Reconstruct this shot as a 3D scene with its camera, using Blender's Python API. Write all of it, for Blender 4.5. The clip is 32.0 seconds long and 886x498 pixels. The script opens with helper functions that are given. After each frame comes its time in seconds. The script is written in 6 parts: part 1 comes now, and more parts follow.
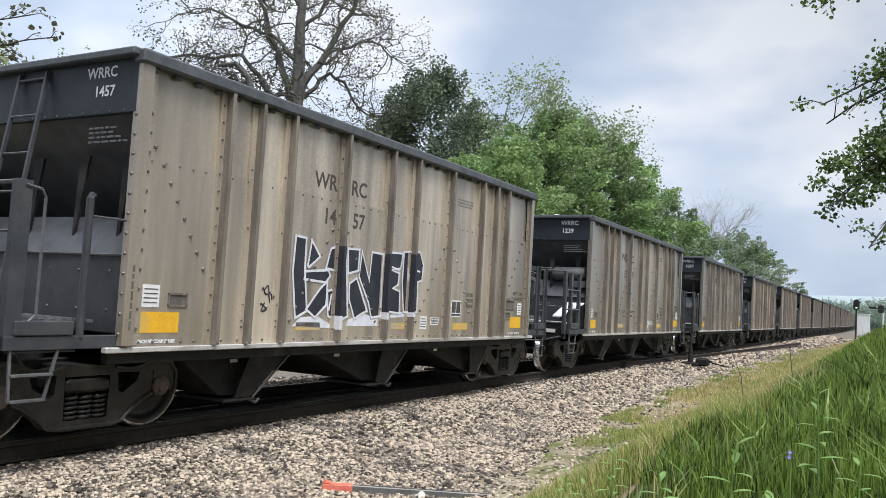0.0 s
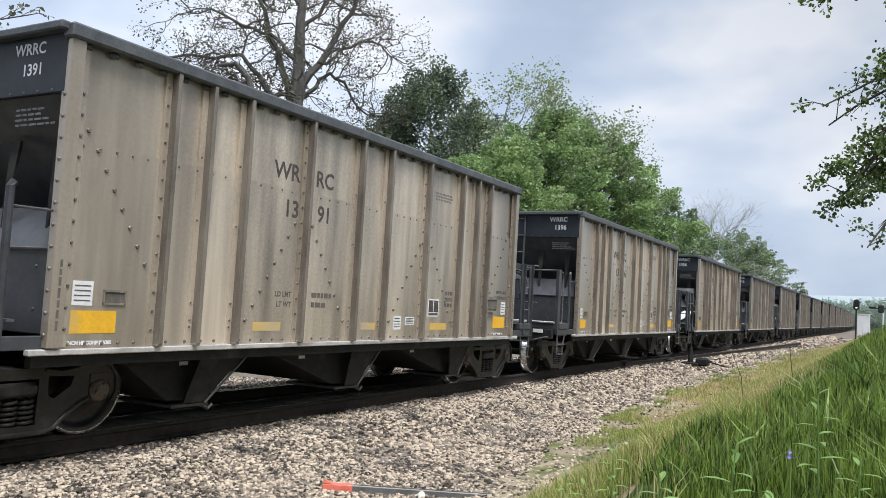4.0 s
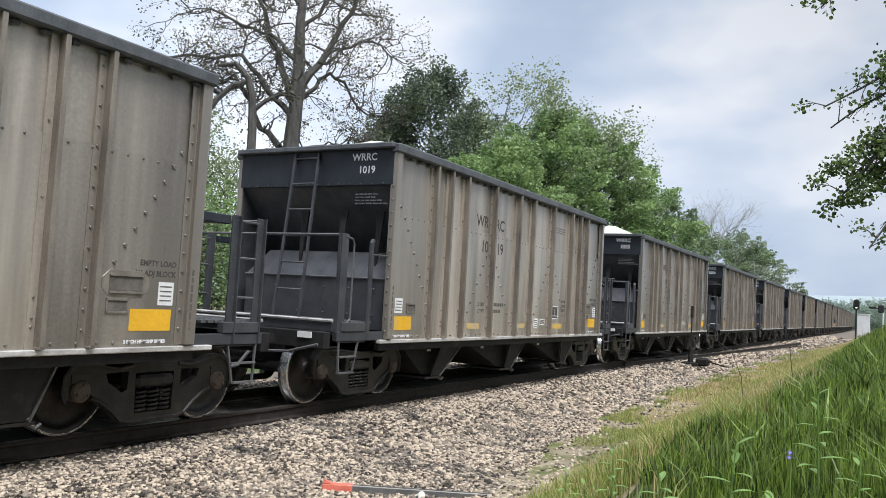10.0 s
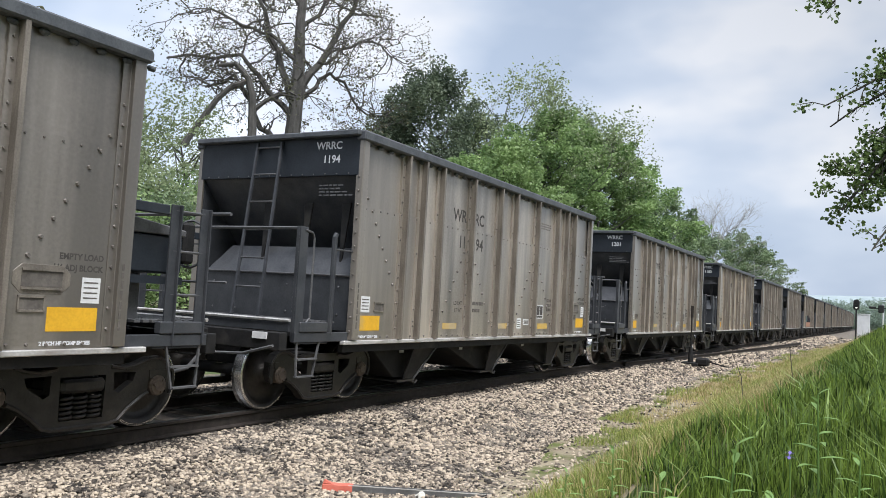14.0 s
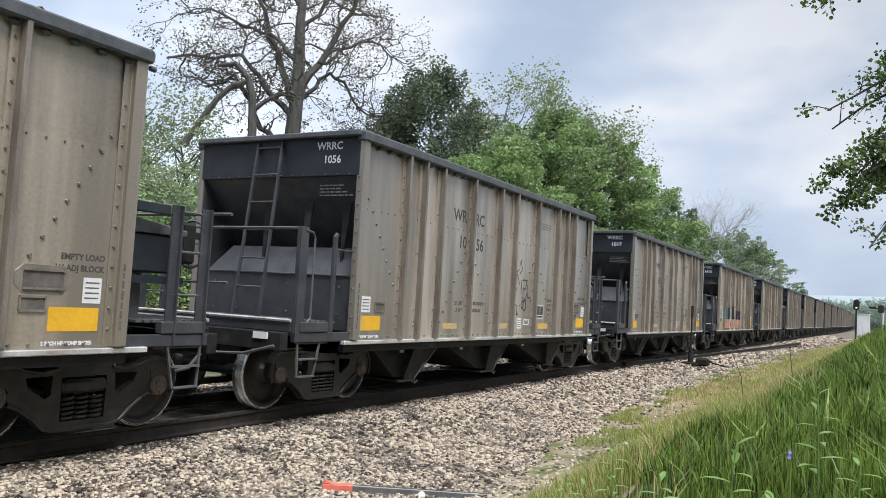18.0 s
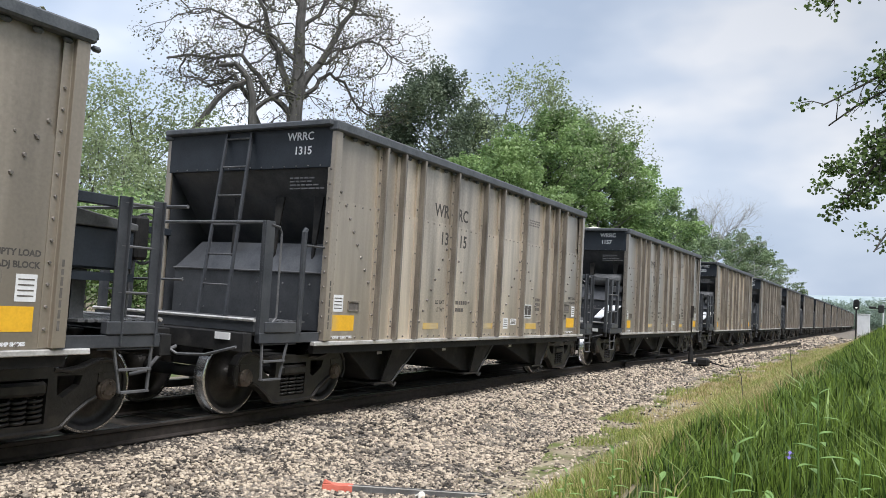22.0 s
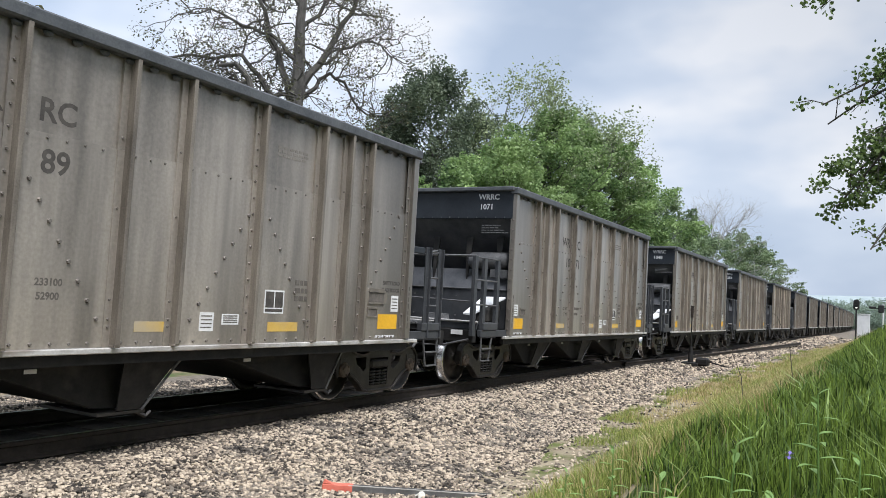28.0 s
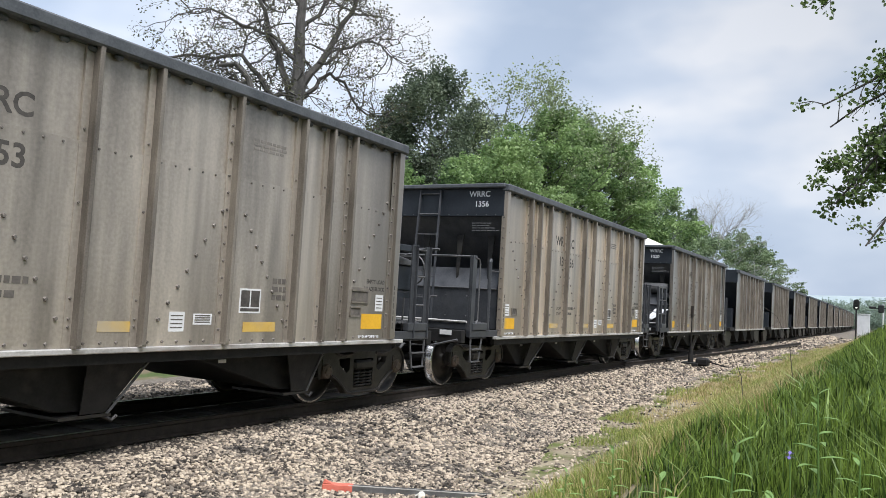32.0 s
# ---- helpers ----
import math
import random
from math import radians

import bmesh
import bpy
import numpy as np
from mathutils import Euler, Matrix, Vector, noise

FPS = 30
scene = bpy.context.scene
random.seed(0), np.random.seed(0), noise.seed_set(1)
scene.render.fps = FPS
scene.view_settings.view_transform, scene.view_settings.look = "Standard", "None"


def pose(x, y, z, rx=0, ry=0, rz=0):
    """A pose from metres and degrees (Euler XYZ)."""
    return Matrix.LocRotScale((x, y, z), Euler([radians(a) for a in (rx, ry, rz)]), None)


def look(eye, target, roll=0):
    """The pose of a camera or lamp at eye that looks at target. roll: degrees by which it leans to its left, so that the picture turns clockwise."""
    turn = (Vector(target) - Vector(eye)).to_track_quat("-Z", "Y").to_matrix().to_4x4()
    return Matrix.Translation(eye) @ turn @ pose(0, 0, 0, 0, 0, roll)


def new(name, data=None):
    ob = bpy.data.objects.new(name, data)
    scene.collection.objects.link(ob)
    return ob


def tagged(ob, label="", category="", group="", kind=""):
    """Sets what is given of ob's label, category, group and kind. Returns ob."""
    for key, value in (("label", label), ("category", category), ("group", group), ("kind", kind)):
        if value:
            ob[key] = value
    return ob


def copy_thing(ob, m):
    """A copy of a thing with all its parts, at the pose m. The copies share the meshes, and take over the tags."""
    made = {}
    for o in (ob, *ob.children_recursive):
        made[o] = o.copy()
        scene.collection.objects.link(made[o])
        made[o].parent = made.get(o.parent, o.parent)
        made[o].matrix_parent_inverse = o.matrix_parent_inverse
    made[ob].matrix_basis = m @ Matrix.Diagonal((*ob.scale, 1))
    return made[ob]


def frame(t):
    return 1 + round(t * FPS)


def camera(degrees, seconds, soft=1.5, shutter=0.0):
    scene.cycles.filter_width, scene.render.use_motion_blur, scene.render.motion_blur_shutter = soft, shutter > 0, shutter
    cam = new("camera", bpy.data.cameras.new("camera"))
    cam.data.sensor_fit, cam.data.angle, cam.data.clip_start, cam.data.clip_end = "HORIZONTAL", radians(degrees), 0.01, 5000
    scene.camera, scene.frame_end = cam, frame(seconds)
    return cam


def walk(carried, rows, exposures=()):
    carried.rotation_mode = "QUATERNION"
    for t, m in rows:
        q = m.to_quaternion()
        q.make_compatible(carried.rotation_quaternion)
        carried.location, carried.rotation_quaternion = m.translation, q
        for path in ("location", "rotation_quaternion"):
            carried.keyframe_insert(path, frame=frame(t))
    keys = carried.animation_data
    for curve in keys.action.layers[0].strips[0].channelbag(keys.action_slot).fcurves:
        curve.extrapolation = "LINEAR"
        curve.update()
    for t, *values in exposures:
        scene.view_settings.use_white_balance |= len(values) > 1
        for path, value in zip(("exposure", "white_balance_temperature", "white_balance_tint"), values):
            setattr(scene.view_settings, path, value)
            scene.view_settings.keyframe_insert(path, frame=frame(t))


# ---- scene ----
LENS = 57.90
cam = camera(LENS, 32.0, soft=0.7)
EYE = (0.0, -7.758, 1.528)
SIGHT = look(EYE, (EYE[0] + 8.71312, EYE[1] + 4.86683, EYE[2] + 0.6289), 3.299)
walk(cam, [(0.0, SIGHT), (32.0, SIGHT)], exposures=[(0.0, 0.0), (32.0, 0.0)])

# ---- sky and sun: a bright overcast noon, light a little stronger from the camera's side ----
SUN_EL, SUN_AZ = 61.0, 238.0
world = bpy.data.worlds.new("sky")
scene.world = world
world.use_nodes = True


def nodes_of(tree):
    tree.nodes.clear()

    def make(kind, operation="", blend="", **inputs):
        n = tree.nodes.new(kind)
        if operation:
            n.operation = operation
        if blend:
            n.blend_type = blend
        for key, value in inputs.items():
            n.inputs[int(key[3:])].default_value = value
        return n

    return make


def ramp(node, stops):
    cr = node.color_ramp
    while len(cr.elements) < len(stops):
        cr.elements.new(0.5)
    for e, (pos, col) in zip(cr.elements, stops):
        e.position = pos
        e.color = (*col, 1) if len(col) == 3 else col


def build_sky():
    t = world.node_tree
    N = nodes_of(t)
    sky = N("ShaderNodeTexSky")
    sky.sky_type, sky.sun_disc = "NISHITA", False
    sky.sun_elevation, sky.sun_rotation, sky.dust_density = radians(SUN_EL), radians(90 - SUN_AZ), 3.0
    thin = N("ShaderNodeMixRGB", blend="MULTIPLY", in_0=1.0, in_2=(0.11, 0.11, 0.11, 1))
    co = N("ShaderNodeTexCoord")
    mp = N("ShaderNodeMapping")
    mp.inputs["Scale"].default_value = (1.0, 1.0, 2.2)
    mp.inputs["Location"].default_value = (0.35, 0.1, 0.0)
    big = N("ShaderNodeTexNoise")
    big.inputs["Scale"].default_value, big.inputs["Detail"].default_value, big.inputs["Roughness"].default_value = 3.2, 4.0, 0.45
    cl = N("ShaderNodeValToRGB")
    ramp(cl, [(0.37, (0.50, 0.60, 0.77)), (0.5, (0.66, 0.745, 0.89)), (0.61, (0.89, 0.925, 1.0))])
    mix = N("ShaderNodeMixRGB", in_0=0.88)
    bg = N("ShaderNodeBackground", in_1=1.0)
    out = N("ShaderNodeOutputWorld")
    L = t.links.new
    L(sky.outputs[0], thin.inputs[1])
    L(co.outputs["Generated"], mp.inputs[0])
    L(mp.outputs[0], big.inputs["Vector"])
    L(big.outputs["Fac"], cl.inputs[0])
    L(thin.outputs[0], mix.inputs[1])
    way = N("ShaderNodeSeparateXYZ")
    L(co.outputs["Generated"], way.inputs[0])
    grade = N("ShaderNodeMapRange")
    for k, v in enumerate((0.0, 0.8, 0.87, 1.26)):
        grade.inputs[k + 1].default_value = v
    L(way.outputs["Y"], grade.inputs[0])
    lift = N("ShaderNodeVectorMath", operation="SCALE")
    L(cl.outputs[0], lift.inputs[0])
    L(grade.outputs[0], lift.inputs["Scale"])
    low = N("ShaderNodeMapRange")
    for k, v in enumerate((0.02, 0.34, 1.22, 0.98)):
        low.inputs[k + 1].default_value = v
    L(way.outputs["Z"], low.inputs[0])
    haze = N("ShaderNodeVectorMath", operation="SCALE")
    L(lift.outputs[0], haze.inputs[0])
    L(low.outputs[0], haze.inputs["Scale"])
    L(haze.outputs[0], mix.inputs[2])
    L(mix.outputs[0], bg.inputs[0])
    L(bg.outputs[0], out.inputs[0])


build_sky()
sun = new("sun", bpy.data.lights.new("sun", "SUN"))
sun.data.energy, sun.data.angle, sun.data.color = 5.3, radians(30), (0.965, 0.97, 1.0)
sx = math.cos(radians(SUN_EL)) * math.cos(radians(SUN_AZ))
sy = math.cos(radians(SUN_EL)) * math.sin(radians(SUN_AZ))
sun.matrix_world = look((sx * 50, sy * 50, 50 * math.sin(radians(SUN_EL))), (0, 0, 0))


# ---- materials ----
def surface(name, dark, light, scale=4.0, rough=0.7, metal=0.0, bump=0.2, stretch=(1, 1, 1), fine=40.0, stain=None, stain_at=(0.5, 0.66), island=0.0, per_object=0.0, spec=0.4, coat=0.0, soot=None, streaks=0.0):
    """Two-scale variation between two tones, a stain of its own shape, grain as relief."""
    m = bpy.data.materials.new(name)
    m.use_nodes = True
    t = m.node_tree
    N = nodes_of(t)
    L = t.links.new
    out = N("ShaderNodeOutputMaterial")
    b = N("ShaderNodeBsdfPrincipled")
    b.inputs["Roughness"].default_value, b.inputs["Metallic"].default_value = rough, metal
    b.inputs["Specular IOR Level"].default_value = spec
    b.inputs["Coat Weight"].default_value, b.inputs["Coat Roughness"].default_value = coat, 0.36
    co = N("ShaderNodeTexCoord")
    mp = N("ShaderNodeMapping")
    mp.inputs["Scale"].default_value = stretch
    L(co.outputs["Object"], mp.inputs[0])
    n1 = N("ShaderNodeTexNoise")
    n1.inputs["Scale"].default_value, n1.inputs["Detail"].default_value, n1.inputs["Roughness"].default_value = scale, 6.0, 0.62
    n2 = N("ShaderNodeTexNoise")
    n2.inputs["Scale"].default_value, n2.inputs["Detail"].default_value = fine, 3.0
    L(mp.outputs[0], n1.inputs["Vector"])
    L(co.outputs["Object"], n2.inputs["Vector"])
    add = N("ShaderNodeMath", operation="MULTIPLY_ADD", in_1=0.35)
    L(n2.outputs["Fac"], add.inputs[0])
    L(n1.outputs["Fac"], add.inputs[2])
    fac = add.outputs[0]
    if island or per_object:
        src = N("ShaderNodeNewGeometry").outputs["Random Per Island"] if island else N("ShaderNodeObjectInfo").outputs["Random"]
        k = N("ShaderNodeMath", operation="MULTIPLY_ADD", in_1=island or per_object)
        L(src, k.inputs[0])
        sh = N("ShaderNodeMath", operation="ADD", in_1=-0.5 * (island or per_object))
        L(fac, sh.inputs[0])
        L(sh.outputs[0], k.inputs[2])
        fac = k.outputs[0]
    cr = N("ShaderNodeValToRGB")
    stops = [(0.42, dark), (0.92, light)] if not isinstance(dark, list) else dark
    ramp(cr, stops)
    L(fac, cr.inputs[0])
    col = cr.outputs[0]
    if stain:
        n3 = N("ShaderNodeTexNoise")
        n3.inputs["Scale"].default_value, n3.inputs["Detail"].default_value = scale * 0.45, 7.0
        mp3 = N("ShaderNodeMapping")
        mp3.inputs["Scale"].default_value = stretch
        mp3.inputs["Location"].default_value = (3.1, 7.7, 1.3)
        L(co.outputs["Object"], mp3.inputs[0])
        L(mp3.outputs[0], n3.inputs["Vector"])
        r3 = N("ShaderNodeValToRGB")
        ramp(r3, [(stain_at[0], (0, 0, 0)), (stain_at[1], (1, 1, 1))])
        L(n3.outputs["Fac"], r3.inputs[0])
        mx = N("ShaderNodeMixRGB")
        mx.inputs[2].default_value = (*stain, 1)
        L(r3.outputs[0], mx.inputs[0])
        L(col, mx.inputs[1])
        col = mx.outputs[0]
    if streaks:
        # rain runs: narrow upright bands, paler and darker
        run = N("ShaderNodeTexNoise")
        run.inputs["Scale"].default_value, run.inputs["Detail"].default_value = 1.3, 5.0
        mp4 = N("ShaderNodeMapping")
        mp4.inputs["Scale"].default_value = (3.4, 3.4, 0.16)
        L(co.outputs["Object"], mp4.inputs[0])
        L(mp4.outputs[0], run.inputs["Vector"])
        band = N("ShaderNodeMapRange")
        for k, v in enumerate((0.36, 0.64, 1.0 - streaks, 1.0 + 0.7 * streaks)):
            band.inputs[k + 1].default_value = v
        L(run.outputs["Fac"], band.inputs[0])
        wash = N("ShaderNodeVectorMath", operation="SCALE")
        L(col, wash.inputs[0])
        L(band.outputs[0], wash.inputs["Scale"])
        col = wash.outputs[0]
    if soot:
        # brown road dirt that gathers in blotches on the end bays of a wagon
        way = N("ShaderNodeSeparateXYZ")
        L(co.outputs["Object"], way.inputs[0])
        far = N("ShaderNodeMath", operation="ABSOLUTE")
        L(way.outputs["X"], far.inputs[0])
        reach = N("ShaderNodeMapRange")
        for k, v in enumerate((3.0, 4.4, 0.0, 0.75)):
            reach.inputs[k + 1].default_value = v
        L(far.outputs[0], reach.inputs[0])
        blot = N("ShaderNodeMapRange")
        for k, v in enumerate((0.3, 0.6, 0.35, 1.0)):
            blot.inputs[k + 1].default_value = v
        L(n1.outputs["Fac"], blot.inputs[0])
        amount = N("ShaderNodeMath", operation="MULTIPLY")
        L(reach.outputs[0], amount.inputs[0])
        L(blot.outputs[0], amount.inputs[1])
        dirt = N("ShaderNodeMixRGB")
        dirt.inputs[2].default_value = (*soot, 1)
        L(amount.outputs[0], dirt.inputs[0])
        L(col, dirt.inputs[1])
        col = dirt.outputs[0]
    L(col, b.inputs["Base Color"])
    if bump:
        bp = N("ShaderNodeBump", in_0=bump)
        bp.inputs["Distance"].default_value = 0.02
        L(fac, bp.inputs["Height"])
        L(bp.outputs[0], b.inputs["Normal"])
    L(b.outputs[0], out.inputs[0])
    return m


def leafy(name, dark, light, through_light=0.35, clump=0.0, each=0.55, spread=2.6):
    """Leaves: each its own tone and each tuft a shade of its own, some light passing through."""
    m = bpy.data.materials.new(name)
    m.use_nodes = True
    t = m.node_tree
    N = nodes_of(t)
    L = t.links.new
    out = N("ShaderNodeOutputMaterial")
    g = N("ShaderNodeNewGeometry")
    cr = N("ShaderNodeValToRGB")
    ramp(cr, [(0.0, dark), (1.0, light)])
    fac = g.outputs["Random Per Island"]
    if clump:
        co = N("ShaderNodeTexCoord")
        nz = N("ShaderNodeTexNoise")
        nz.inputs["Scale"].default_value, nz.inputs["Detail"].default_value = clump, 3.0
        L(co.outputs["Object"], nz.inputs["Vector"])
        wide = N("ShaderNodeMath", operation="MULTIPLY_ADD", in_1=spread, in_2=0.5 - 0.5 * spread - 0.5 * each + 0.02)
        L(nz.outputs["Fac"], wide.inputs[0])
        both = N("ShaderNodeMath", operation="MULTIPLY_ADD", in_1=each)
        L(fac, both.inputs[0])
        L(wide.outputs[0], both.inputs[2])
        fac = both.outputs[0]
    L(fac, cr.inputs[0])
    d = N("ShaderNodeBsdfPrincipled")
    d.inputs["Roughness"].default_value = 0.55
    tr = N("ShaderNodeBsdfTranslucent")
    mix = N("ShaderNodeMixShader", in_0=through_light)
    L(cr.outputs[0], d.inputs["Base Color"])
    L(cr.outputs[0], tr.inputs[0])
    L(d.outputs[0], mix.inputs[1])
    L(tr.outputs[0], mix.inputs[2])
    L(mix.outputs[0], out.inputs[0])
    return m


def glow(name, colour, strength):
    m = bpy.data.materials.new(name)
    m.use_nodes = True
    b = m.node_tree.nodes["Principled BSDF"]
    b.inputs["Emission Color"].default_value = (*colour, 1)
    b.inputs["Emission Strength"].default_value = strength
    return m


M = {}
for name, k, tint in (("side", 0.76, (1.07, 0.95, 0.82)), ("side_tan", 0.94, (1.07, 0.94, 0.79)), ("side_cream", 1.16, (1.11, 0.94, 0.74))):
    tone = lambda v: tuple(v * k * c for c in tint)
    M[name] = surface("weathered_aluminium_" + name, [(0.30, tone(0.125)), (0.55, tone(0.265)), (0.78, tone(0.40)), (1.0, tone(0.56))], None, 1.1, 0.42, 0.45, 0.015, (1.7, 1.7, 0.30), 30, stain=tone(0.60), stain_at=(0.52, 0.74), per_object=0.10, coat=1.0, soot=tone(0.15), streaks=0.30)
M["rib"] = surface("dirty_rib", (0.095, 0.081, 0.067), (0.29, 0.255, 0.212), 3.0, 0.5, 0.25, 0.05, (2, 2, 0.4), 60, per_object=0.10, coat=0.3)
M["bolt"] = surface("dull_bolt_heads", (0.10, 0.09, 0.08), (0.24, 0.215, 0.19), 9, 0.5, 0.3, 0.0)
M["chord"] = surface("dark_top_chord", (0.05, 0.056, 0.064), (0.12, 0.127, 0.137), 5, 0.6, 0.1, 0.1)
M["strip"] = surface("bare_aluminium_strip", (0.30, 0.285, 0.27), (0.70, 0.685, 0.66), 3, 0.4, 0.3, 0.05, (0.8, 3, 3), stain=(0.24, 0.20, 0.17), stain_at=(0.55, 0.7))
M["black"] = surface("black_paint", (0.015, 0.019, 0.025), (0.031, 0.037, 0.046), 2.5, 0.5, 0.0, 0.05, stain=(0.04, 0.042, 0.046), stain_at=(0.56, 0.8), spec=0.25)
M["gloss_black"] = surface("dusty_glossy_black_paint", (0.032, 0.034, 0.039), (0.095, 0.097, 0.104), 3, 0.32, 0.0, 0.08, stain=(0.10, 0.10, 0.10), stain_at=(0.58, 0.8))
M["grime"] = surface("black_grime", (0.010, 0.010, 0.0105), (0.027, 0.026, 0.025), 6, 0.65, 0.0, 0.25, stain=(0.05, 0.046, 0.042), stain_at=(0.58, 0.75), spec=0.2)
M["bearing"] = surface("rusty_dusty_casting", (0.05, 0.04, 0.032), (0.15, 0.115, 0.09), 9, 0.7, 0.1, 0.2)
M["box_black"] = surface("dusty_black_plate", (0.026, 0.0285, 0.033), (0.064, 0.067, 0.073), 3, 0.45, 0.0, 0.08, stain=(0.085, 0.083, 0.08), stain_at=(0.58, 0.82), spec=0.3)
M["dust"] = surface("dusty_black_steel", (0.045, 0.046, 0.05), (0.15, 0.15, 0.152), 4, 0.55, 0.1, 0.15)
M["truck"] = surface("cast_steel_truck", (0.011, 0.0105, 0.010), (0.038, 0.035, 0.032), 7, 0.45, 0.15, 0.3, stain=(0.075, 0.063, 0.053), stain_at=(0.55, 0.78))
M["wheel"] = surface("wheel_steel", (0.018, 0.0165, 0.0155), (0.06, 0.053, 0.047), 6, 0.42, 0.5, 0.2)
M["tread"] = surface("polished_tread", (0.62, 0.62, 0.62), (0.8, 0.8, 0.8), 8, 0.25, 1.0, 0.05)
M["white"] = surface("white_sheet", (0.55, 0.57, 0.6), (0.74, 0.75, 0.77), 4, 0.5, 0.1, 0.05)
M["yellow"] = surface("yellow_reflector", (0.62, 0.33, 0.02), (0.80, 0.45, 0.03), 5, 0.5, 0.0, 0.03, stain=(0.5, 0.36, 0.14), stain_at=(0.6, 0.8))
M["pale_yellow"] = surface("worn_yellow_patch", (0.50, 0.31, 0.06), (0.62, 0.42, 0.11), 3, 0.6, 0.0, 0.03, stain=(0.40, 0.34, 0.24), stain_at=(0.42, 0.60))
M["paper"] = surface("white_decal", (0.6, 0.6, 0.6), (0.75, 0.75, 0.74), 9, 0.6, 0.0, 0.0)
M["letter"] = surface("dark_stencil_paint", (0.035, 0.032, 0.03), (0.10, 0.09, 0.08), 9, 0.8, 0.0, 0.0)
M["letter_faint"] = surface("faded_stencil_paint", (0.07, 0.062, 0.055), (0.16, 0.143, 0.125), 9, 0.8, 0.0, 0.0)
M["spray_black"] = surface("black_spray_paint", (0.012, 0.013, 0.02), (0.04, 0.042, 0.055), 4, 0.5, 0.0, 0.0)
M["spray_white"] = surface("white_spray_paint", (0.5, 0.51, 0.55), (0.74, 0.74, 0.78), 4, 0.6, 0.0, 0.0)
M["spray_teal"] = surface("teal_spray_paint", (0.02, 0.10, 0.11), (0.10, 0.27, 0.24), 2.2, 0.55, 0.0, 0.0)
M["spray_green"] = surface("mint_spray_paint", (0.08, 0.30, 0.22), (0.22, 0.46, 0.36), 2.5, 0.55, 0.0, 0.0)
M["faded_mint"] = surface("faded_mint_paint", (0.20, 0.27, 0.22), (0.30, 0.38, 0.31), 6, 0.6, 0.0, 0.0)
M["faded_teal"] = surface("worn_teal_paint", (0.12, 0.17, 0.16), (0.20, 0.33, 0.29), 5.0, 0.6, 0.0, 0.0, stain=(0.30, 0.31, 0.27), stain_at=(0.5, 0.62))
M["spray_salmon"] = surface("salmon_spray_paint", (0.34, 0.17, 0.11), (0.58, 0.37, 0.27), 4.5, 0.6, 0.0, 0.0, stain=(0.30, 0.22, 0.17), stain_at=(0.55, 0.72))
M["notice"] = surface("very_faint_paint", (0.17, 0.155, 0.14), (0.26, 0.236, 0.21), 9, 0.8, 0.0, 0.0)
M["letter_white"] = surface("white_stencil_paint", (0.6, 0.6, 0.62), (0.78, 0.78, 0.8), 9, 0.6, 0.0, 0.0)
M["load"] = surface("crushed_pale_stone", (0.42, 0.41, 0.36), (0.70, 0.68, 0.60), 9, 0.9, 0.0, 0.6)
M["rail"] = surface("old_dark_rail", (0.015, 0.0125, 0.011), (0.05, 0.04, 0.034), 9, 0.7, 0.2, 0.2)
M["railhead"] = surface("rail_head", (0.12, 0.12, 0.12), (0.3, 0.3, 0.3), 9, 0.35, 0.9, 0.05)
M["tie"] = surface("old_sleeper_wood", (0.025, 0.02, 0.016), (0.09, 0.075, 0.06), 5, 0.9, 0.0, 0.5, (1, 0.2, 1))
M["gravel"] = surface("ballast_bed", (0.065, 0.056, 0.047), (0.27, 0.235, 0.195), 16, 0.95, 0.0, 0.9, fine=55, stain=(0.12, 0.10, 0.08), stain_at=(0.5, 0.7))
# oil-blackened ballast, with the shade under the train also put into the colour
M["oily_shaded"] = surface("oily_shaded_ballast", (0.012, 0.011, 0.010), (0.05, 0.045, 0.04), 14, 0.8, 0.0, 0.9, fine=50)
M["stone"] = surface("ballast_stone", [(0.30, (0.034, 0.029, 0.025)), (0.47, (0.115, 0.094, 0.076)), (0.62, (0.27, 0.222, 0.172)), (0.95, (0.54, 0.45, 0.345))], None, 3.5, 0.9, 0.0, 0.25, fine=70, island=0.8)
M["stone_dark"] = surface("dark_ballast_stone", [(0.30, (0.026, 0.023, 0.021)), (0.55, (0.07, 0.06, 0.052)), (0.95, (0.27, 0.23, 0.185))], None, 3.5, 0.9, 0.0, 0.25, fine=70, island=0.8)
M["soil"] = surface("sandy_soil", (0.17, 0.135, 0.085), (0.36, 0.31, 0.22), 2.5, 0.95, 0.0, 0.5, fine=50, stain=(0.10, 0.12, 0.03), stain_at=(0.5, 0.62))
M["grassland"] = surface("grass_ground", (0.03, 0.042, 0.010), (0.085, 0.10, 0.028), 1.2, 0.95, 0.0, 0.6)
M["blade"] = leafy("grass_blades", (0.014, 0.040, 0.005), (0.27, 0.38, 0.07), 0.45, 0.9, 1.3, 1.0)
M["blade_broad"] = leafy("broad_grass_leaves", (0.045, 0.10, 0.018), (0.30, 0.42, 0.12), 0.4, 1.4, 0.9, 1.4)
M["blade_dry"] = leafy("dry_grass_blades", (0.30, 0.24, 0.10), (0.68, 0.57, 0.29), 0.35, 0.6, 0.9, 1.2)
M["blade_low"] = leafy("short_grass_blades", (0.11, 0.16, 0.03), (0.42, 0.47, 0.13), 0.35, 1.2, 0.9, 1.4)
M["weed"] = leafy("weed_leaves", (0.15, 0.28, 0.07), (0.26, 0.40, 0.13), 0.35)
M["bark"] = surface("grey_bark", (0.045, 0.043, 0.041), (0.13, 0.124, 0.115), 6, 0.95, 0.0, 0.8, (1, 1, 0.3))
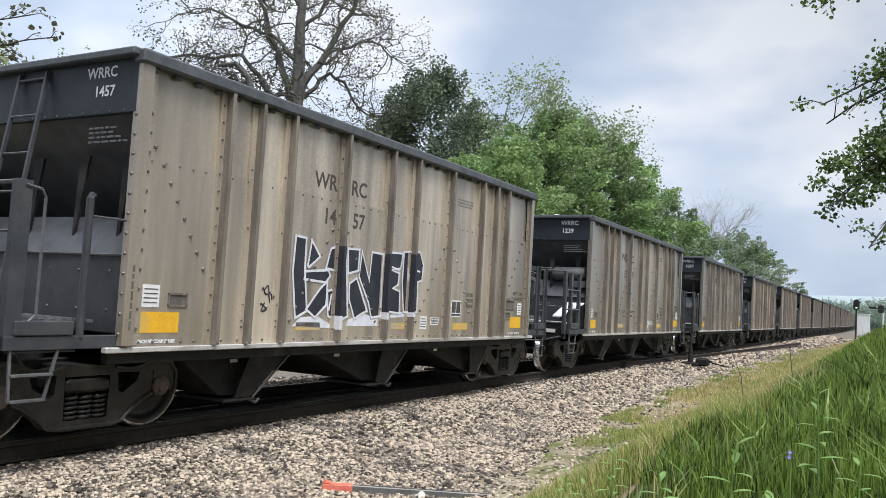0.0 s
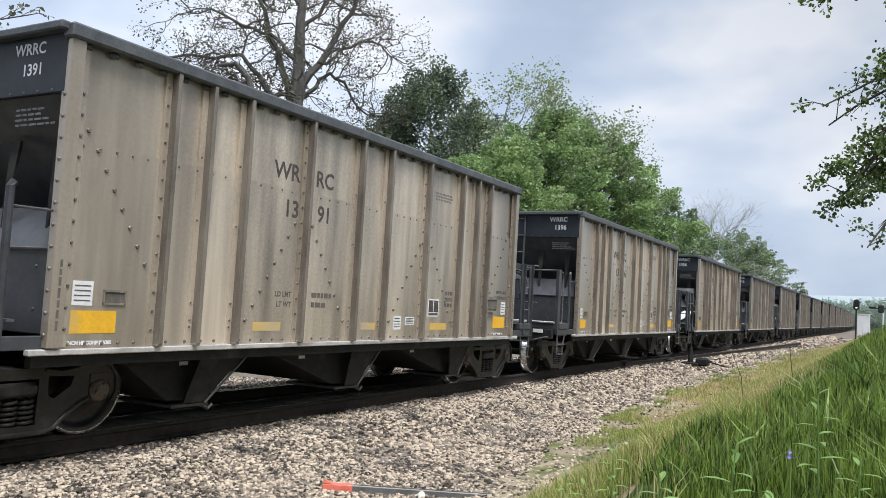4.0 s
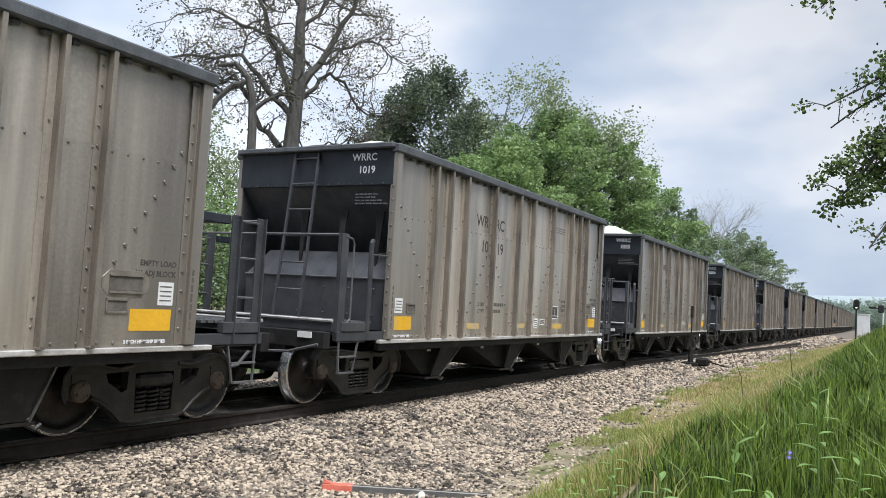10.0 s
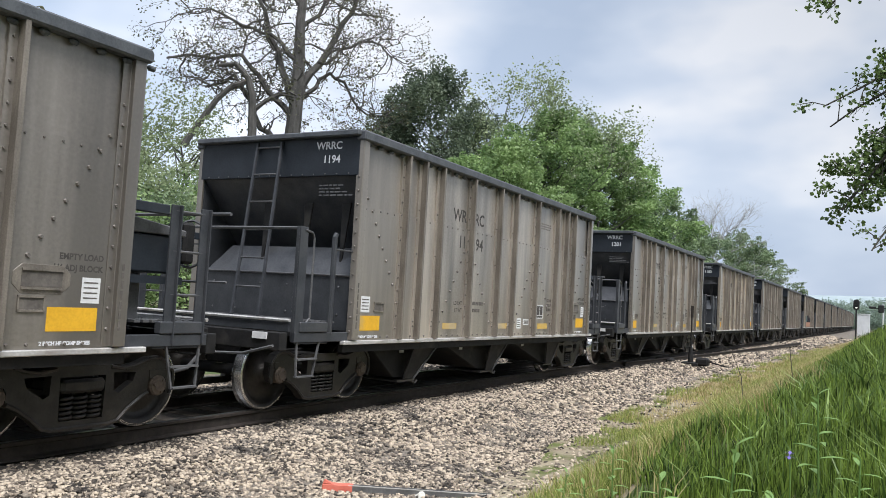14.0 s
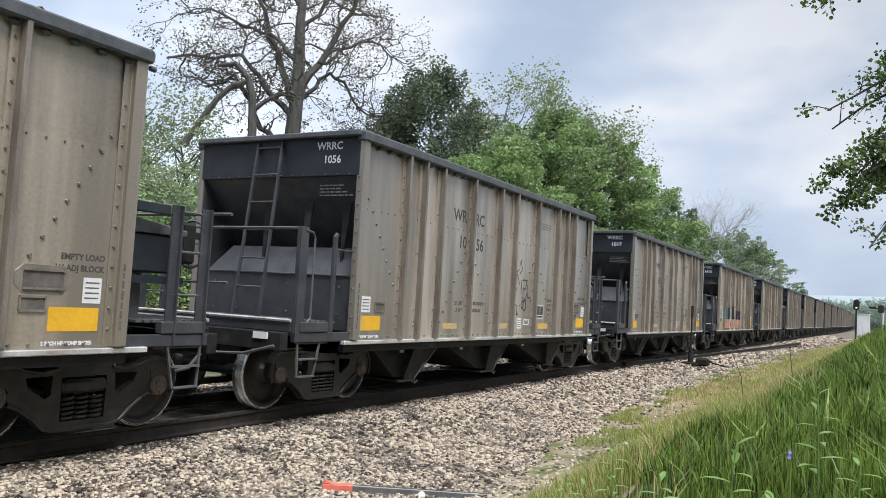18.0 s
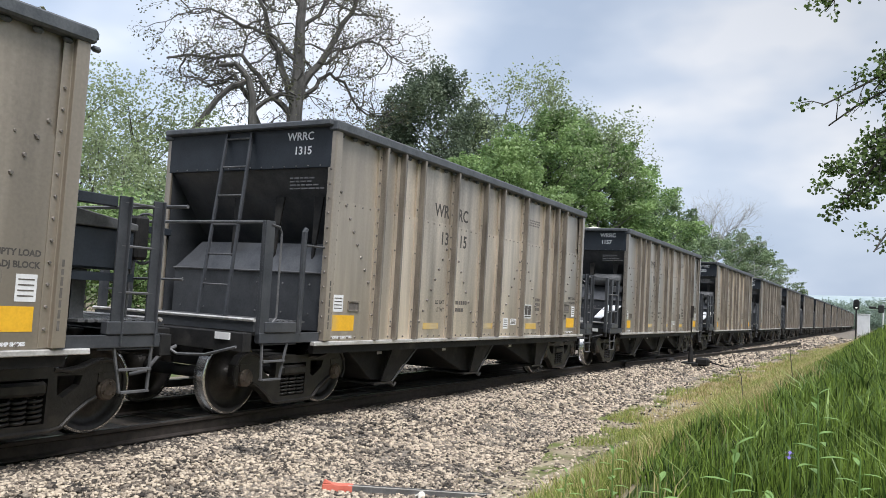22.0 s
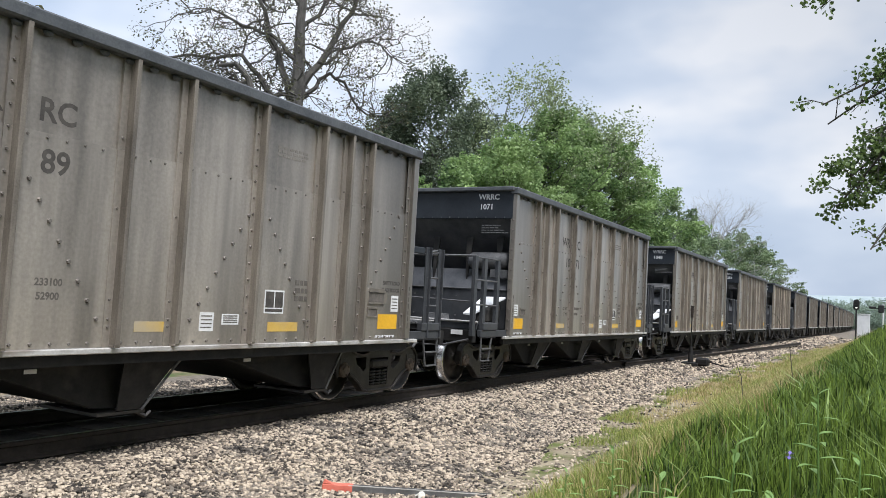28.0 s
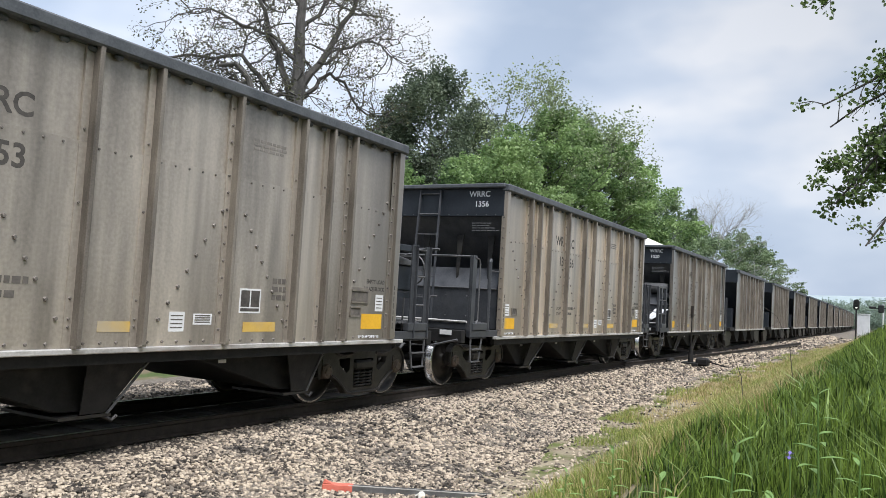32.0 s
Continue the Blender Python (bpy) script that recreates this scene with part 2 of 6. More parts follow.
M["twig"] = surface("dark_twigs", (0.05, 0.045, 0.04), (0.12, 0.11, 0.095), 8, 0.95, 0.0, 0.3)
M["leaf_dark"] = leafy("dark_green_leaves", (0.055, 0.082, 0.055), (0.18, 0.225, 0.14), 0.32, 0.5)
M["leaf_mid"] = leafy("green_leaves", (0.075, 0.145, 0.055), (0.36, 0.50, 0.20), 0.45, 0.45)
M["leaf_light"] = leafy("fresh_green_leaves", (0.13, 0.22, 0.075), (0.35, 0.47, 0.20), 0.42, 0.55)
M["leaf_deep"] = leafy("deep_green_leaves", (0.10, 0.15, 0.085), (0.27, 0.36, 0.19), 0.35, 0.4)
M["leaf_sparse"] = leafy("sparse_spring_leaves", (0.15, 0.20, 0.10), (0.36, 0.43, 0.23), 0.4, 0.5)
# distance haze is mixed into this leaf colour for the farthest trees
M["leaf_haze"] = leafy("haze_tinted_leaves", (0.18, 0.25, 0.20), (0.27, 0.34, 0.26), 0.3)
# bark of the far bare tree, lightened in colour to stand for haze
M["twig_haze"] = surface("haze_tinted_twigs", (0.22, 0.215, 0.21), (0.38, 0.37, 0.36), 3, 0.95, 0.0, 0.1)
M["leaf_bud"] = leafy("young_brownish_leaves", (0.05, 0.055, 0.03), (0.16, 0.16, 0.09), 0.3)
M["leaf_near"] = leafy("sycamore_leaves", (0.045, 0.085, 0.022), (0.19, 0.27, 0.085), 0.42)
# woods on the hills, with the blue of the distant air painted in
M["hill"] = surface("haze_tinted_hill_woods", (0.27, 0.33, 0.35), (0.34, 0.40, 0.41), 0.02, 1.0, 0.0, 0.0, fine=0.2)
M["litter"] = surface("leaf_litter_ground", (0.10, 0.075, 0.05), (0.26, 0.21, 0.14), 2.2, 0.95, 0.0, 0.6, stain=(0.07, 0.10, 0.03), stain_at=(0.5, 0.6))
M["signal"] = surface("signal_black", (0.012, 0.012, 0.013), (0.03, 0.03, 0.03), 5, 0.6, 0.0, 0.05)
M["hut"] = surface("white_metal_hut", (0.62, 0.64, 0.65), (0.78, 0.79, 0.8), 1.5, 0.5, 0.1, 0.05)
M["orange"] = surface("orange_marking_paint", (0.50, 0.10, 0.07), (0.70, 0.20, 0.14), 9, 0.7, 0.0, 0.1, stain=(0.40, 0.2, 0.15), stain_at=(0.55, 0.7))
M["dull_steel"] = surface("dull_grey_steel", (0.10, 0.10, 0.10), (0.24, 0.24, 0.24), 6, 0.5, 0.5, 0.1)
M["lamp_lit"] = glow("lit_lens", (1.0, 0.95, 0.85), 1.2)
M["flower"] = leafy("violet_petals", (0.16, 0.12, 0.42), (0.28, 0.22, 0.6), 0.3)


# ---- mesh building ----
class Geo:
    """Vertices and faces gathered for one mesh."""

    def __init__(self):
        self.v, self.f = [], []

    def raw(self, verts, faces):
        k = len(self.v)
        self.v += [tuple(p) for p in verts]
        self.f += [tuple(i + k for i in f) for f in faces]
        return self

    def box(self, x0, x1, y0, y1, z0, z1):
        return self.raw([(x, y, z) for x in (x0, x1) for y in (y0, y1) for z in (z0, z1)], [(0, 1, 3, 2), (4, 6, 7, 5), (0, 4, 5, 1), (2, 3, 7, 6), (0, 2, 6, 4), (1, 5, 7, 3)])

    def prism(self, pts, a0, a1, axis="y"):
        """A polygon pushed along an axis: pts are (x, z) for y, (y, z) for x, (x, y) for z."""
        place = {"y": lambda p, a: (p[0], a, p[1]), "x": lambda p, a: (a, p[0], p[1]), "z": lambda p, a: (p[0], p[1], a)}[axis]
        n = len(pts)
        return self.raw([place(p, a0) for p in pts] + [place(p, a1) for p in pts], [tuple(range(n))[::-1], tuple(range(n, 2 * n))] + [(i, (i + 1) % n, n + (i + 1) % n, n + i) for i in range(n)])

    def tube(self, pts, r, sides=6, r_end=None, caps=True):
        pts = [Vector(p) for p in pts]
        n, verts = len(pts), []
        side = None
        for i, p in enumerate(pts):
            d = (pts[min(i + 1, n - 1)] - pts[max(i - 1, 0)])
            d = d.normalized() if d.length > 1e-9 else Vector((0, 0, 1))
            if side is None:
                side = d.orthogonal().normalized()
            side = (side - d * side.dot(d))
            side = side.normalized() if side.length > 1e-6 else d.orthogonal().normalized()
            up = d.cross(side)
            rad = r if r_end is None else r + (r_end - r) * i / max(1, n - 1)
            for k in range(sides):
                a = 2 * math.pi * k / sides
                verts.append(p + side * (rad * math.cos(a)) + up * (rad * math.sin(a)))
        faces = [(i * sides + k, i * sides + (k + 1) % sides, (i + 1) * sides + (k + 1) % sides, (i + 1) * sides + k) for i in range(n - 1) for k in range(sides)]
        if caps:
            faces += [tuple(range(sides))[::-1], tuple(range((n - 1) * sides, n * sides))]
        return self.raw(verts, faces)

    def lathe(self, profile, segs=28, centre=(0, 0, 0)):
        """(radius, y) pairs turned round the y axis."""
        cx, cy, cz = centre
        n = len(profile)
        verts = [(cx + r * math.cos(2 * math.pi * k / segs), cy + y, cz + r * math.sin(2 * math.pi * k / segs)) for k in range(segs) for r, y in profile]
        faces = [(k * n + i, k * n + i + 1, ((k + 1) % segs) * n + i + 1, ((k + 1) % segs) * n + i) for k in range(segs) for i in range(n - 1)]
        return self.raw(verts, faces)


def finish(name, g, mat, smooth=False, bevel=0.0):
    me = bpy.data.meshes.new(name)
    me.from_pydata(g.v, [], g.f)
    if bevel or not smooth:
        bm = bmesh.new()
        bm.from_mesh(me)
        bmesh.ops.recalc_face_normals(bm, faces=bm.faces)
        if bevel:
            edges = [e for e in bm.edges if len(e.link_faces) == 2 and e.calc_face_angle(0) > 0.6]
            bmesh.ops.bevel(bm, geom=edges, offset=bevel, segments=1, affect="EDGES", clamp_overlap=True)
        bm.to_mesh(me)
        bm.free()
    if smooth:
        me.polygons.foreach_set("use_smooth", [True] * len(me.polygons))
    me.materials.append(M[mat])
    me.update()
    return me


def part(name, g, mat, parent=None, label="", smooth=False, bevel=0.0):
    ob = new(name, finish(name, g, mat, smooth, bevel))
    if parent:
        ob.parent = parent
    return tagged(ob, label)


def quick(name, verts, faces, mat, smooth=False):
    """A large mesh from arrays: verts n x 3, faces m x k."""
    verts, faces = np.asarray(verts, dtype=np.float32), np.asarray(faces, dtype=np.int32)
    me = bpy.data.meshes.new(name)
    me.vertices.add(len(verts))
    me.vertices.foreach_set("co", verts.ravel())
    m, k = faces.shape
    me.loops.add(m * k)
    me.loops.foreach_set("vertex_index", faces.ravel())
    me.polygons.add(m)
    me.polygons.foreach_set("loop_start", np.arange(0, m * k, k, dtype=np.int32))
    if smooth:
        me.polygons.foreach_set("use_smooth", np.ones(m, dtype=bool))
    me.materials.append(M[mat])
    me.update(calc_edges=True)
    me.validate()
    return me


# ---- the train: one hopper car, built once ----
PITCH = 13.336          # pulling face to pulling face
HALF = 4.82             # half length of the body
HW = 1.46               # half width at the side sheets
SILL, TOP = 0.97, 3.75
RIBS = (-3.63, -3.14, -2.57, -1.46, -0.355, 0.355, 1.46, 2.57, 3.14, 3.63)
TRUCK = 4.80
AXLE = 0.889
R_WHEEL = 0.457


def side_of_car(car, s):
    """One long side, s = -1 or 1: sheets, ribs, posts, strip, rivets."""
    y = lambda d: s * (HW + d)
    def pressed(face, back, bumps, out):
        """The outline of a sheet from above, with raised bands."""
        pts = [(-HALF, y(back)), (HALF, y(back)), (HALF, y(face))]
        for a, b in reversed(bumps):
            pts += [(b, y(face)), (b, y(out)), (a, y(out)), (a, y(face))]
        return pts + [(-HALF, y(face))]
    bands = [(x - 0.125, x - 0.046) for x in RIBS] if s < 0 else [(x - 0.045, x + 0.005) for x in RIBS]
    out = 0.016 if s < 0 else 0.105
    part("lower_side_sheet", Geo().prism(pressed(0.006, -0.02, bands, out), SILL - 0.06, 2.75, "z"), "side", car)
    part("upper_side_sheet", Geo().prism(pressed(-0.014, -0.028, bands, out), 2.752, TOP - 0.10, "z"), "side", car)
    for x in RIBS if s < 0 else ():
        g = Geo().prism([(x - 0.045, y(0.0)), (x - 0.045, y(0.105)), (x + 0.005, y(0.105)), (x + 0.005, y(0.095)), (x - 0.032, y(0.095)), (x - 0.032, y(0.0))], SILL - 0.04, TOP - 0.13, "z")
        g.box(x - 0.050, x + 0.010, y(0.02), y(0.10), SILL - 0.06, SILL - 0.038)
        part("side_rib", g, "rib", car, bevel=0.004)
    for e in (-1, 1):
        shape = [(HALF + 0.026, 0.07), (HALF + 0.026, -0.035), (HALF + 0.002, -0.035), (HALF + 0.002, 0.007), (HALF - 0.20, 0.007), (HALF - 0.20, 0.018), (HALF - 0.11, 0.018), (HALF - 0.11, 0.075), (HALF, 0.075)]
        g = Geo().prism([(e * a, y(b)) for a, b in shape], SILL - 0.05, TOP - 0.13, "z")
        part("corner_post", g, "side", car, bevel=0.008)
        if s > 0:
            continue
        b = Geo()
        for i in range(12):
            z = SILL + 0.06 + i * 0.19
            bolt(b, e * (HALF + 0.026), y(0.015), z, (e, 0, 0), 0.019)
            bolt(b, e * (HALF - 0.16), y(0.018), z + 0.05, (0, s, 0), 0.018)
        tagged(part("post_rivets", b, "bolt", car), kind="stuff")
    g = Geo().box(-HALF - 0.06, HALF + 0.06, y(-0.04), y(0.115), TOP - 0.135, TOP)
    for i in range(35):
        x = -HALF + 0.16 + i * 0.282
        g.box(x - 0.05, x + 0.05, y(0.0), y(0.05), TOP - 0.185, TOP - 0.13)
    part("top_chord", g, "chord", car, bevel=0.02)
    g = Geo().box(-HALF - 0.17, HALF + 0.30, y(-0.03), y(0.05), SILL - 0.115, SILL - 0.062)
    part("side_sill_strip", g, "strip", car, bevel=0.008)
    part("side_sill", Geo().box(-HALF - 0.1, HALF + 0.1, y(-0.10), y(-0.02), SILL - 0.22, SILL - 0.115), "grime", car)
    if s > 0:
        return
    b = Geo()
    edges = [-HALF + 0.12, *RIBS, HALF - 0.12]
    for a, c in zip(edges, edges[1:]):
        n = max(2, int((c - a) / 0.17))
        for i in range(n):
            x = a + (c - a) * (i + 0.5) / n
            if abs(x - c) < 0.12 or abs(x - a) < 0.07:
                continue
            bolt(b, x, y(0.006), 2.712, (0, s, 0), 0.014)
            bolt(b, x, y(0.006), SILL - 0.02, (0, s, 0), 0.018)
    for x in RIBS:
        for i in range(14 if abs(x) in (1.46, 3.63) else 0):
            bolt(b, x - 0.085, y(0.016), SILL + 0.1 + i * 0.185, (0, s, 0), 0.017)
        for z in (1.10, 1.17, 1.35, 2.20, 2.86):
            if abs(x) not in (1.46, 3.63):
                bolt(b, x - 0.085, y(0.016), z, (0, s, 0), 0.015)
    lines = [((-4.56, 2.86), (-3.84, 1.70)), ((4.56, 2.86), (3.84, 1.70)), ((-1.65, 2.34), (-2.40, 1.17)), ((-1.32, 2.34), (-0.56, 1.17)), ((1.32, 2.34), (0.56, 1.17)), ((1.68, 2.34), (2.42, 1.17))]
    for (xa, za), (xb, zb) in lines:
        for i in range(8):
            bolt(b, xa + (xb - xa) * i / 7, y(0.006 if za + (zb - za) * i / 7 < 2.74 else -0.014), za + (zb - za) * i / 7, (0, s, 0), 0.024)
    tagged(part("side_rivets", b, "bolt", car), kind="stuff")
    # decals and fittings: seen from outside, read along the rail to the right
    face = 0.009
    along = lambda x: x * -s
    def plate(name, xa, xb, za, zb, mat, label="", lift=face):
        x0, x1 = sorted((along(xa), along(xb)))
        return part(name, Geo().box(x0, x1, y(lift - 0.003), y(lift), za, zb), mat, car, label)
    plate("reflector", -4.60, -4.12, 1.04, 1.245, "yellow", "bright yellow reflector")
    plate("reflector", -2.27, -1.79, 1.05, 1.15, "pale_yellow", "worn yellow patch")
    plate("reflector", -0.13, 0.26, 1.05, 1.15, "pale_yellow", "worn yellow patch")
    plate("reflector", 1.76, 2.30, 1.04, 1.15, "pale_yellow", "worn yellow patch")
    plate("reflector", 4.06, 4.56, 1.06, 1.27, "yellow", "bright yellow reflector")
    for xa, xb, za, zb in ((-4.60, -4.39, 1.29, 1.51), (4.38, 4.57, 1.31, 1.54), (0.70, 0.90, 1.05, 1.25), (1.02, 1.28, 1.12, 1.235)):
        d = plate("decal", xa, xb, za, zb, "paper", "white notice with grey lines")
        g = Geo()
        for i in range(4):
            z = za + (zb - za) * (0.18 + 0.2 * i)
            x0, x1 = sorted((along(xa + 0.02), along(xb - 0.025)))
            g.box(x0, x1, y(face), y(face + 0.002), z, z + 0.012)
        tagged(part("decal_writing", g, "letter_faint", d), kind="stuff")
    g = Geo()
    x0, x1 = sorted((along(1.68), along(2.02)))
    g.box(x0, x1, y(face - 0.003), y(face), 1.25, 1.525)
    d = part("test_panel", g, "paper", car, "white framed dark panel")
    for xa, xb, za, zb in ((1.70, 1.84, 1.32, 1.505), (1.86, 2.00, 1.32, 1.505), (1.70, 2.00, 1.27, 1.305)):
        x0, x1 = sorted((along(xa), along(xb)))
        part("panel_field", Geo().box(x0, x1, y(face), y(face + 0.002), za, zb), "letter", d)
    for xa in (-4.28, 3.78):
        x0, x1 = sorted((along(xa), along(xa + 0.25)))
        low = 1.30 if xa < 0 else 1.225
        g = Geo().box(x0, x1, y(0.0), y(0.02), low, low + 0.02).box(x0, x1, y(0.0), y(0.02), low + 0.12, low + 0.14).box(x0, x0 + 0.015, y(0.0), y(0.02), low, low + 0.14).box(x1 - 0.015, x1, y(0.0), y(0.02), low, low + 0.14)
        h = part("card_holder", g, "rib", car, "small metal card frame")
        part("card_back", Geo().box(x0 + 0.015, x1 - 0.015, y(0.0), y(0.009), low + 0.02, low + 0.12), "letter_faint", h)
    frame_out = [(3.72, 1.46), (3.80, 1.38), (4.18, 1.38), (4.26, 1.46), (4.26, 1.56), (4.18, 1.63), (3.80, 1.63), (3.72, 1.56)]
    h = part("placard_holder", Geo().prism(frame_out, y(0.0), y(0.010)), "rib", car, "eight-sided metal placard frame", bevel=0.003)
    for za, zb in ((1.415, 1.435), (1.575, 1.595)):
        part("placard_rail", Geo().box(3.80, 4.18, y(0.010), y(0.026), za, zb), "rib", h)
    part("placard_field", Geo().box(3.80, 4.18, y(0.010), y(0.013), 1.44, 1.57), "letter_faint", h)


def bolt(g, x, y, z, n, r):
    """A low six-sided bolt head on a face with the normal n."""
    n = Vector(n)
    a = n.orthogonal().normalized()
    c = n.cross(a)
    p = Vector((x, y, z))
    ring = [p + a * (r * math.cos(k * math.pi / 3)) + c * (r * math.sin(k * math.pi / 3)) for k in range(6)]
    top = [q + n * (r * 0.8) - (q - p) * 0.3 for q in ring]
    g.raw(ring + top, [(6, 7, 8, 9, 10, 11)] + [(i, (i + 1) % 6, 6 + (i + 1) % 6, 6 + i) for i in range(6)])


def rod(car, name, pts, r=0.014, mat="dust", label="", sides=6):
    return part(name, Geo().tube(pts, r, sides), mat, car, label, smooth=False)


def end_of_car(car, e, ladder):
    """One end, e = -1 or 1 along x. The ladder end has a slanted ladder, the other the brake gear and a cage."""
    X = lambda u: e * (PITCH / 2 - u)       # u: metres inward from the pulling face
    S = lambda v: e * v                     # v > 0: the right hand of one who faces this end
    def bx(g, u0, u1, v0, v1, z0, z1):
        x0, x1 = sorted((X(u0), X(u1)))
        y0, y1 = sorted((S(v0), S(v1)))
        return g.box(x0, x1, y0, y1, z0, z1)
    ub = PITCH / 2 - HALF
    part("end_panel", bx(Geo(), ub - 0.03, ub + 0.02, -1.47, 1.47, 3.14, TOP - 0.02), "black", car, bevel=0.01)
    part("end_chord", bx(Geo(), ub - 0.13, ub + 0.06, -1.5, 1.5, TOP - 0.075, TOP + 0.005), "chord", car, bevel=0.015)
    g = Geo()
    for i in range(14):
        bolt(g, X(ub - 0.03), S(-1.3 + i * 0.2), 3.17, (e, 0, 0), 0.012)
    tagged(part("end_rivets", g, "dust", car), kind="stuff")
    # sloping end sheet under the panel, then the shear box with its hipped top
    g = Geo().prism([(X(ub + 0.0), 3.16), (X(ub + 0.03), 3.16), (X(ub + 1.25), 1.75), (X(ub + 1.2), 1.75)], -1.43, 1.43)
    part("slope_sheet", g, "gloss_black", car)
    uf = ub + 0.03
    hip = [(uf, -1.26, 1.78), (uf, 1.38, 1.78), (uf + 0.26, -1.02, 2.17), (uf + 0.26, 1.30, 2.17), (uf + 1.0, -1.26, 1.78), (uf + 1.0, 1.38, 1.78)]
    g = Geo().raw([(X(u), S(v), z) for u, v, z in hip], [(0, 1, 3, 2), (0, 2, 4), (1, 5, 3), (2, 3, 5, 4), (0, 4, 5, 1)])
    part("hipped_cover", g, "gloss_black", car, "dusty black sloping cover")
    for v in (-1.428, 1.428):
        g = Geo().prism([(X(ub + 0.013), SILL), (X(ub + 0.013), 3.14), (X(ub + 1.2), 1.8), (X(ub + 1.2), SILL)], S(v) - 0.006, S(v) + 0.006)
        part("end_wing", g, "box_black", car)
    box = part("shear_box", bx(Geo(), uf + 0.01, uf + 0.9, -1.28, 1.40, 1.02, 1.775), "box_black", car, bevel=0.012)
    rod(box, "box_lip", [(X(uf), S(-1.28), 1.775), (X(uf), S(1.4), 1.775)], 0.016, "dust")
    g = Geo()
    for v in (-1.1, -0.65, -0.2, 0.3, 0.75, 1.2):
        bolt(g, X(uf + 0.01), S(v), 1.62, (e, 0, 0), 0.016)
        bolt(g, X(uf + 0.01), S(v), 1.24, (e, 0, 0), 0.016)
    tagged(part("box_rivets", g, "dust", box), kind="stuff")
    for v in (-0.30, 0.45, 1.12):
        spike = [(ub + 0.22, v - 0.075, 2.80), (ub + 0.22, v + 0.075, 2.80), (uf + 0.12, v + 0.012, 1.93), (uf + 0.12, v - 0.012, 1.93)]
        g = Geo().raw([(X(u + d), S(w), z) for d in (0.0, 0.03) for u, w, z in spike], [(0, 1, 2, 3), (4, 7, 6, 5), (0, 4, 5, 1), (1, 5, 6, 2), (2, 6, 7, 3), (3, 7, 4, 0)])
        part("gusset", g, "grime", car)
    # end sill, platform, centre sill and coupler
    part("end_sill", bx(Geo(), 0.52, 0.66, -1.40, 1.40, 0.80, 1.02), "grime", car, bevel=0.01)
    g = Geo()
    for i in range(9):
        bx(g, 0.70 + i * 0.105, 0.77 + i * 0.105, -1.38, 1.38, 1.135, 1.16)
    tagged(part("walkway", g, "dust", car), "open grating walkway", kind="stuff")
    rod(car, "walkway_edge", [(X(0.68), S(-1.4), 1.165), (X(0.68), S(1.4), 1.165)], 0.022, "strip", "bright edge of the walkway")
    part("walkway_beam", bx(Geo(), 0.69, 0.74, -1.38, 1.38, 1.03, 1.13), "box_black", car)
    part("end_tag", bx(Geo(), 0.495, 0.52, 0.98, 1.20, 0.93, 1.01), "paper", car, "small white plate on the end sill")
    for v in (-1.42, 1.42):
        part("platform_side", bx(Geo(), 0.72, ub + 0.0, v - 0.035, v + 0.035, 0.90, 1.02).tube([(X(0.76), S(v), 0.885), (X(1.42), S(v), 0.885)], 0.012, 6), "box_black", car, bevel=0.006)
        part("step_box", bx(Geo(), 0.80, 1.36, v - 0.05, v + 0.05, 1.024, 1.15), "box_black", car, bevel=0.01)
    part("draft_sill", bx(Geo(), 0.28, ub + 2.2, -0.22, 0.22, 0.66, 1.0), "grime", car, bevel=0.01)
    g = Geo()
    bx(g, 0.08, 0.5, -0.08, 0.08, 0.76, 0.92)
    g.prism([(X(-0.06), S(-0.13)), (X(0.14), S(-0.17)), (X(0.2), S(0.1)), (X(0.05), S(0.19)), (X(-0.02), S(0.06))], 0.70, 0.98, "z")
    part("coupler", g, "truck", car, bevel=0.02)
    rod(car, "air_hose", [(X(0.45), S(0.42), 0.80), (X(0.25), S(0.40), 0.72), (X(0.10), S(0.34), 0.52), (X(0.0), S(0.2), 0.47)], 0.024, "dust", "rubber air hose", 8)
    rod(car, "uncoupling_lever", [(X(0.46), S(1.35), 0.86), (X(0.44), S(0.9), 0.74), (X(0.40), S(0.5), 0.72), (X(0.2), S(0.2), 0.92)], 0.018)
    # stirrups under the platform
    for v in (-1.43, 1.43):
        g = Geo().tube([(X(0.80), S(v), 0.90), (X(0.82), S(v), 0.47)], 0.016, 4).tube([(X(1.24), S(v), 0.90), (X(1.14), S(v), 0.47)], 0.016, 4)
        for z, ua, uz in ((0.475, 0.82, 1.14), (0.69, 0.81, 1.19)):
            bx(g, ua, uz, v - 0.035, v + 0.035, z - 0.009, z + 0.009)
        part("stirrup_step", g, "dust", car)
    def cage(v, us, rungs):
        """Flanged posts with rungs from one to the next."""
        for u in us:
            part("post", bx(bx(Geo(), u - 0.055, u + 0.055, v - 0.012, v + 0.012, 0.92, 2.33), u - 0.055, u - 0.040, v - 0.055, v - 0.012, 0.92, 2.33), "box_black", car, bevel=0.004)
        for a, b in zip(us, us[1:]):
            for z in rungs:
                rod(car, "grab_iron", [(X(a), S(v), z), (X(b), S(v), z)], 0.014)
    # the left hand of one who faces the end: two posts with rungs, a dark cabinet, the brake wheel
    cage(-1.43, (0.85, 1.25), (2.27, 1.86, 1.42))
    part("brace_bar", bx(Geo(), 1.31, 1.84, -1.42, -1.34, 2.22, 2.32), "black", car, bevel=0.008)
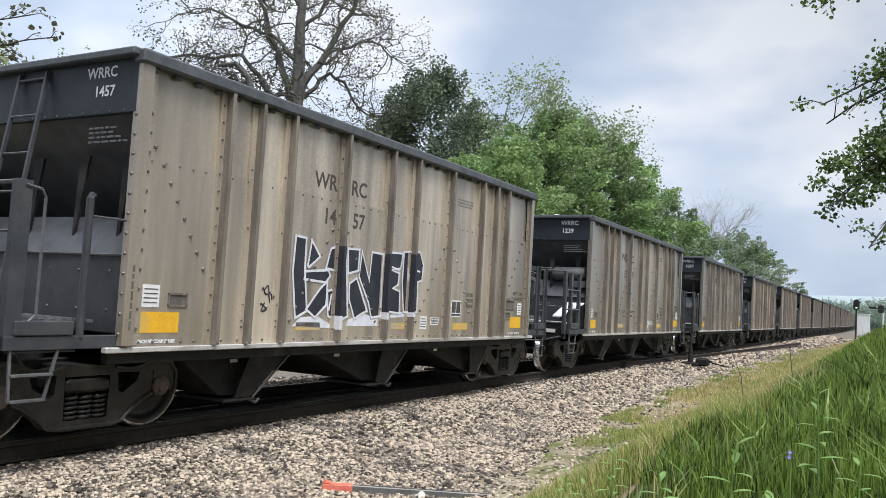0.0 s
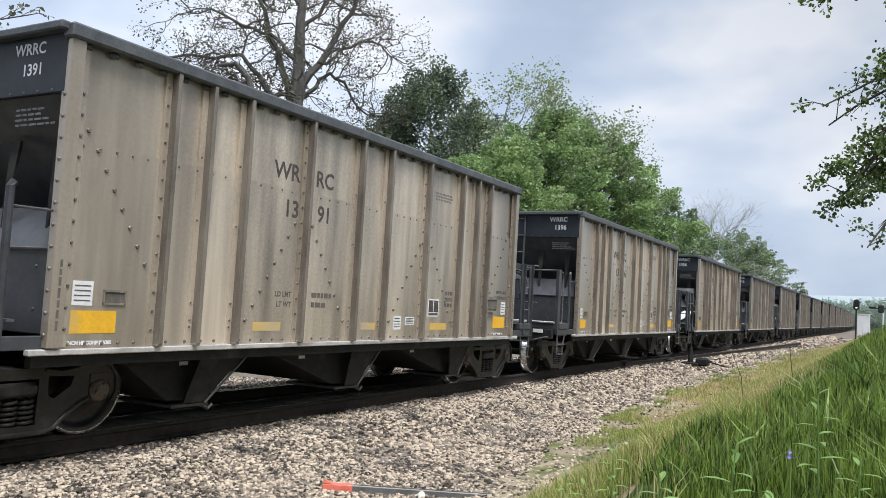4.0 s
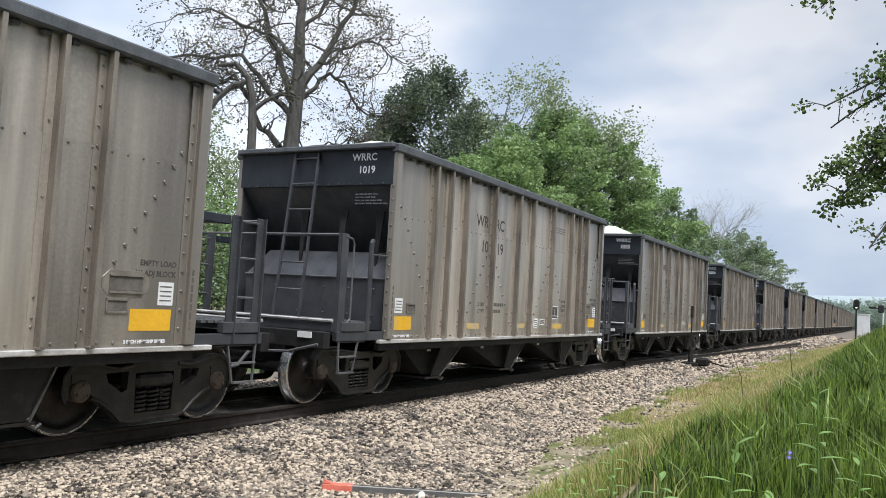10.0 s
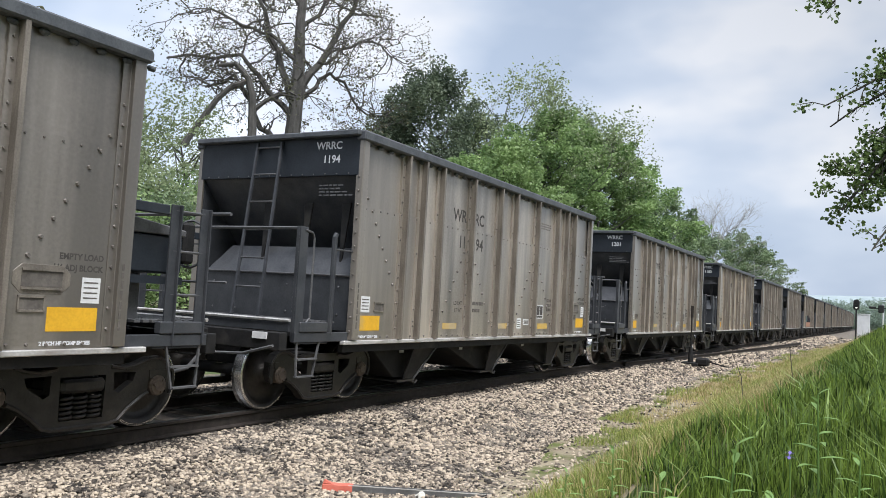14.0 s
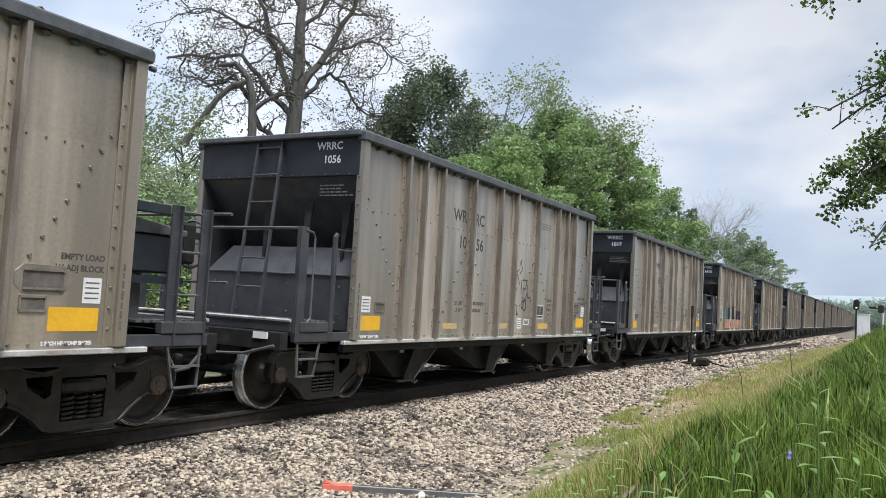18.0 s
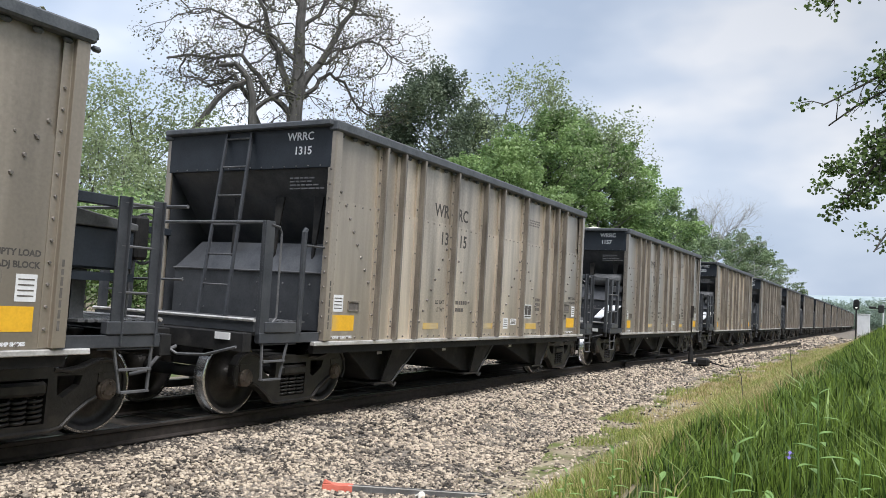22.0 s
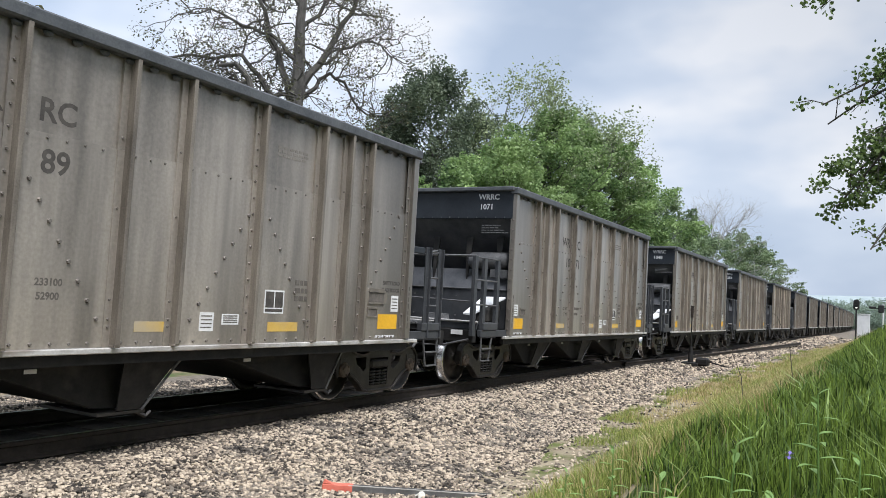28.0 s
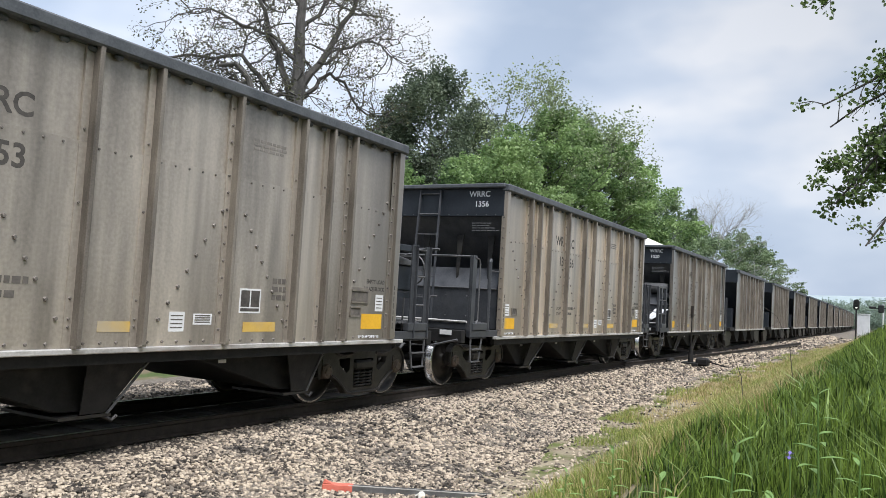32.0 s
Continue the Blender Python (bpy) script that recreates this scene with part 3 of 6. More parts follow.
    if ladder:
        lad = part("end_ladder", Geo().tube([(X(ub - 0.05), S(0.11), TOP - 0.1), (X(ub - 0.50), S(0.29), 1.16)], 0.024, 4).tube([(X(ub - 0.05), S(-0.34), TOP - 0.1), (X(ub - 0.50), S(-0.20), 1.16)], 0.024, 4), "box_black", car, "slanted steel ladder")
        for i in range(6):
            k = 0.03 + i * 0.162
            a = [(X(ub - 0.05 - 0.45 * k), S(0.11 + 0.18 * k), TOP - 0.1 - 2.49 * k), (X(ub - 0.05 - 0.45 * k), S(-0.34 + 0.14 * k), TOP - 0.1 - 2.49 * k)]
            rod(lad, "rung", a, 0.013)
        part("post", bx(bx(Geo(), 0.72, 0.87, 1.425, 1.449, 0.92, 2.33), 0.72, 0.736, 1.38, 1.425, 0.92, 2.33), "box_black", car, bevel=0.004)
        rod(car, "post", [(X(1.44), S(1.43), 1.0), (X(1.44), S(1.43), 2.26), (X(1.47), S(1.43), 2.30)], 0.036, "box_black", "", 8)
        rod(car, "handrail", [(X(0.76), S(1.43), 2.31), (X(0.76), S(-1.43), 2.31)], 0.020, "dust")
        rod(car, "handrail", [(X(0.80), S(1.45), 2.29), (X(0.95), S(1.45), 2.27), (X(0.99), S(1.45), 2.20), (X(0.99), S(1.45), 1.20), (X(0.90), S(1.45), 1.12)], 0.014, "dust")
        rod(car, "grab_iron", [(X(1.44), S(1.43), 2.1), (X(1.86), S(1.45), 2.1)], 0.012)
    else:
        cage(1.43, (0.47, 0.85, 1.40), (2.31, 1.91, 1.47))
        rod(car, "handrail", [(X(0.47), S(1.43), 2.33), (X(0.47), S(-1.43), 2.33)], 0.02)
        rod(car, "handrail", [(X(0.47), S(1.43), 1.52), (X(0.47), S(-1.43), 1.58)], 0.014)
        tank = Geo().lathe([(0.0, -0.44), (0.12, -0.43), (0.165, -0.37), (0.165, 0.37), (0.12, 0.43), (0.0, 0.44)], 18, (X(ub + 0.20), S(0.93), 2.34))
        part("air_reservoir", tank, "dust", car, "grey cylindrical air tank", smooth=True)
        part("valve_box", bx(Geo(), ub + 0.02, ub + 0.10, 1.02, 1.40, 2.0, 2.16), "dust", car, bevel=0.01)
        top = [(1.08, 0.90, 1.31), (1.14, 1.06, 1.30), (1.84, 1.40, 1.64), (1.60, 1.04, 1.63)]
        g = Geo().raw([(X(u), S(v), z) for u, v, z in top] + [(X(u), S(v), z - 0.03) for u, v, z in top], [(0, 1, 2, 3), (4, 7, 6, 5), (0, 4, 5, 1), (1, 5, 6, 2), (2, 6, 7, 3), (3, 7, 4, 0)])
        part("white_chute", g, "white", car, "clean white sloping sheet")
        part("chute_stand", Geo().prism([(X(1.30), 1.16), (X(1.84), 1.16), (X(1.84), 1.60), (X(1.34), 1.40)], S(1.0), S(1.30)), "grime", car, bevel=0.02)
        w = Geo()
        ring = [(X(0.62), S(-1.0) + 0.26 * math.cos(a), 1.98 + 0.26 * math.sin(a)) for a in [k * math.pi / 9 for k in range(19)]]
        w.tube(ring, 0.016, 5)
        for k in range(4):
            a = k * math.pi / 2
            w.tube([(X(0.68), S(-1.0), 1.98), (X(0.62), S(-1.0) + 0.26 * math.cos(a), 1.98 + 0.26 * math.sin(a))], 0.012, 4)
        part("brake_wheel", w, "dust", car)
        part("brake_housing", bx(Geo(), 0.68, 0.84, -1.15, -0.85, 1.75, 2.2), "grime", car, bevel=0.03)
        cab = part("brake_cabinet", bx(Geo(), 0.95, 1.76, -1.25, -0.65, 1.63, 2.02), "black", car, bevel=0.02)
        part("cabinet_lid", Geo().prism([(X(0.93), 2.025), (X(1.78), 2.025), (X(1.78), 2.20), (X(0.93), 2.09)], S(-1.27), S(-0.63)), "dust", cab, "grey sloping lid", bevel=0.01)
        part("cabinet_leg", bx(Geo(), 1.35, 1.50, -1.1, -0.8, 1.16, 1.625), "dust", cab)
        part("cabinet_rail", bx(Geo(), 0.95, 1.80, -1.27, -1.20, 1.52, 1.60), "black", cab)
        rod(car, "brake_rod", [(X(0.76), S(-1.0), 1.8), (X(0.8), S(-1.0), 1.0)], 0.016)
        coil = Geo()
        for i in range(5):
            coil.tube([(X(1.0 + 0.12 * math.cos(a) + 0.03 * i), S(0.4 + 0.25 * math.sin(a) - 0.02 * i), 1.18 + 0.02 * i) for a in [k * math.pi / 6 for k in range(13)]], 0.012, 4)
        part("chain", coil, "dust", car, "coil of chain on the walkway")


def truck(car, xc):
    """A three-piece truck under x = xc."""
    tr = new("truck")
    tr.parent = car
    tr.location = (xc, 0, 0)
    for s in (-1, 1):
        y0, y1 = s * 0.95, s * 1.05
        half = [(0.30, 0.70), (0.47, 0.675), (0.62, 0.70), (0.76, 0.755), (0.89, 0.765), (1.00, 0.72), (1.08, 0.62), (1.09, 0.47), (1.05, 0.38), (1.01, 0.38), (1.01, 0.50), (0.96, 0.57), (0.82, 0.57), (0.77, 0.50), (0.77, 0.37), (0.68, 0.33), (0.53, 0.23), (0.41, 0.12), (0.29, 0.095)]
        outline = half + [(-x, z) for x, z in reversed(half)]
        tri = [(0.34, 0.62), (0.61, 0.61), (0.58, 0.52), (0.41, 0.41), (0.35, 0.44)]
        holes = [tri, [(-x, z) for x, z in reversed(tri)], [(-0.24, 0.19), (-0.25, 0.60), (0.25, 0.60), (0.24, 0.19)]]
        fr = new("side_frame", cut_plate("side_frame", outline, holes, y0, y1, "truck"))
        fr.parent = tr
        if s > 0:
            continue
        rim = Geo()
        for a, b in zip(half[:8], half[1:9]):
            for k in (1, -1):
                rim.tube([(k * a[0], s * 1.055, a[1] - 0.02), (k * b[0], s * 1.055, b[1] - 0.02)], 0.022, 6)
        for k in (1, -1):
            rim.tube([(k * x, s * 1.055, z + 0.02) for x, z in half[-5:]], 0.022, 6)
        rim.tube([(-0.30, s * 1.055, 0.118), (0.30, s * 1.055, 0.118)], 0.024, 6)
        for ax in (-AXLE, AXLE):
            rim.box(ax - 0.11, ax + 0.11, s * 0.92, s * 1.06, 0.535, 0.62)
        part("frame_rim", rim, "truck", fr)
        bol = Geo().box(-0.24, 0.24, s * 0.6, s * 1.08, 0.445, 0.575)
        part("bolster_end", bol, "truck", tr, bevel=0.03)
        for cx in (-0.155, 0.0, 0.155):
            g = Geo()
            pts = [(cx + 0.066 * math.cos(a), s * 1.0 + 0.066 * math.sin(a), 0.185 + 0.25 * a / (2 * math.pi * 5.5)) for a in [k * math.pi / 4 for k in range(45)]]
            g.tube(pts, 0.018, 5)
            part("coil_spring", g, "truck", tr, smooth=True)
    part("bolster", Geo().box(-0.2, 0.2, -0.95, 0.95, 0.44, 0.70).box(-0.24, 0.24, -0.90, -0.86, 0.12, 0.43), "grime", tr, bevel=0.02)
    return tr


def cut_plate(name, outline, holes, y0, y1, mat):
    """A cast plate in the x-z plane with openings through it."""
    bm = bmesh.new()
    loops = []
    for loop in (outline, *holes):
        vs = [bm.verts.new((x, y0, z)) for x, z in loop]
        loops += [bm.edges.new((vs[i], vs[(i + 1) % len(vs)])) for i in range(len(vs))]
    bmesh.ops.triangle_fill(bm, edges=loops, use_beauty=True)
    faces = [f for f in bm.faces]
    r = bmesh.ops.extrude_face_region(bm, geom=faces)
    for v in [q for q in r["geom"] if isinstance(q, bmesh.types.BMVert)]:
        v.co.y = y1
    bmesh.ops.recalc_face_normals(bm, faces=bm.faces)
    me = bpy.data.meshes.new(name)
    bm.to_mesh(me)
    bm.free()
    me.materials.append(M[mat])
    return me


def wheelset(car, x):
    ws = new("wheelset")
    ws.parent = car
    ws.location = (x, 0, R_WHEEL)
    for s in (-1, 1):
        w = Geo().lathe([(0.0, s * 0.86), (0.10, s * 0.86), (0.125, s * 0.83), (0.14, s * 0.79), (0.30, s * 0.745), (0.375, s * 0.77), (0.385, s * 0.82), (0.44, s * 0.823)], 32)
        w.lathe([(0.44, s * 0.690), (0.385, s * 0.693), (0.375, s * 0.718), (0.30, s * 0.718), (0.14, s * 0.67), (0.12, s * 0.63), (0.0, s * 0.63)], 32)
        part("wheel", w, "wheel", ws, smooth=True)
        t = Geo().lathe([(0.430, s * 0.8236), (0.449, s * 0.821), (0.457, s * 0.813), (0.460, s * 0.728), (0.485, s * 0.703), (0.478, s * 0.690), (0.44, s * 0.6898)], 40)
        part("tread", t, "tread", ws, "shiny worn wheel tread", smooth=True)
        if s > 0:
            continue
        c = Geo().lathe([(0.0, s * 1.10), (0.055, s * 1.10), (0.075, s * 1.09), (0.092, s * 1.085), (0.108, s * 1.065), (0.108, s * 0.93), (0.08, s * 0.90)], 18)
        for k in range(3):
            a = k * 2.0944
            bolt(c, 0.065 * math.cos(a), s * 1.092, 0.065 * math.sin(a), (0, s, 0), 0.02)
        part("bearing_cap", c, "bearing", ws, "dusty brown bearing cap")
    part("axle", Geo().lathe([(0.0, -0.96), (0.075, -0.96), (0.08, -0.6), (0.07, 0.0), (0.08, 0.6), (0.075, 0.96), (0.0, 0.96)], 12), "grime", ws, smooth=True)
    return ws


def underside(car):
    part("centre_sill", Geo().box(-HALF, HALF, -0.25, 0.25, 0.62, 0.98), "grime", car)
    part("floor_plate", Geo().box(-HALF, HALF, -1.36, 1.36, 0.90, 0.96), "grime", car)
    for t0, t1, b0, b1 in ((-4.0, -2.05, -3.12, -2.70), (-2.0, 0.70, -0.25, 0.22), (0.76, 3.46, 2.86, 3.26)):
        g = Geo().prism([(t0, 0.92), (t1, 0.92), (b1, 0.26), (b0, 0.29)], -1.12, 1.12)
        h = part("hopper", g, "grime", car, bevel=0.01)
        plate = [(t1 - 0.80, -1.36, 0.90), (t1, -1.36, 0.90), (b1 + 0.02, -1.20, 0.26), (b1 - 0.25, -1.20, 0.26)]
        g = Geo().raw(plate + [(x, y + 0.016, z) for x, y, z in plate], [(0, 1, 2, 3), (4, 7, 6, 5), (0, 4, 5, 1), (1, 5, 6, 2), (2, 6, 7, 3), (3, 7, 4, 0)])
        part("hopper_side_plate", g, "grime", h, "dusty grey side plate")
        part("hopper_edge", Geo().tube([(t1 + 0.02, -1.365, 0.90), (b1 + 0.04, -1.21, 0.25)], 0.014, 4), "dust", h, "scuffed bright edge")
        part("discharge_door", Geo().box(b0, b1 + 0.1, -1.20, -0.34, 0.22, 0.25).tube([(b1, -1.16, 0.24), (b1 + 0.1, -1.20, 0.18), (b1 + 0.16, -1.20, 0.22)], 0.022, 5), "truck", h)
        part("hopper_tag", Geo().box(t0 + 1.02, t0 + 1.14, -1.126, -1.121, 0.66, 0.70), "paper", h, "small white plate")
    rod(car, "train_line_pipe", [(-5.6, -0.6, 0.72), (5.6, -0.6, 0.72)], 0.025, "grime")


def load_mesh(name, rise, seed):
    rnd = random.Random(seed)
    nx, ny = 40, 12
    peaks = [(-3.2, 1.0), (0.2, 0.85), (3.1, 0.9)]
    verts = []
    for i in range(nx + 1):
        for j in range(ny + 1):
            x, y = -HALF + 0.05 + (2 * HALF - 0.1) * i / nx, -1.40 + 2.80 * j / ny
            h = max(k * rise * (1 - math.hypot((x - px) / 1.9, y / 1.55)) for px, k in peaks)
            verts.append((x, y, TOP - 0.16 + max(h, -0.32) + 0.03 * noise.noise((x * 3, y * 3, seed)) + rnd.uniform(-0.012, 0.012)))
    faces = [(i * (ny + 1) + j, (i + 1) * (ny + 1) + j, (i + 1) * (ny + 1) + j + 1, i * (ny + 1) + j + 1) for i in range(nx) for j in range(ny)]
    return quick(name, verts, faces, "load", True)


def hopper_car(ladder_leads):
    car = tagged(new("hopper_car"), "weathered aluminium open-top hopper wagon with black ends, rolling loaded", "railway wagon", "wagons of the train")
    for s in (-1, 1):
        side_of_car(car, s)
    end_of_car(car, -1, ladder_leads)
    end_of_car(car, 1, not ladder_leads)
    underside(car)
    for xc in (-TRUCK, TRUCK):
        truck(car, xc)
        for a in (-AXLE, AXLE):
            wheelset(car, xc + a)
    ob = new("stone_load", LOADS[0])
    ob.parent = car
    tagged(ob, "heaped pale crushed stone")
    return car


def words(text, size, mat, bold=0.0, spacing=1.0):
    """A text as a flat mesh in its own x-y plane, centred."""
    cu = bpy.data.curves.new("lettering", "FONT")
    cu.body, cu.size, cu.offset, cu.align_x, cu.align_y, cu.space_character, cu.resolution_u = text, size, bold, "CENTER", "CENTER", spacing, 3
    ob = new("lettering", cu)
    me = bpy.data.meshes.new_from_object(ob.evaluated_get(bpy.context.evaluated_depsgraph_get()))
    bpy.data.objects.remove(ob)
    bpy.data.curves.remove(cu)
    me.materials.clear()
    me.materials.append(M[mat])
    return me


WORDS = {}


def lettering(car, name, text, size, mat, m, label="", bold=0.008):
    ob = new(name, WORDS[text, size])
    ob.parent = car
    ob.matrix_basis = m
    return tagged(ob, label)


def bars_mesh(rows, size, mat, lead=1.6):
    g = Geo()
    for i, w in enumerate(rows):
        x = -0.5 * max(rows)
        while x < -0.5 * max(rows) + w:
            k = min(0.05 + 0.06 * ((i * 7 + int(x * 90)) % 5) / 5, 0.5 * max(rows))
            g.box(x, x + k, -i * size * lead, -i * size * lead + size, 0.0, 0.002)
            x += k + 0.02
    return finish("faded_lines", g, mat)


# number painted on each car, and whether its ladder end leads
CARS = [(-8, "", 1), (-7, "1457", 1), (-6, "1239", 0), (-5, "1259", 1), (-4, "1391", 1), (-3, "1396", 1), (-2, "1336", 0), (-1, "1312", 1), (0, "1069", 0), (1, "1019", 1), (2, "1035", 1), (3, "1254", 1), (4, "1194", 1), (5, "1281", 1), (6, "1182", 1), (7, "1056", 1), (8, "1017", 1), (9, "1413", 1), (10, "1315", 1), (11, "1157", 0), (12, "1352", 0), (13, "1300", 1), (14, "1289", 0), (15, "1071", 0), (16, "1048", 0), (17, "1253", 1), (18, "1356", 1), (19, "1020", 0)]
CREAM = ("1457", "1391", "1396", "1182", "1413", "1315", "1336", "1352", "1356")
TAN = ("1239", "1069", "1194", "1281", "1019", "1300", "1157", "1312", "1017", "1056", "1253", "1048")
HEAPS = {2: 0.62, 1: 0.55, 11: 0.40, 0: 0.2, 19: 0.5, -1: 0.42, -6: 0.4}
LOADS = [load_mesh("stone_load", 0.26, 1), load_mesh("stone_load", 0.40, 2), load_mesh("stone_load", 0.62, 3)]
TRAIN = []


def mark_car(car, number, ladder_leads):
    """Lettering on the leading end and on the side that comes into view."""
    endm = Matrix.Translation((-HALF - 0.034, -0.95, 3.56)) @ pose(0, 0, 0, 90, 0, -90)
    shift = 0.03
    sidem = lambda x, z: Matrix.Translation((x + shift * (z > 2.4), -(HW + (0.0075 if z < 2.6 else -0.0125)), z)) @ pose(0, 0, 0, 90, 0, 0)
    lettering(car, "end_mark", "WRRC", 0.15, "letter_white", endm, "white stencilled letters")
    if number:
        lettering(car, "end_number", number, 0.15, "letter_white", endm @ Matrix.Translation((0.05 if ladder_leads else -0.045, -0.19, 0)), "white stencilled number")
    lettering(car, "side_mark", "WR", 0.285, "letter", sidem(-1.855, 2.94), "dark stencilled letters", 0.004)
    lettering(car, "side_mark", "RC", 0.285, "letter", sidem(-1.12, 2.94), "dark stencilled letters", 0.004)
    if number:
        lettering(car, "side_number", number[:2], 0.285, "letter", sidem(-1.76, 2.50), "dark stencilled number", 0.004)
        lettering(car, "side_number", number[2:], 0.285, "letter", sidem(-1.12, 2.50), "dark stencilled number", 0.004)
    lettering(car, "load_writing", "LD LMT", 0.088, "letter_faint", sidem(-1.78, 1.48), "faded stencilled words")
    lettering(car, "load_writing", "LT WT", 0.088, "letter_faint", sidem(-1.76, 1.36), "faded stencilled words")
    for k, figure in enumerate({"1289": ("233100", "52900"), "1259": ("233000", "53000"), "1035": ("233000", "53000")}.get(number, ())):
        lettering(car, "load_writing", figure, 0.088, "letter_faint", sidem(-1.06, 1.48 - 0.12 * k), "faded stencilled figures")
    if number not in ("1289", "1259", "1035"):
        ob = new("load_writing", BARS[1])
        ob.parent = car
        ob.matrix_basis = sidem(-1.06, 1.46)
        tagged(ob, "small faded lines of writing", kind="stuff")
    lettering(car, "load_writing", "EMPTY LOAD", 0.075, "letter", sidem(4.36, 1.715), "dark stencilled words")
    lettering(car, "load_writing", "1/4 ADJ BLOCK", 0.075, "letter", sidem(4.33, 1.615), "dark stencilled words")
    for x in (-4.40, 4.26):
        lettering(car, "sill_writing", "2 INCH HF COMP SHOES", 0.045, "letter_white", Matrix.Translation((x, -(HW + 0.0085), 0.955)) @ pose(0, 0, 0, 90, 0, 0), "small white stencilled words")
    for x in (-HALF + 0.055, HALF - 0.055):
        ob = new("post_writing", BARS[4])
        ob.parent = car
        ob.matrix_basis = Matrix.Translation((x, -(HW + 0.0755), 1.38)) @ pose(0, 0, 0, 90, 0, 0) @ pose(0, 0, 0, 0, 0, 90)
        tagged(ob, "small dark writing up the post", kind="stuff")
    for name, me, m in (("end_writing", BARS[0], endm @ Matrix.Translation((0.15, -0.56, 0.0))), ("panel_writing", BARS[2], sidem(2.36, 1.60)), ("notice_writing", BARS[3], sidem(1.98, 3.2))):
        ob = new(name, me)
        ob.parent = car
        ob.matrix_basis = m
        tagged(ob, "small faded lines of writing", kind="stuff")


BARS = [bars_mesh((0.40, 0.34, 0.48, 0.56), 0.02, "dust", 2.3), bars_mesh((0.36, 0.30), 0.06, "letter_faint", 2.0), bars_mesh((0.3, 0.3, 0.22), 0.06, "letter_faint"), bars_mesh((0.5, 0.5, 0.5), 0.03, "notice"), bars_mesh((0.62,), 0.024, "letter_faint")]


def paint(car, name, pts, mat, lift, label=""):
    """A flat coat of paint on the near side sheet."""
    g = Geo().prism(pts, -(HW + 0.0095 + lift), -(HW + 0.0075 + lift))
    return part(name, g, mat, car, label)


def wider(pts, d):
    cx, cz = sum(p[0] for p in pts) / len(pts), sum(p[1] for p in pts) / len(pts)
    return [(x + d * (1 if x > cx else -1), z + d * (1 if z > cz else -1)) for x, z in pts]


def disc(cx, cz, rx, rz, n=14, square=1.0):
    f = lambda v: math.copysign(abs(v) ** square, v)
    return [(cx + rx * f(math.cos(2 * math.pi * k / n)), cz + rz * f(math.sin(2 * math.pi * k / n))) for k in range(n)]


def on_rib(car, x, bands):
    """Paint that runs on over a rib, band by band from below."""
    for z0, z1, mat in bands:
        part("paint_on_rib", Geo().box(x - 0.048, x + 0.007, -HW - 0.01, -HW - 0.1085, z0, z1), mat, car)


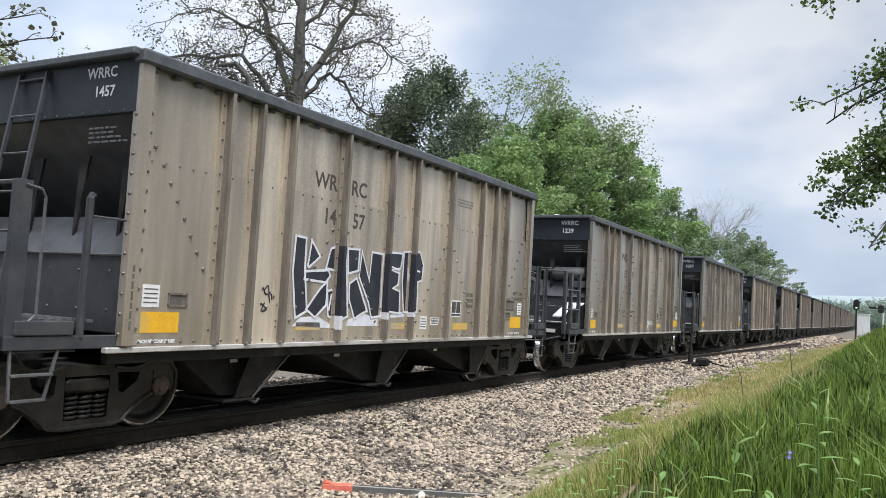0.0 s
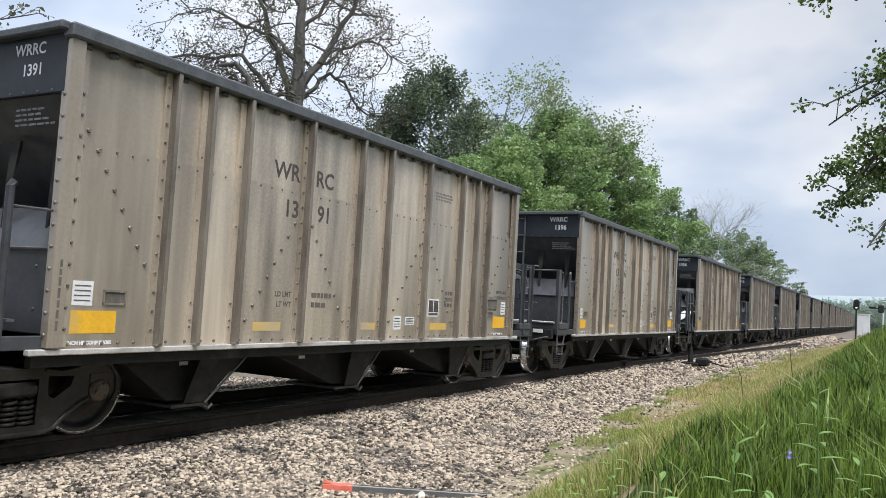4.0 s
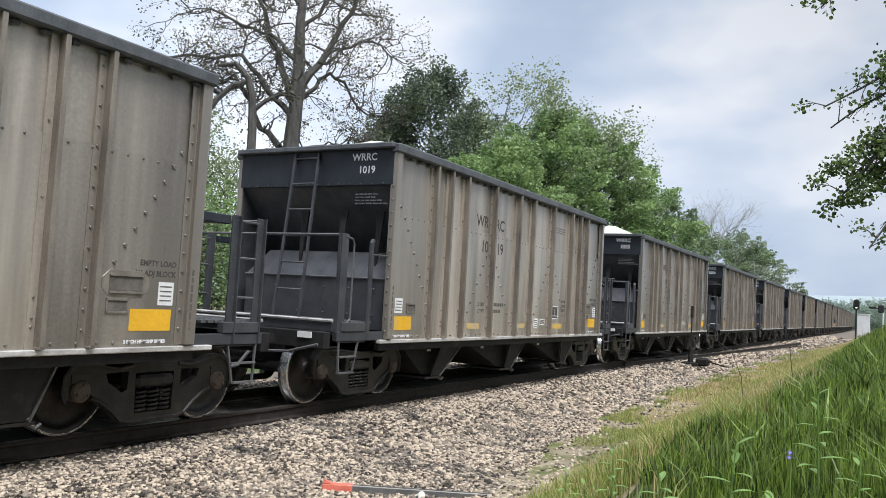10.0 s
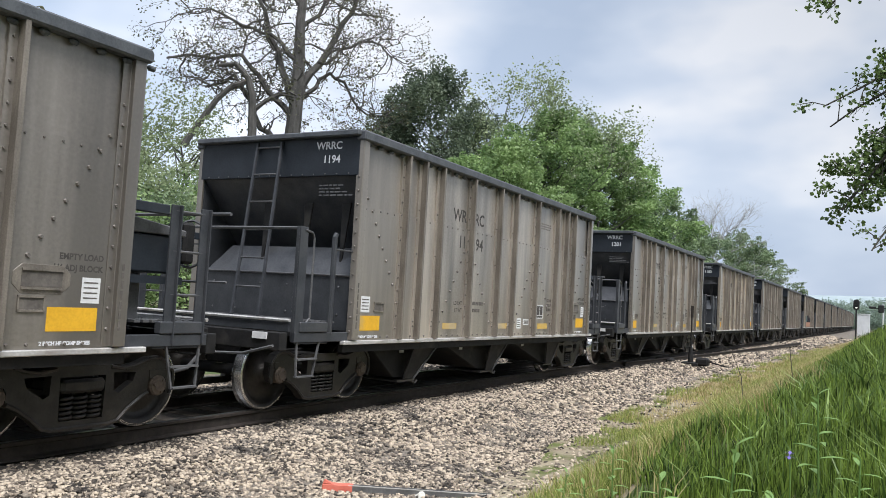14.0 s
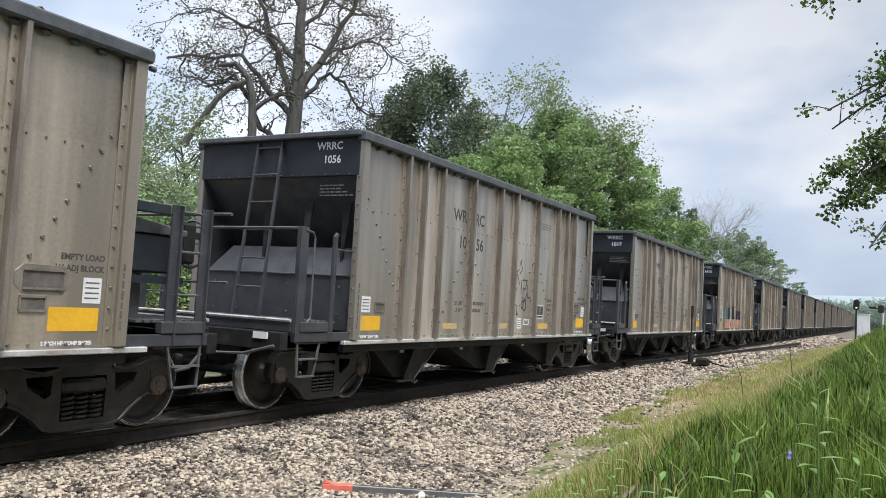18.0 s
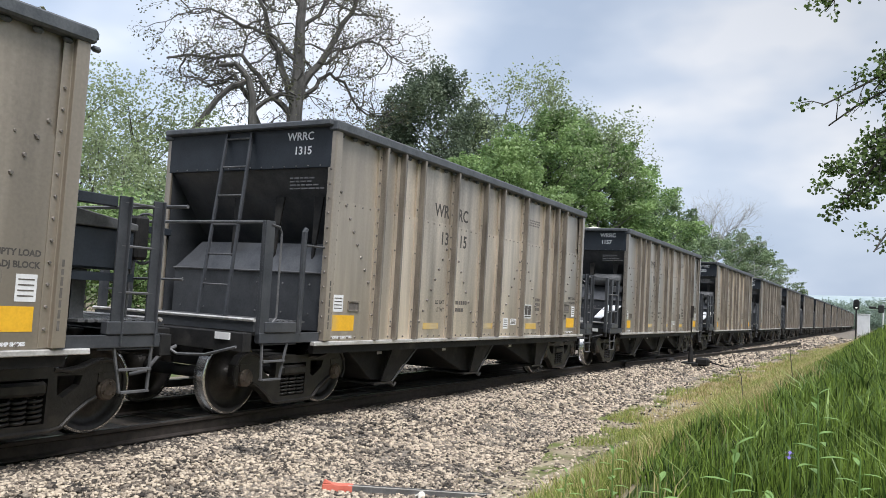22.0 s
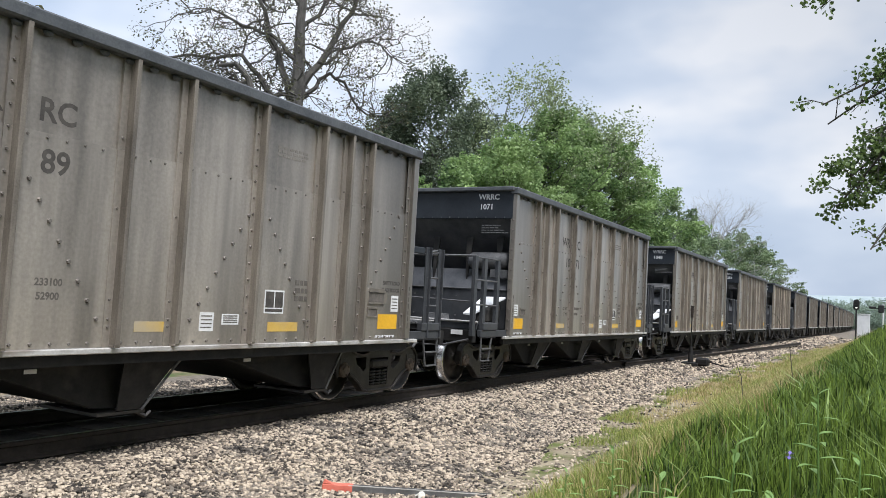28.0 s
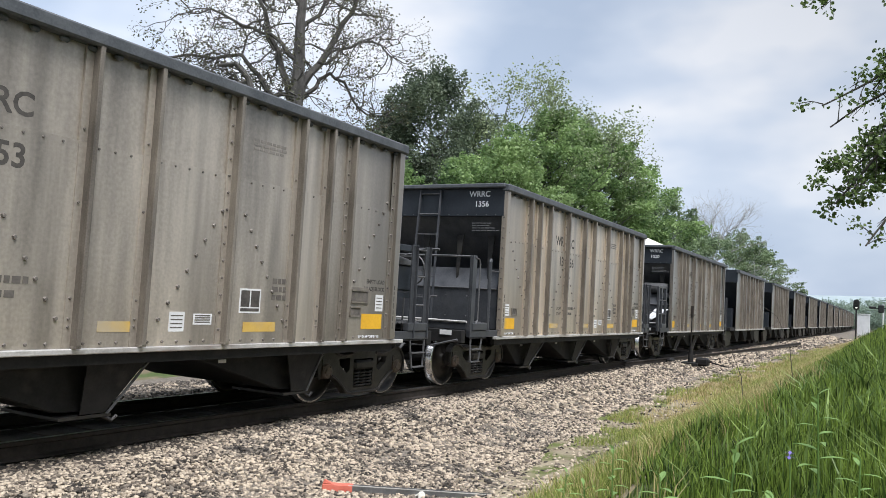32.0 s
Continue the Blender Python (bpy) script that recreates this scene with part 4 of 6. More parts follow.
def graffiti_black(car):
    """Large black letters edged in white over three bays."""
    shapes = ([(-2.38, 2.20), (-2.18, 2.19), (-2.17, 1.78), (-2.08, 1.29), (-2.30, 1.20), (-2.40, 1.77)], [(-2.12, 1.85), (-2.07, 2.17), (-1.88, 1.98), (-2.10, 1.83)],
              [(-2.15, 1.78), (-1.69, 1.82), (-1.65, 1.74), (-1.74, 1.66), (-2.17, 1.68)], [(-1.84, 1.58), (-1.70, 1.68), (-1.70, 1.37), (-1.91, 1.21), (-2.10, 1.31)],
              [(-1.75, 1.84), (-1.67, 2.10), (-1.49, 2.15), (-1.34, 2.15), (-1.22, 1.23), (-1.40, 1.17), (-1.65, 1.23), (-1.69, 1.55), (-1.55, 1.58), (-1.51, 1.82)],
              [(-1.30, 2.13), (-1.03, 2.14), (-1.04, 1.85), (-1.26, 1.80)], [(-1.22, 1.67), (-1.06, 1.75), (-0.77, 1.31), (-0.90, 1.27), (-1.06, 1.20), (-1.21, 1.46)],
              [(-0.97, 2.12), (-0.76, 1.73), (-0.73, 2.13), (-0.43, 2.12), (-0.45, 1.88), (-0.43, 1.24), (-0.66, 1.22), (-0.75, 1.43), (-1.01, 1.77)],
              [(-0.39, 2.16), (0.08, 2.17), (0.04, 1.95), (-0.23, 1.91), (0.01, 1.88), (-0.01, 1.70), (-0.14, 1.65), (0.05, 1.61), (0.07, 1.29), (-0.31, 1.31), (-0.38, 1.72)],
              [(0.11, 2.20), (0.58, 2.23), (0.69, 2.04), (0.67, 1.80), (0.55, 1.77), (0.57, 1.31), (0.18, 1.31), (0.10, 1.75)])
    for k, pts in enumerate(shapes):
        paint(car, "graffiti_letter", pts, "spray_black", 0.002 + 0.0002 * k, "black sprayed letter")
        stroke(car, pts + pts[:1], 0.03, "spray_white", 0.0150 + 0.0002 * k, "white sprayed outline")
    paint(car, "graffiti_base", [(-2.34, 1.10), (-2.20, 1.21), (-1.86, 1.23), (-1.52, 1.10), (-1.37, 1.07)], "spray_white", -0.0005, "smudged white ground")
    paint(car, "graffiti_base", [(-1.23, 1.10), (-1.20, 1.18), (-0.87, 1.28), (-0.45, 1.20), (-0.46, 1.10)], "spray_white", -0.0005, "smudged white ground")
    paint(car, "graffiti_base", [(-0.15, 1.22), (-0.16, 1.31), (0.56, 1.31), (0.58, 1.25)], "spray_white", -0.0005, "smudged white ground")
    on_rib(car, -1.46, ((1.06, 1.24, "spray_white"), (1.24, 2.15, "spray_black")))
    on_rib(car, -0.355, ((1.20, 1.30, "spray_white"), (1.30, 2.13, "spray_black")))
    on_rib(car, 0.355, ((1.24, 1.31, "spray_white"), (1.31, 2.18, "spray_black")))
    for line in (((-0.30, 1.97), (0.02, 1.92)), ((-0.37, 1.75), (-0.28, 1.86), (-0.27, 1.95)), ((0.24, 1.96), (0.26, 1.78)), ((0.26, 1.86), (0.50, 1.86)), ((0.45, 1.95), (0.60, 1.93)), ((-1.60, 1.52), (-1.64, 1.30))):
        stroke(car, line, 0.028, "spray_white", 0.0185, "white sprayed line")
    for k in range(3):
        scrawl(car, -2.85 + 0.1 * (k % 2), 1.30 + 0.13 * k, 0.16, 0.2, 40 + k, "spray_black")


def scrawl(car, x, z, w, h, seed, mat):
    """A loose sprayed line that loops about a spot."""
    rnd = random.Random(seed)
    pts = [(x + w * rnd.uniform(-0.5, 0.5), -HW - 0.009, z + h * (rnd.uniform(-0.5, 0.5))) for k in range(7)]
    soft = []
    for p, q in zip(pts, pts[1:]):
        soft += [Vector(p).lerp(Vector(q), k / 4) for k in range(4)]
    for k in range(2):
        soft = [soft[0]] + [(soft[i - 1] + soft[i] * 2 + soft[i + 1]) / 4 for i in range(1, len(soft) - 1)] + [soft[-1]]
    part("graffiti_scrawl", Geo().tube(soft, 0.008, 4), mat, car, "thin dark sprayed scrawl")


def graffiti_colour(car):
    """A teal, mint and salmon piece with black edges."""
    def piece(pts, mat, edge="spray_black", d=0.05, light=True):
        paint(car, "graffiti_outline", wider(pts, d), edge, 0.0, "black sprayed outline" if edge == "spray_black" else "white sprayed outline")
        paint(car, "graffiti_fill", pts, mat, 0.004)
        if light:
            stroke(car, pts[len(pts) // 3:], 0.02, "spray_white", 0.0155, "white sprayed line")
    patch = [(-4.43, 1.77), (-4.39, 1.83), (-4.23, 1.83), (-4.19, 1.86), (-4.00, 1.90), (-3.88, 1.89), (-3.84, 1.55), (-3.82, 1.36), (-3.94, 1.44), (-4.08, 1.42), (-4.32, 1.45), (-4.37, 1.56), (-4.38, 1.64)]
    paint(car, "graffiti_fill", patch, "faded_teal", 0.0, "worn teal sprayed patch")
    stroke(car, patch + patch[:1], 0.03, "spray_white", 0.0125, "ragged white outline")
    piece([(-3.48, 1.89), (-3.13, 1.95), (-2.90, 1.93), (-2.77, 1.80), (-2.75, 1.62), (-2.88, 1.49), (-3.45, 1.49)], "spray_teal")
    piece([(-3.43, 1.28), (-3.07, 1.31), (-2.87, 1.41), (-2.68, 1.26), (-2.65, 0.97), (-3.40, 0.98)], "spray_salmon", d=0.03, light=False)
    paint(car, "graffiti_gap", [(-3.02, 1.29), (-2.88, 1.30), (-2.93, 1.14)], "spray_white", 0.008)
    stroke(car, [(-3.02, 1.29), (-2.88, 1.30), (-2.93, 1.14), (-3.02, 1.29)], 0.02, "spray_black", 0.0185)
    piece(disc(-2.42, 1.75, 0.12, 0.18), "spray_green", d=0.035)
    paint(car, "graffiti_wash", [(-2.53, 1.51), (-2.40, 1.53), (-2.34, 1.32), (-2.51, 1.32)], "faded_mint", 0.002)
    piece(disc(-2.22, 1.19, 0.20, 0.21, 16), "spray_salmon", d=0.03)
    stroke(car, [(-2.34, 1.20), (-2.20, 1.18)], 0.03, "spray_black", 0.0165)
    piece(disc(-1.86, 1.69, 0.33, 0.29, 18), "spray_salmon", d=0.04)
    paint(car, "graffiti_gap", [(-2.17, 1.66), (-1.95, 1.62), (-1.62, 1.70), (-1.56, 1.62), (-1.72, 1.46), (-1.95, 1.42), (-2.10, 1.50)], "spray_teal", 0.008)
    paint(car, "graffiti_gap", [(-1.82, 1.72), (-1.60, 1.78), (-1.56, 1.66), (-1.70, 1.60)], "spray_green", 0.0085)
    paint(car, "graffiti_gap", disc(-1.84, 1.62, 0.08, 0.10), "spray_black", 0.010)
    paint(car, "graffiti_gap", disc(-1.80, 1.60, 0.035, 0.05), "spray_white", 0.012)
    piece([(-1.98, 0.98), (-1.96, 1.32), (-1.70, 1.40), (-1.58, 1.30), (-1.56, 0.98)], "spray_salmon", d=0.02, light=False)
    paint(car, "graffiti_gap", disc(-1.72, 1.17, 0.10, 0.12), "spray_black", 0.008)
    paint(car, "graffiti_gap", disc(-1.70, 1.20, 0.05, 0.07), "spray_salmon", 0.010)
    piece([(-1.40, 1.93), (-1.22, 1.90), (-1.24, 1.60), (-1.12, 1.88), (-1.02, 1.84), (-1.10, 1.50), (-1.02, 1.36), (-1.38, 1.36)], "spray_green", d=0.035)
    piece([(-1.36, 0.96), (-1.34, 1.34), (-1.20, 1.38), (-1.08, 0.96)], "spray_salmon", d=0.02)
    piece(disc(-0.68, 1.72, 0.25, 0.25, 18), "spray_salmon", d=0.04)
    paint(car, "graffiti_gap", [(-0.90, 1.62), (-0.74, 1.58), (-0.46, 1.66), (-0.50, 1.52), (-0.74, 1.46)], "spray_green", 0.008)
    paint(car, "graffiti_gap", disc(-0.66, 1.64, 0.05, 0.09), "spray_black", 0.010)
    piece([(-1.04, 0.95), (-1.06, 1.40), (-0.84, 1.42), (-0.80, 0.95)], "faded_teal", d=0.02)
    piece([(-0.74, 0.95), (-0.76, 1.36), (-0.44, 1.38), (-0.40, 0.95)], "spray_salmon", d=0.02)
    paint(car, "graffiti_gap", disc(-0.62, 1.24, 0.10, 0.12), "spray_black", 0.008)
    paint(car, "graffiti_gap", disc(-0.61, 1.25, 0.05, 0.07), "spray_white", 0.010)
    piece([(-0.20, 1.75), (-0.04, 1.69), (0.11, 1.74), (0.28, 1.80), (0.30, 1.43), (-0.18, 1.45)], "spray_teal", d=0.035)
    piece([(-0.26, 0.95), (-0.28, 1.36), (-0.02, 1.40), (0.29, 1.38), (0.29, 0.95)], "spray_salmon", d=0.02)
    stroke(car, [(-0.10, 1.36), (-0.06, 1.10), (0.04, 1.34)], 0.03, "spray_black", 0.0165)
    paint(car, "graffiti_wash", [(0.56, 1.74), (1.22, 1.77), (1.26, 1.62), (0.60, 1.60)], "faded_mint", -0.0015, "faint mint wash")
    for k in range(3):
        scrawl(car, 0.66 + 0.13 * k, 1.50, 0.16, 0.3, 60 + k, "spray_teal")
    for x, top in ((-3.14, 1.96), (-2.57, 1.90), (-1.46, 1.97), (-0.355, 1.80), (0.355, 1.80)):
        on_rib(car, x, ((0.99, 1.38, "spray_salmon"), (1.38, top, "spray_teal" if x < -3 else "spray_black")))


def stroke(car, pts, width, mat, lift=0.009, label=""):
    """A flat sprayed line on the side sheet through (x, z) points."""
    line = [Vector(p) for k, p in enumerate(pts) if k == 0 or (Vector(p) - Vector(pts[k - 1])).length > 1e-4]
    ring = len(line) > 3 and (line[0] - line[-1]).length < 1e-4
    line = line[:-1] if ring else line
    n = len(line)
    flank = []
    for k, p in enumerate(line):
        before = (p - line[k - 1]).normalized() if ring or k > 0 else (line[1] - p).normalized()
        after = (line[(k + 1) % n] - p).normalized() if ring or k < n - 1 else before
        side = Vector((-(before.y + after.y), before.x + after.x))
        side = side.normalized() if side.length > 0.2 else Vector((-before.y, before.x))
        wide = width / 2 / max(0.45, side.dot(Vector((-before.y, before.x))))
        flank.append((p + side * wide, p - side * wide))
    verts = [(q.x, -(HW + d), q.y) for a, b in flank for q in (a, b) for d in (lift, lift - 0.002)]
    faces = []
    for k in range(n if ring else n - 1):
        a, b = 4 * k, 4 * ((k + 1) % n)
        faces += [(a, a + 2, b + 2, b), (a, b, b + 1, a + 1), (a + 2, a + 3, b + 3, b + 2)]
    g = Geo().raw(verts, faces)
    return part("graffiti_stroke", g, mat, car, label)


def loop(cx, cz, rx, rz, turn=6.4):
    return [(cx + rx * math.cos(turn * k / 14), cz + rz * math.sin(turn * k / 14)) for k in range(15)]


def graffiti_tag(car):
    """A large grey tag and a smaller dark one beside the test panel."""
    for pts in ([(0.42, 2.38), (0.43, 1.55)], [(0.42, 2.25), (0.55, 2.13), (0.70, 2.2)], [(0.38, 2.04), (0.5, 1.92), (0.64, 1.78)], [(0.42, 1.58), (0.66, 1.48), (0.66, 1.30)], [(0.58, 2.2), (0.56, 1.7)], [(0.70, 2.25), (0.76, 2.38), (0.84, 2.2), (0.72, 2.1)], [(0.50, 1.95), (0.62, 2.1), (0.74, 1.9)]):
        stroke(car, pts, 0.022, "letter_faint", 0.0095, "thin grey sprayed line")
    for pts in ([(0.84, 2.0), (0.82, 1.74)], [(0.88, 2.0), (1.08, 2.0), (1.05, 1.85), (0.96, 1.83)], [(0.92, 1.86), (0.93, 1.63)], [(0.96, 1.63), (1.05, 1.6), (1.12, 1.73), (1.13, 1.92)], [(1.13, 1.77), (1.18, 1.65), (1.29, 1.67), (1.32, 1.57)], loop(1.02, 1.5, 0.075, 0.1), loop(0.91, 1.52, 0.05, 0.08)):
        stroke(car, pts, 0.026, "letter", 0.0105, "dark sprayed line")


def graffiti_white(car):
    """A white tag low on the side, a mint smear two bays on."""
    for pts in (loop(-1.25, 1.42, 0.15, 0.21), [(-1.2, 1.55), (-1.05, 1.35), (-1.08, 1.18), (-1.16, 1.2), (-1.1, 1.4), (-0.98, 1.5)], [(-0.96, 1.5), (-0.92, 1.24), (-0.86, 1.5), (-0.84, 1.28), (-0.75, 1.42), (-0.7, 1.26), (-0.6, 1.36)], [(-1.36, 1.3), (-1.1, 1.32)], [(-0.56, 1.42), (-0.6, 1.3)], [(-0.52, 1.42), (-0.56, 1.3)]):
        stroke(car, pts, 0.03, "spray_white", 0.0105, "white sprayed line")
    for k in range(7):
        x = 0.55 + 0.11 * k
        stroke(car, [(x, 1.28 + 0.02 * (k % 3)), (x + 0.02, 1.48 + 0.07 * (k * 2 % 3))], 0.05, "faded_mint", 0.0085, "faded mint smear")


def ready_words():
    """All lettering is made before the train stands, while the scene is still small."""
    for index, number, ladder in CARS:
        if number:
            WORDS[number, 0.15] = words(number, 0.15, "letter_white", 0.003)
            for two in (number[:2], number[2:]):
                if (two, 0.285) not in WORDS:
                    WORDS[two, 0.285] = words(two, 0.285, "letter", 0.006)
    for text, size, mat in (("LD LMT", 0.088, "letter_faint"), ("LT WT", 0.088, "letter_faint"), ("233100", 0.088, "letter_faint"), ("52900", 0.088, "letter_faint"), ("233000", 0.088, "letter_faint"), ("53000", 0.088, "letter_faint"), ("WRRC", 0.15, "letter_white"), ("WR", 0.285, "letter"), ("RC", 0.285, "letter"), ("EMPTY LOAD", 0.075, "letter"), ("1/4 ADJ BLOCK", 0.075, "letter"), ("2 INCH HF COMP SHOES", 0.045, "letter_white")):
        WORDS[text, size] = words(text, size, mat, 0.006 if size > 0.2 else 0.003)


def build_train():
    first = {}
    for index, number, ladder in CARS:
        if ladder not in first:
            first[ladder] = car = hopper_car(ladder)
        else:
            car = copy_thing(first[ladder], Matrix())
        TRAIN.append((car, index))
    for (car, index), (_, number, ladder) in zip(TRAIN, CARS):
        rise = HEAPS.get(index, 0.2)
        for c in car.children:
            if c.name.startswith("stone_load"):
                c.data = LOADS[0 if rise < 0.35 else 1 if rise < 0.5 else 2]
        paint_over = "side_cream" if number in CREAM else "side_tan" if number in TAN else ""
        for c in car.children if paint_over else ():
            if c.name.startswith(("lower_side_sheet", "upper_side_sheet", "corner_post")):
                c.material_slots[0].link = "OBJECT"
                c.material_slots[0].material = M[paint_over]
        mark_car(car, number, ladder)
        extra = {-7: graffiti_black, 9: graffiti_colour, 7: graffiti_tag, -1: graffiti_white}.get(index)
        if extra:
            extra(car)


def far_car():
    """The same wagon as it reads from far off: fewer fittings."""
    car = tagged(new("hopper_car"), "weathered aluminium hopper wagon far down the line", "railway wagon", "wagons of the train")
    for s in (-1, 1):
        part("side_sheet", Geo().box(-HALF, HALF, s * HW, s * (HW - 0.03), SILL - 0.06, TOP - 0.12), "side", car)
        part("top_chord", Geo().box(-HALF - 0.06, HALF + 0.06, s * (HW - 0.04), s * (HW + 0.115), TOP - 0.135, TOP), "chord", car)
        part("side_sill_strip", Geo().box(-HALF - 0.15, HALF + 0.15, s * HW, s * (HW + 0.085), SILL - 0.115, SILL - 0.055), "strip", car)
    for x in RIBS:
        part("side_rib", Geo().box(x - 0.04, x + 0.045, -HW, -HW - 0.105, SILL - 0.04, TOP - 0.13), "rib", car)
    part("centre_sill", Geo().box(-6.6, 6.6, -0.22, 0.22, 0.62, 0.98), "grime", car)
    for xc in (-2.65, 0.0, 2.65):
        part("hopper", Geo().prism([(xc - 1.3, 0.92), (xc + 0.7, 0.92), (xc + 0.25, 0.26), (xc - 0.25, 0.29)], -1.2, 1.2), "grime", car)
    for e in (-1, 1):
        part("end_panel", Geo().box(*sorted((e * HALF, e * (HALF + 0.03))), -1.47, 1.47, 3.14, TOP), "black", car)
        part("slope_sheet", Geo().prism([(e * HALF, 3.16), (e * (HALF - 1.25), 1.6), (e * (HALF - 1.2), 1.6), (e * (HALF - 0.03), 3.16)], -1.43, 1.43), "black", car)
        part("shear_box", Geo().box(*sorted((e * (HALF - 0.7), e * (HALF + 0.26))), -1.3, 1.3, 0.95, 1.9), "black", car)
        part("platform", Geo().box(*sorted((e * HALF, e * 6.1)), -1.42, 1.42, 0.85, 1.0), "grime", car)
        for s in (-1, 1):
            part("side_frame", Geo().prism([(-1.1 + e * TRUCK, 0.65), (-0.5 + e * TRUCK, 0.12), (0.5 + e * TRUCK, 0.12), (1.1 + e * TRUCK, 0.65), (0.45 + e * TRUCK, 0.8), (-0.45 + e * TRUCK, 0.8)], s * 0.99, s * 1.1), "truck", car)
        for a in (-AXLE, AXLE):
            ws = part("wheelset", Geo().lathe([(0.0, -0.86), (0.455, -0.86), (0.457, -0.73), (0.08, -0.72), (0.08, 0.72), (0.457, 0.73), (0.455, 0.86), (0.0, 0.86)], 16), "wheel", car)
            ws.location = (e * TRUCK + a, 0, R_WHEEL)
    ob = new("stone_load", LOADS[1])
    ob.parent = car
    return car


def build_far_train():
    first = far_car()
    for n in range(20, 39):
        TRAIN.append((first if n == 20 else copy_thing(first, Matrix()), n))


def track_pose(x):
    """Where a car's middle at x metres down the line stands: straight, then easing to the left."""
    d = max(0.0, x - 100.0)
    c = 3.75e-6
    return pose(x, c * d ** 3 / 6, 0.0, 0, 0, math.degrees(math.atan(c * d * d / 2)))


# the leading edge of the car numbered nought, in metres down the line
RUN = [(0.0, 98.32), (1.0, 88.13), (2.0, 77.96), (3.0, 67.76), (5.0, 47.33), (6.0, 37.11), (7.0, 26.93), (8.0, 16.62), (9.0, 6.45), (10.0, -3.82), (12.0, -24.33), (13.0, -34.50), (14.0, -44.69), (15.5, -59.73), (17.0, -74.63), (18.5, -89.77), (20.0, -105.14), (21.5, -120.27), (23.0, -135.51), (25.0, -155.92), (27.0, -176.18), (28.5, -191.33), (30.0, -206.54), (32.0, -226.69)]


def car_x(index, s):
    return s + HALF + 0.18 + index * PITCH


def motions():
    steps = 480
    times, places = zip(*RUN)
    spin = [(places[0] - float(np.interp(i * 32.0 / steps, times, places))) / R_WHEEL for i in range(steps + 1)]
    for car, index in TRAIN:
        walk(car, [(t, track_pose(car_x(index, s))) for t, s in RUN])
        for ws in [c for c in car.children if c.name.startswith("wheelset")]:
            at = Matrix.Translation(ws.location)
            walk(ws, [(i * 32.0 / steps, at @ Matrix.Rotation(-a, 4, "Y")) for i, a in enumerate(spin)])
    sway()


# ---- ground: one sheet from the far field over the track to the grass bank ----
def edge(x):
    """Where the gravel gives way to the grass: it closes in on the track as the line runs off."""
    return -2.95 - min(1.4, 0.85 * math.exp(-(x - 7.5) / 7.0))


def tall(x):
    """Where the tall grass of the bank begins."""
    return -6.25 - 0.45 * min(1.0, max(0.0, (x - 5.2) / 4.2))


def bank(x, y):
    """Height of the ground."""
    if y > 2.2:
        k = min(1.0, (y - 2.2) / 1.6)
        z = -0.20 - 0.30 * k + (min(y, 60) - 3.8) * 0.012 * (y > 3.8)
    elif y > -1.6:
        z = -0.20
    else:
        k = min(1.0, (-1.6 - y) / 1.3)
        z = -0.20 - 0.23 * k * k * (3 - 2 * k)
        d = -4.0 - y
        if d > 0:
            z += 2.0 * (1 - math.exp(-(d / 3.1) ** 1.7)) * min(1.0, max(0.45, 0.45 + 0.085 * x))
            z += 0.003 * (min(d, 200) - 12) * (d > 12)
    return z + 0.05 * noise.noise((x * 0.35, y * 0.35, 0.0)) * (1.0 if y < -4 or y > 3 else 0.2)


def grid_lines(a, b, fine_a, fine_b, step, grow=1.25):
    vals = [fine_a + i * step for i in range(int((fine_b - fine_a) / step) + 1)]
    s, v = step, vals[-1]
    while v < b:
        s *= grow
        v += s
        vals.append(min(v, b))
    s, v = step, vals[0]
    while v > a:
        s *= grow
        v -= s
        vals.insert(0, max(v, a))
    return vals


def build_ground():
    xs = grid_lines(-900, 3000, -6, 70, 0.5)
    ys = grid_lines(-1500, 1500, -14, 30, 0.4)
    verts = [(x, y, bank(x, y)) for x in xs for y in ys]
    n = len(ys)
    faces = [(i * n + j, (i + 1) * n + j, (i + 1) * n + j + 1, i * n + j + 1) for i in range(len(xs) - 1) for j in range(n - 1)]
    me = quick("ground", verts, faces, "gravel", True)
    me.materials.append(M["soil"])
    me.materials.append(M["grassland"])
    me.materials.append(M["litter"])
    me.materials.append(M["oily_shaded"])
    idx = []
    for i in range(len(xs) - 1):
        for j in range(n - 1):
            y = 0.5 * (ys[j] + ys[j + 1]) + 0.35 * noise.noise((xs[i] * 0.5, ys[j] * 0.5, 4.0))
            e = edge(xs[i])
            # 4 is the strip under the train: oil and painted shade
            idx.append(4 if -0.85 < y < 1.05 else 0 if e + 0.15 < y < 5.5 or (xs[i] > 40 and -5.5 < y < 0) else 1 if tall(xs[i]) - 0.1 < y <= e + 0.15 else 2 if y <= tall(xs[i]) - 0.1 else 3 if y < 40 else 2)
    me.polygons.foreach_set("material_index", idx)
    tagged(new("ground", me), "gravel, sandy soil and grass beside the railway", "ground", kind="structure")


RAIL_PROFILE = [(-0.07, 0.0), (0.07, 0.0), (0.07, 0.012), (0.012, 0.03), (0.010, 0.12), (0.035, 0.135), (0.036, 0.165), (0.028, 0.172), (-0.028, 0.172), (-0.036, 0.165), (-0.035, 0.135), (-0.010, 0.12), (-0.012, 0.03), (-0.07, 0.012)]


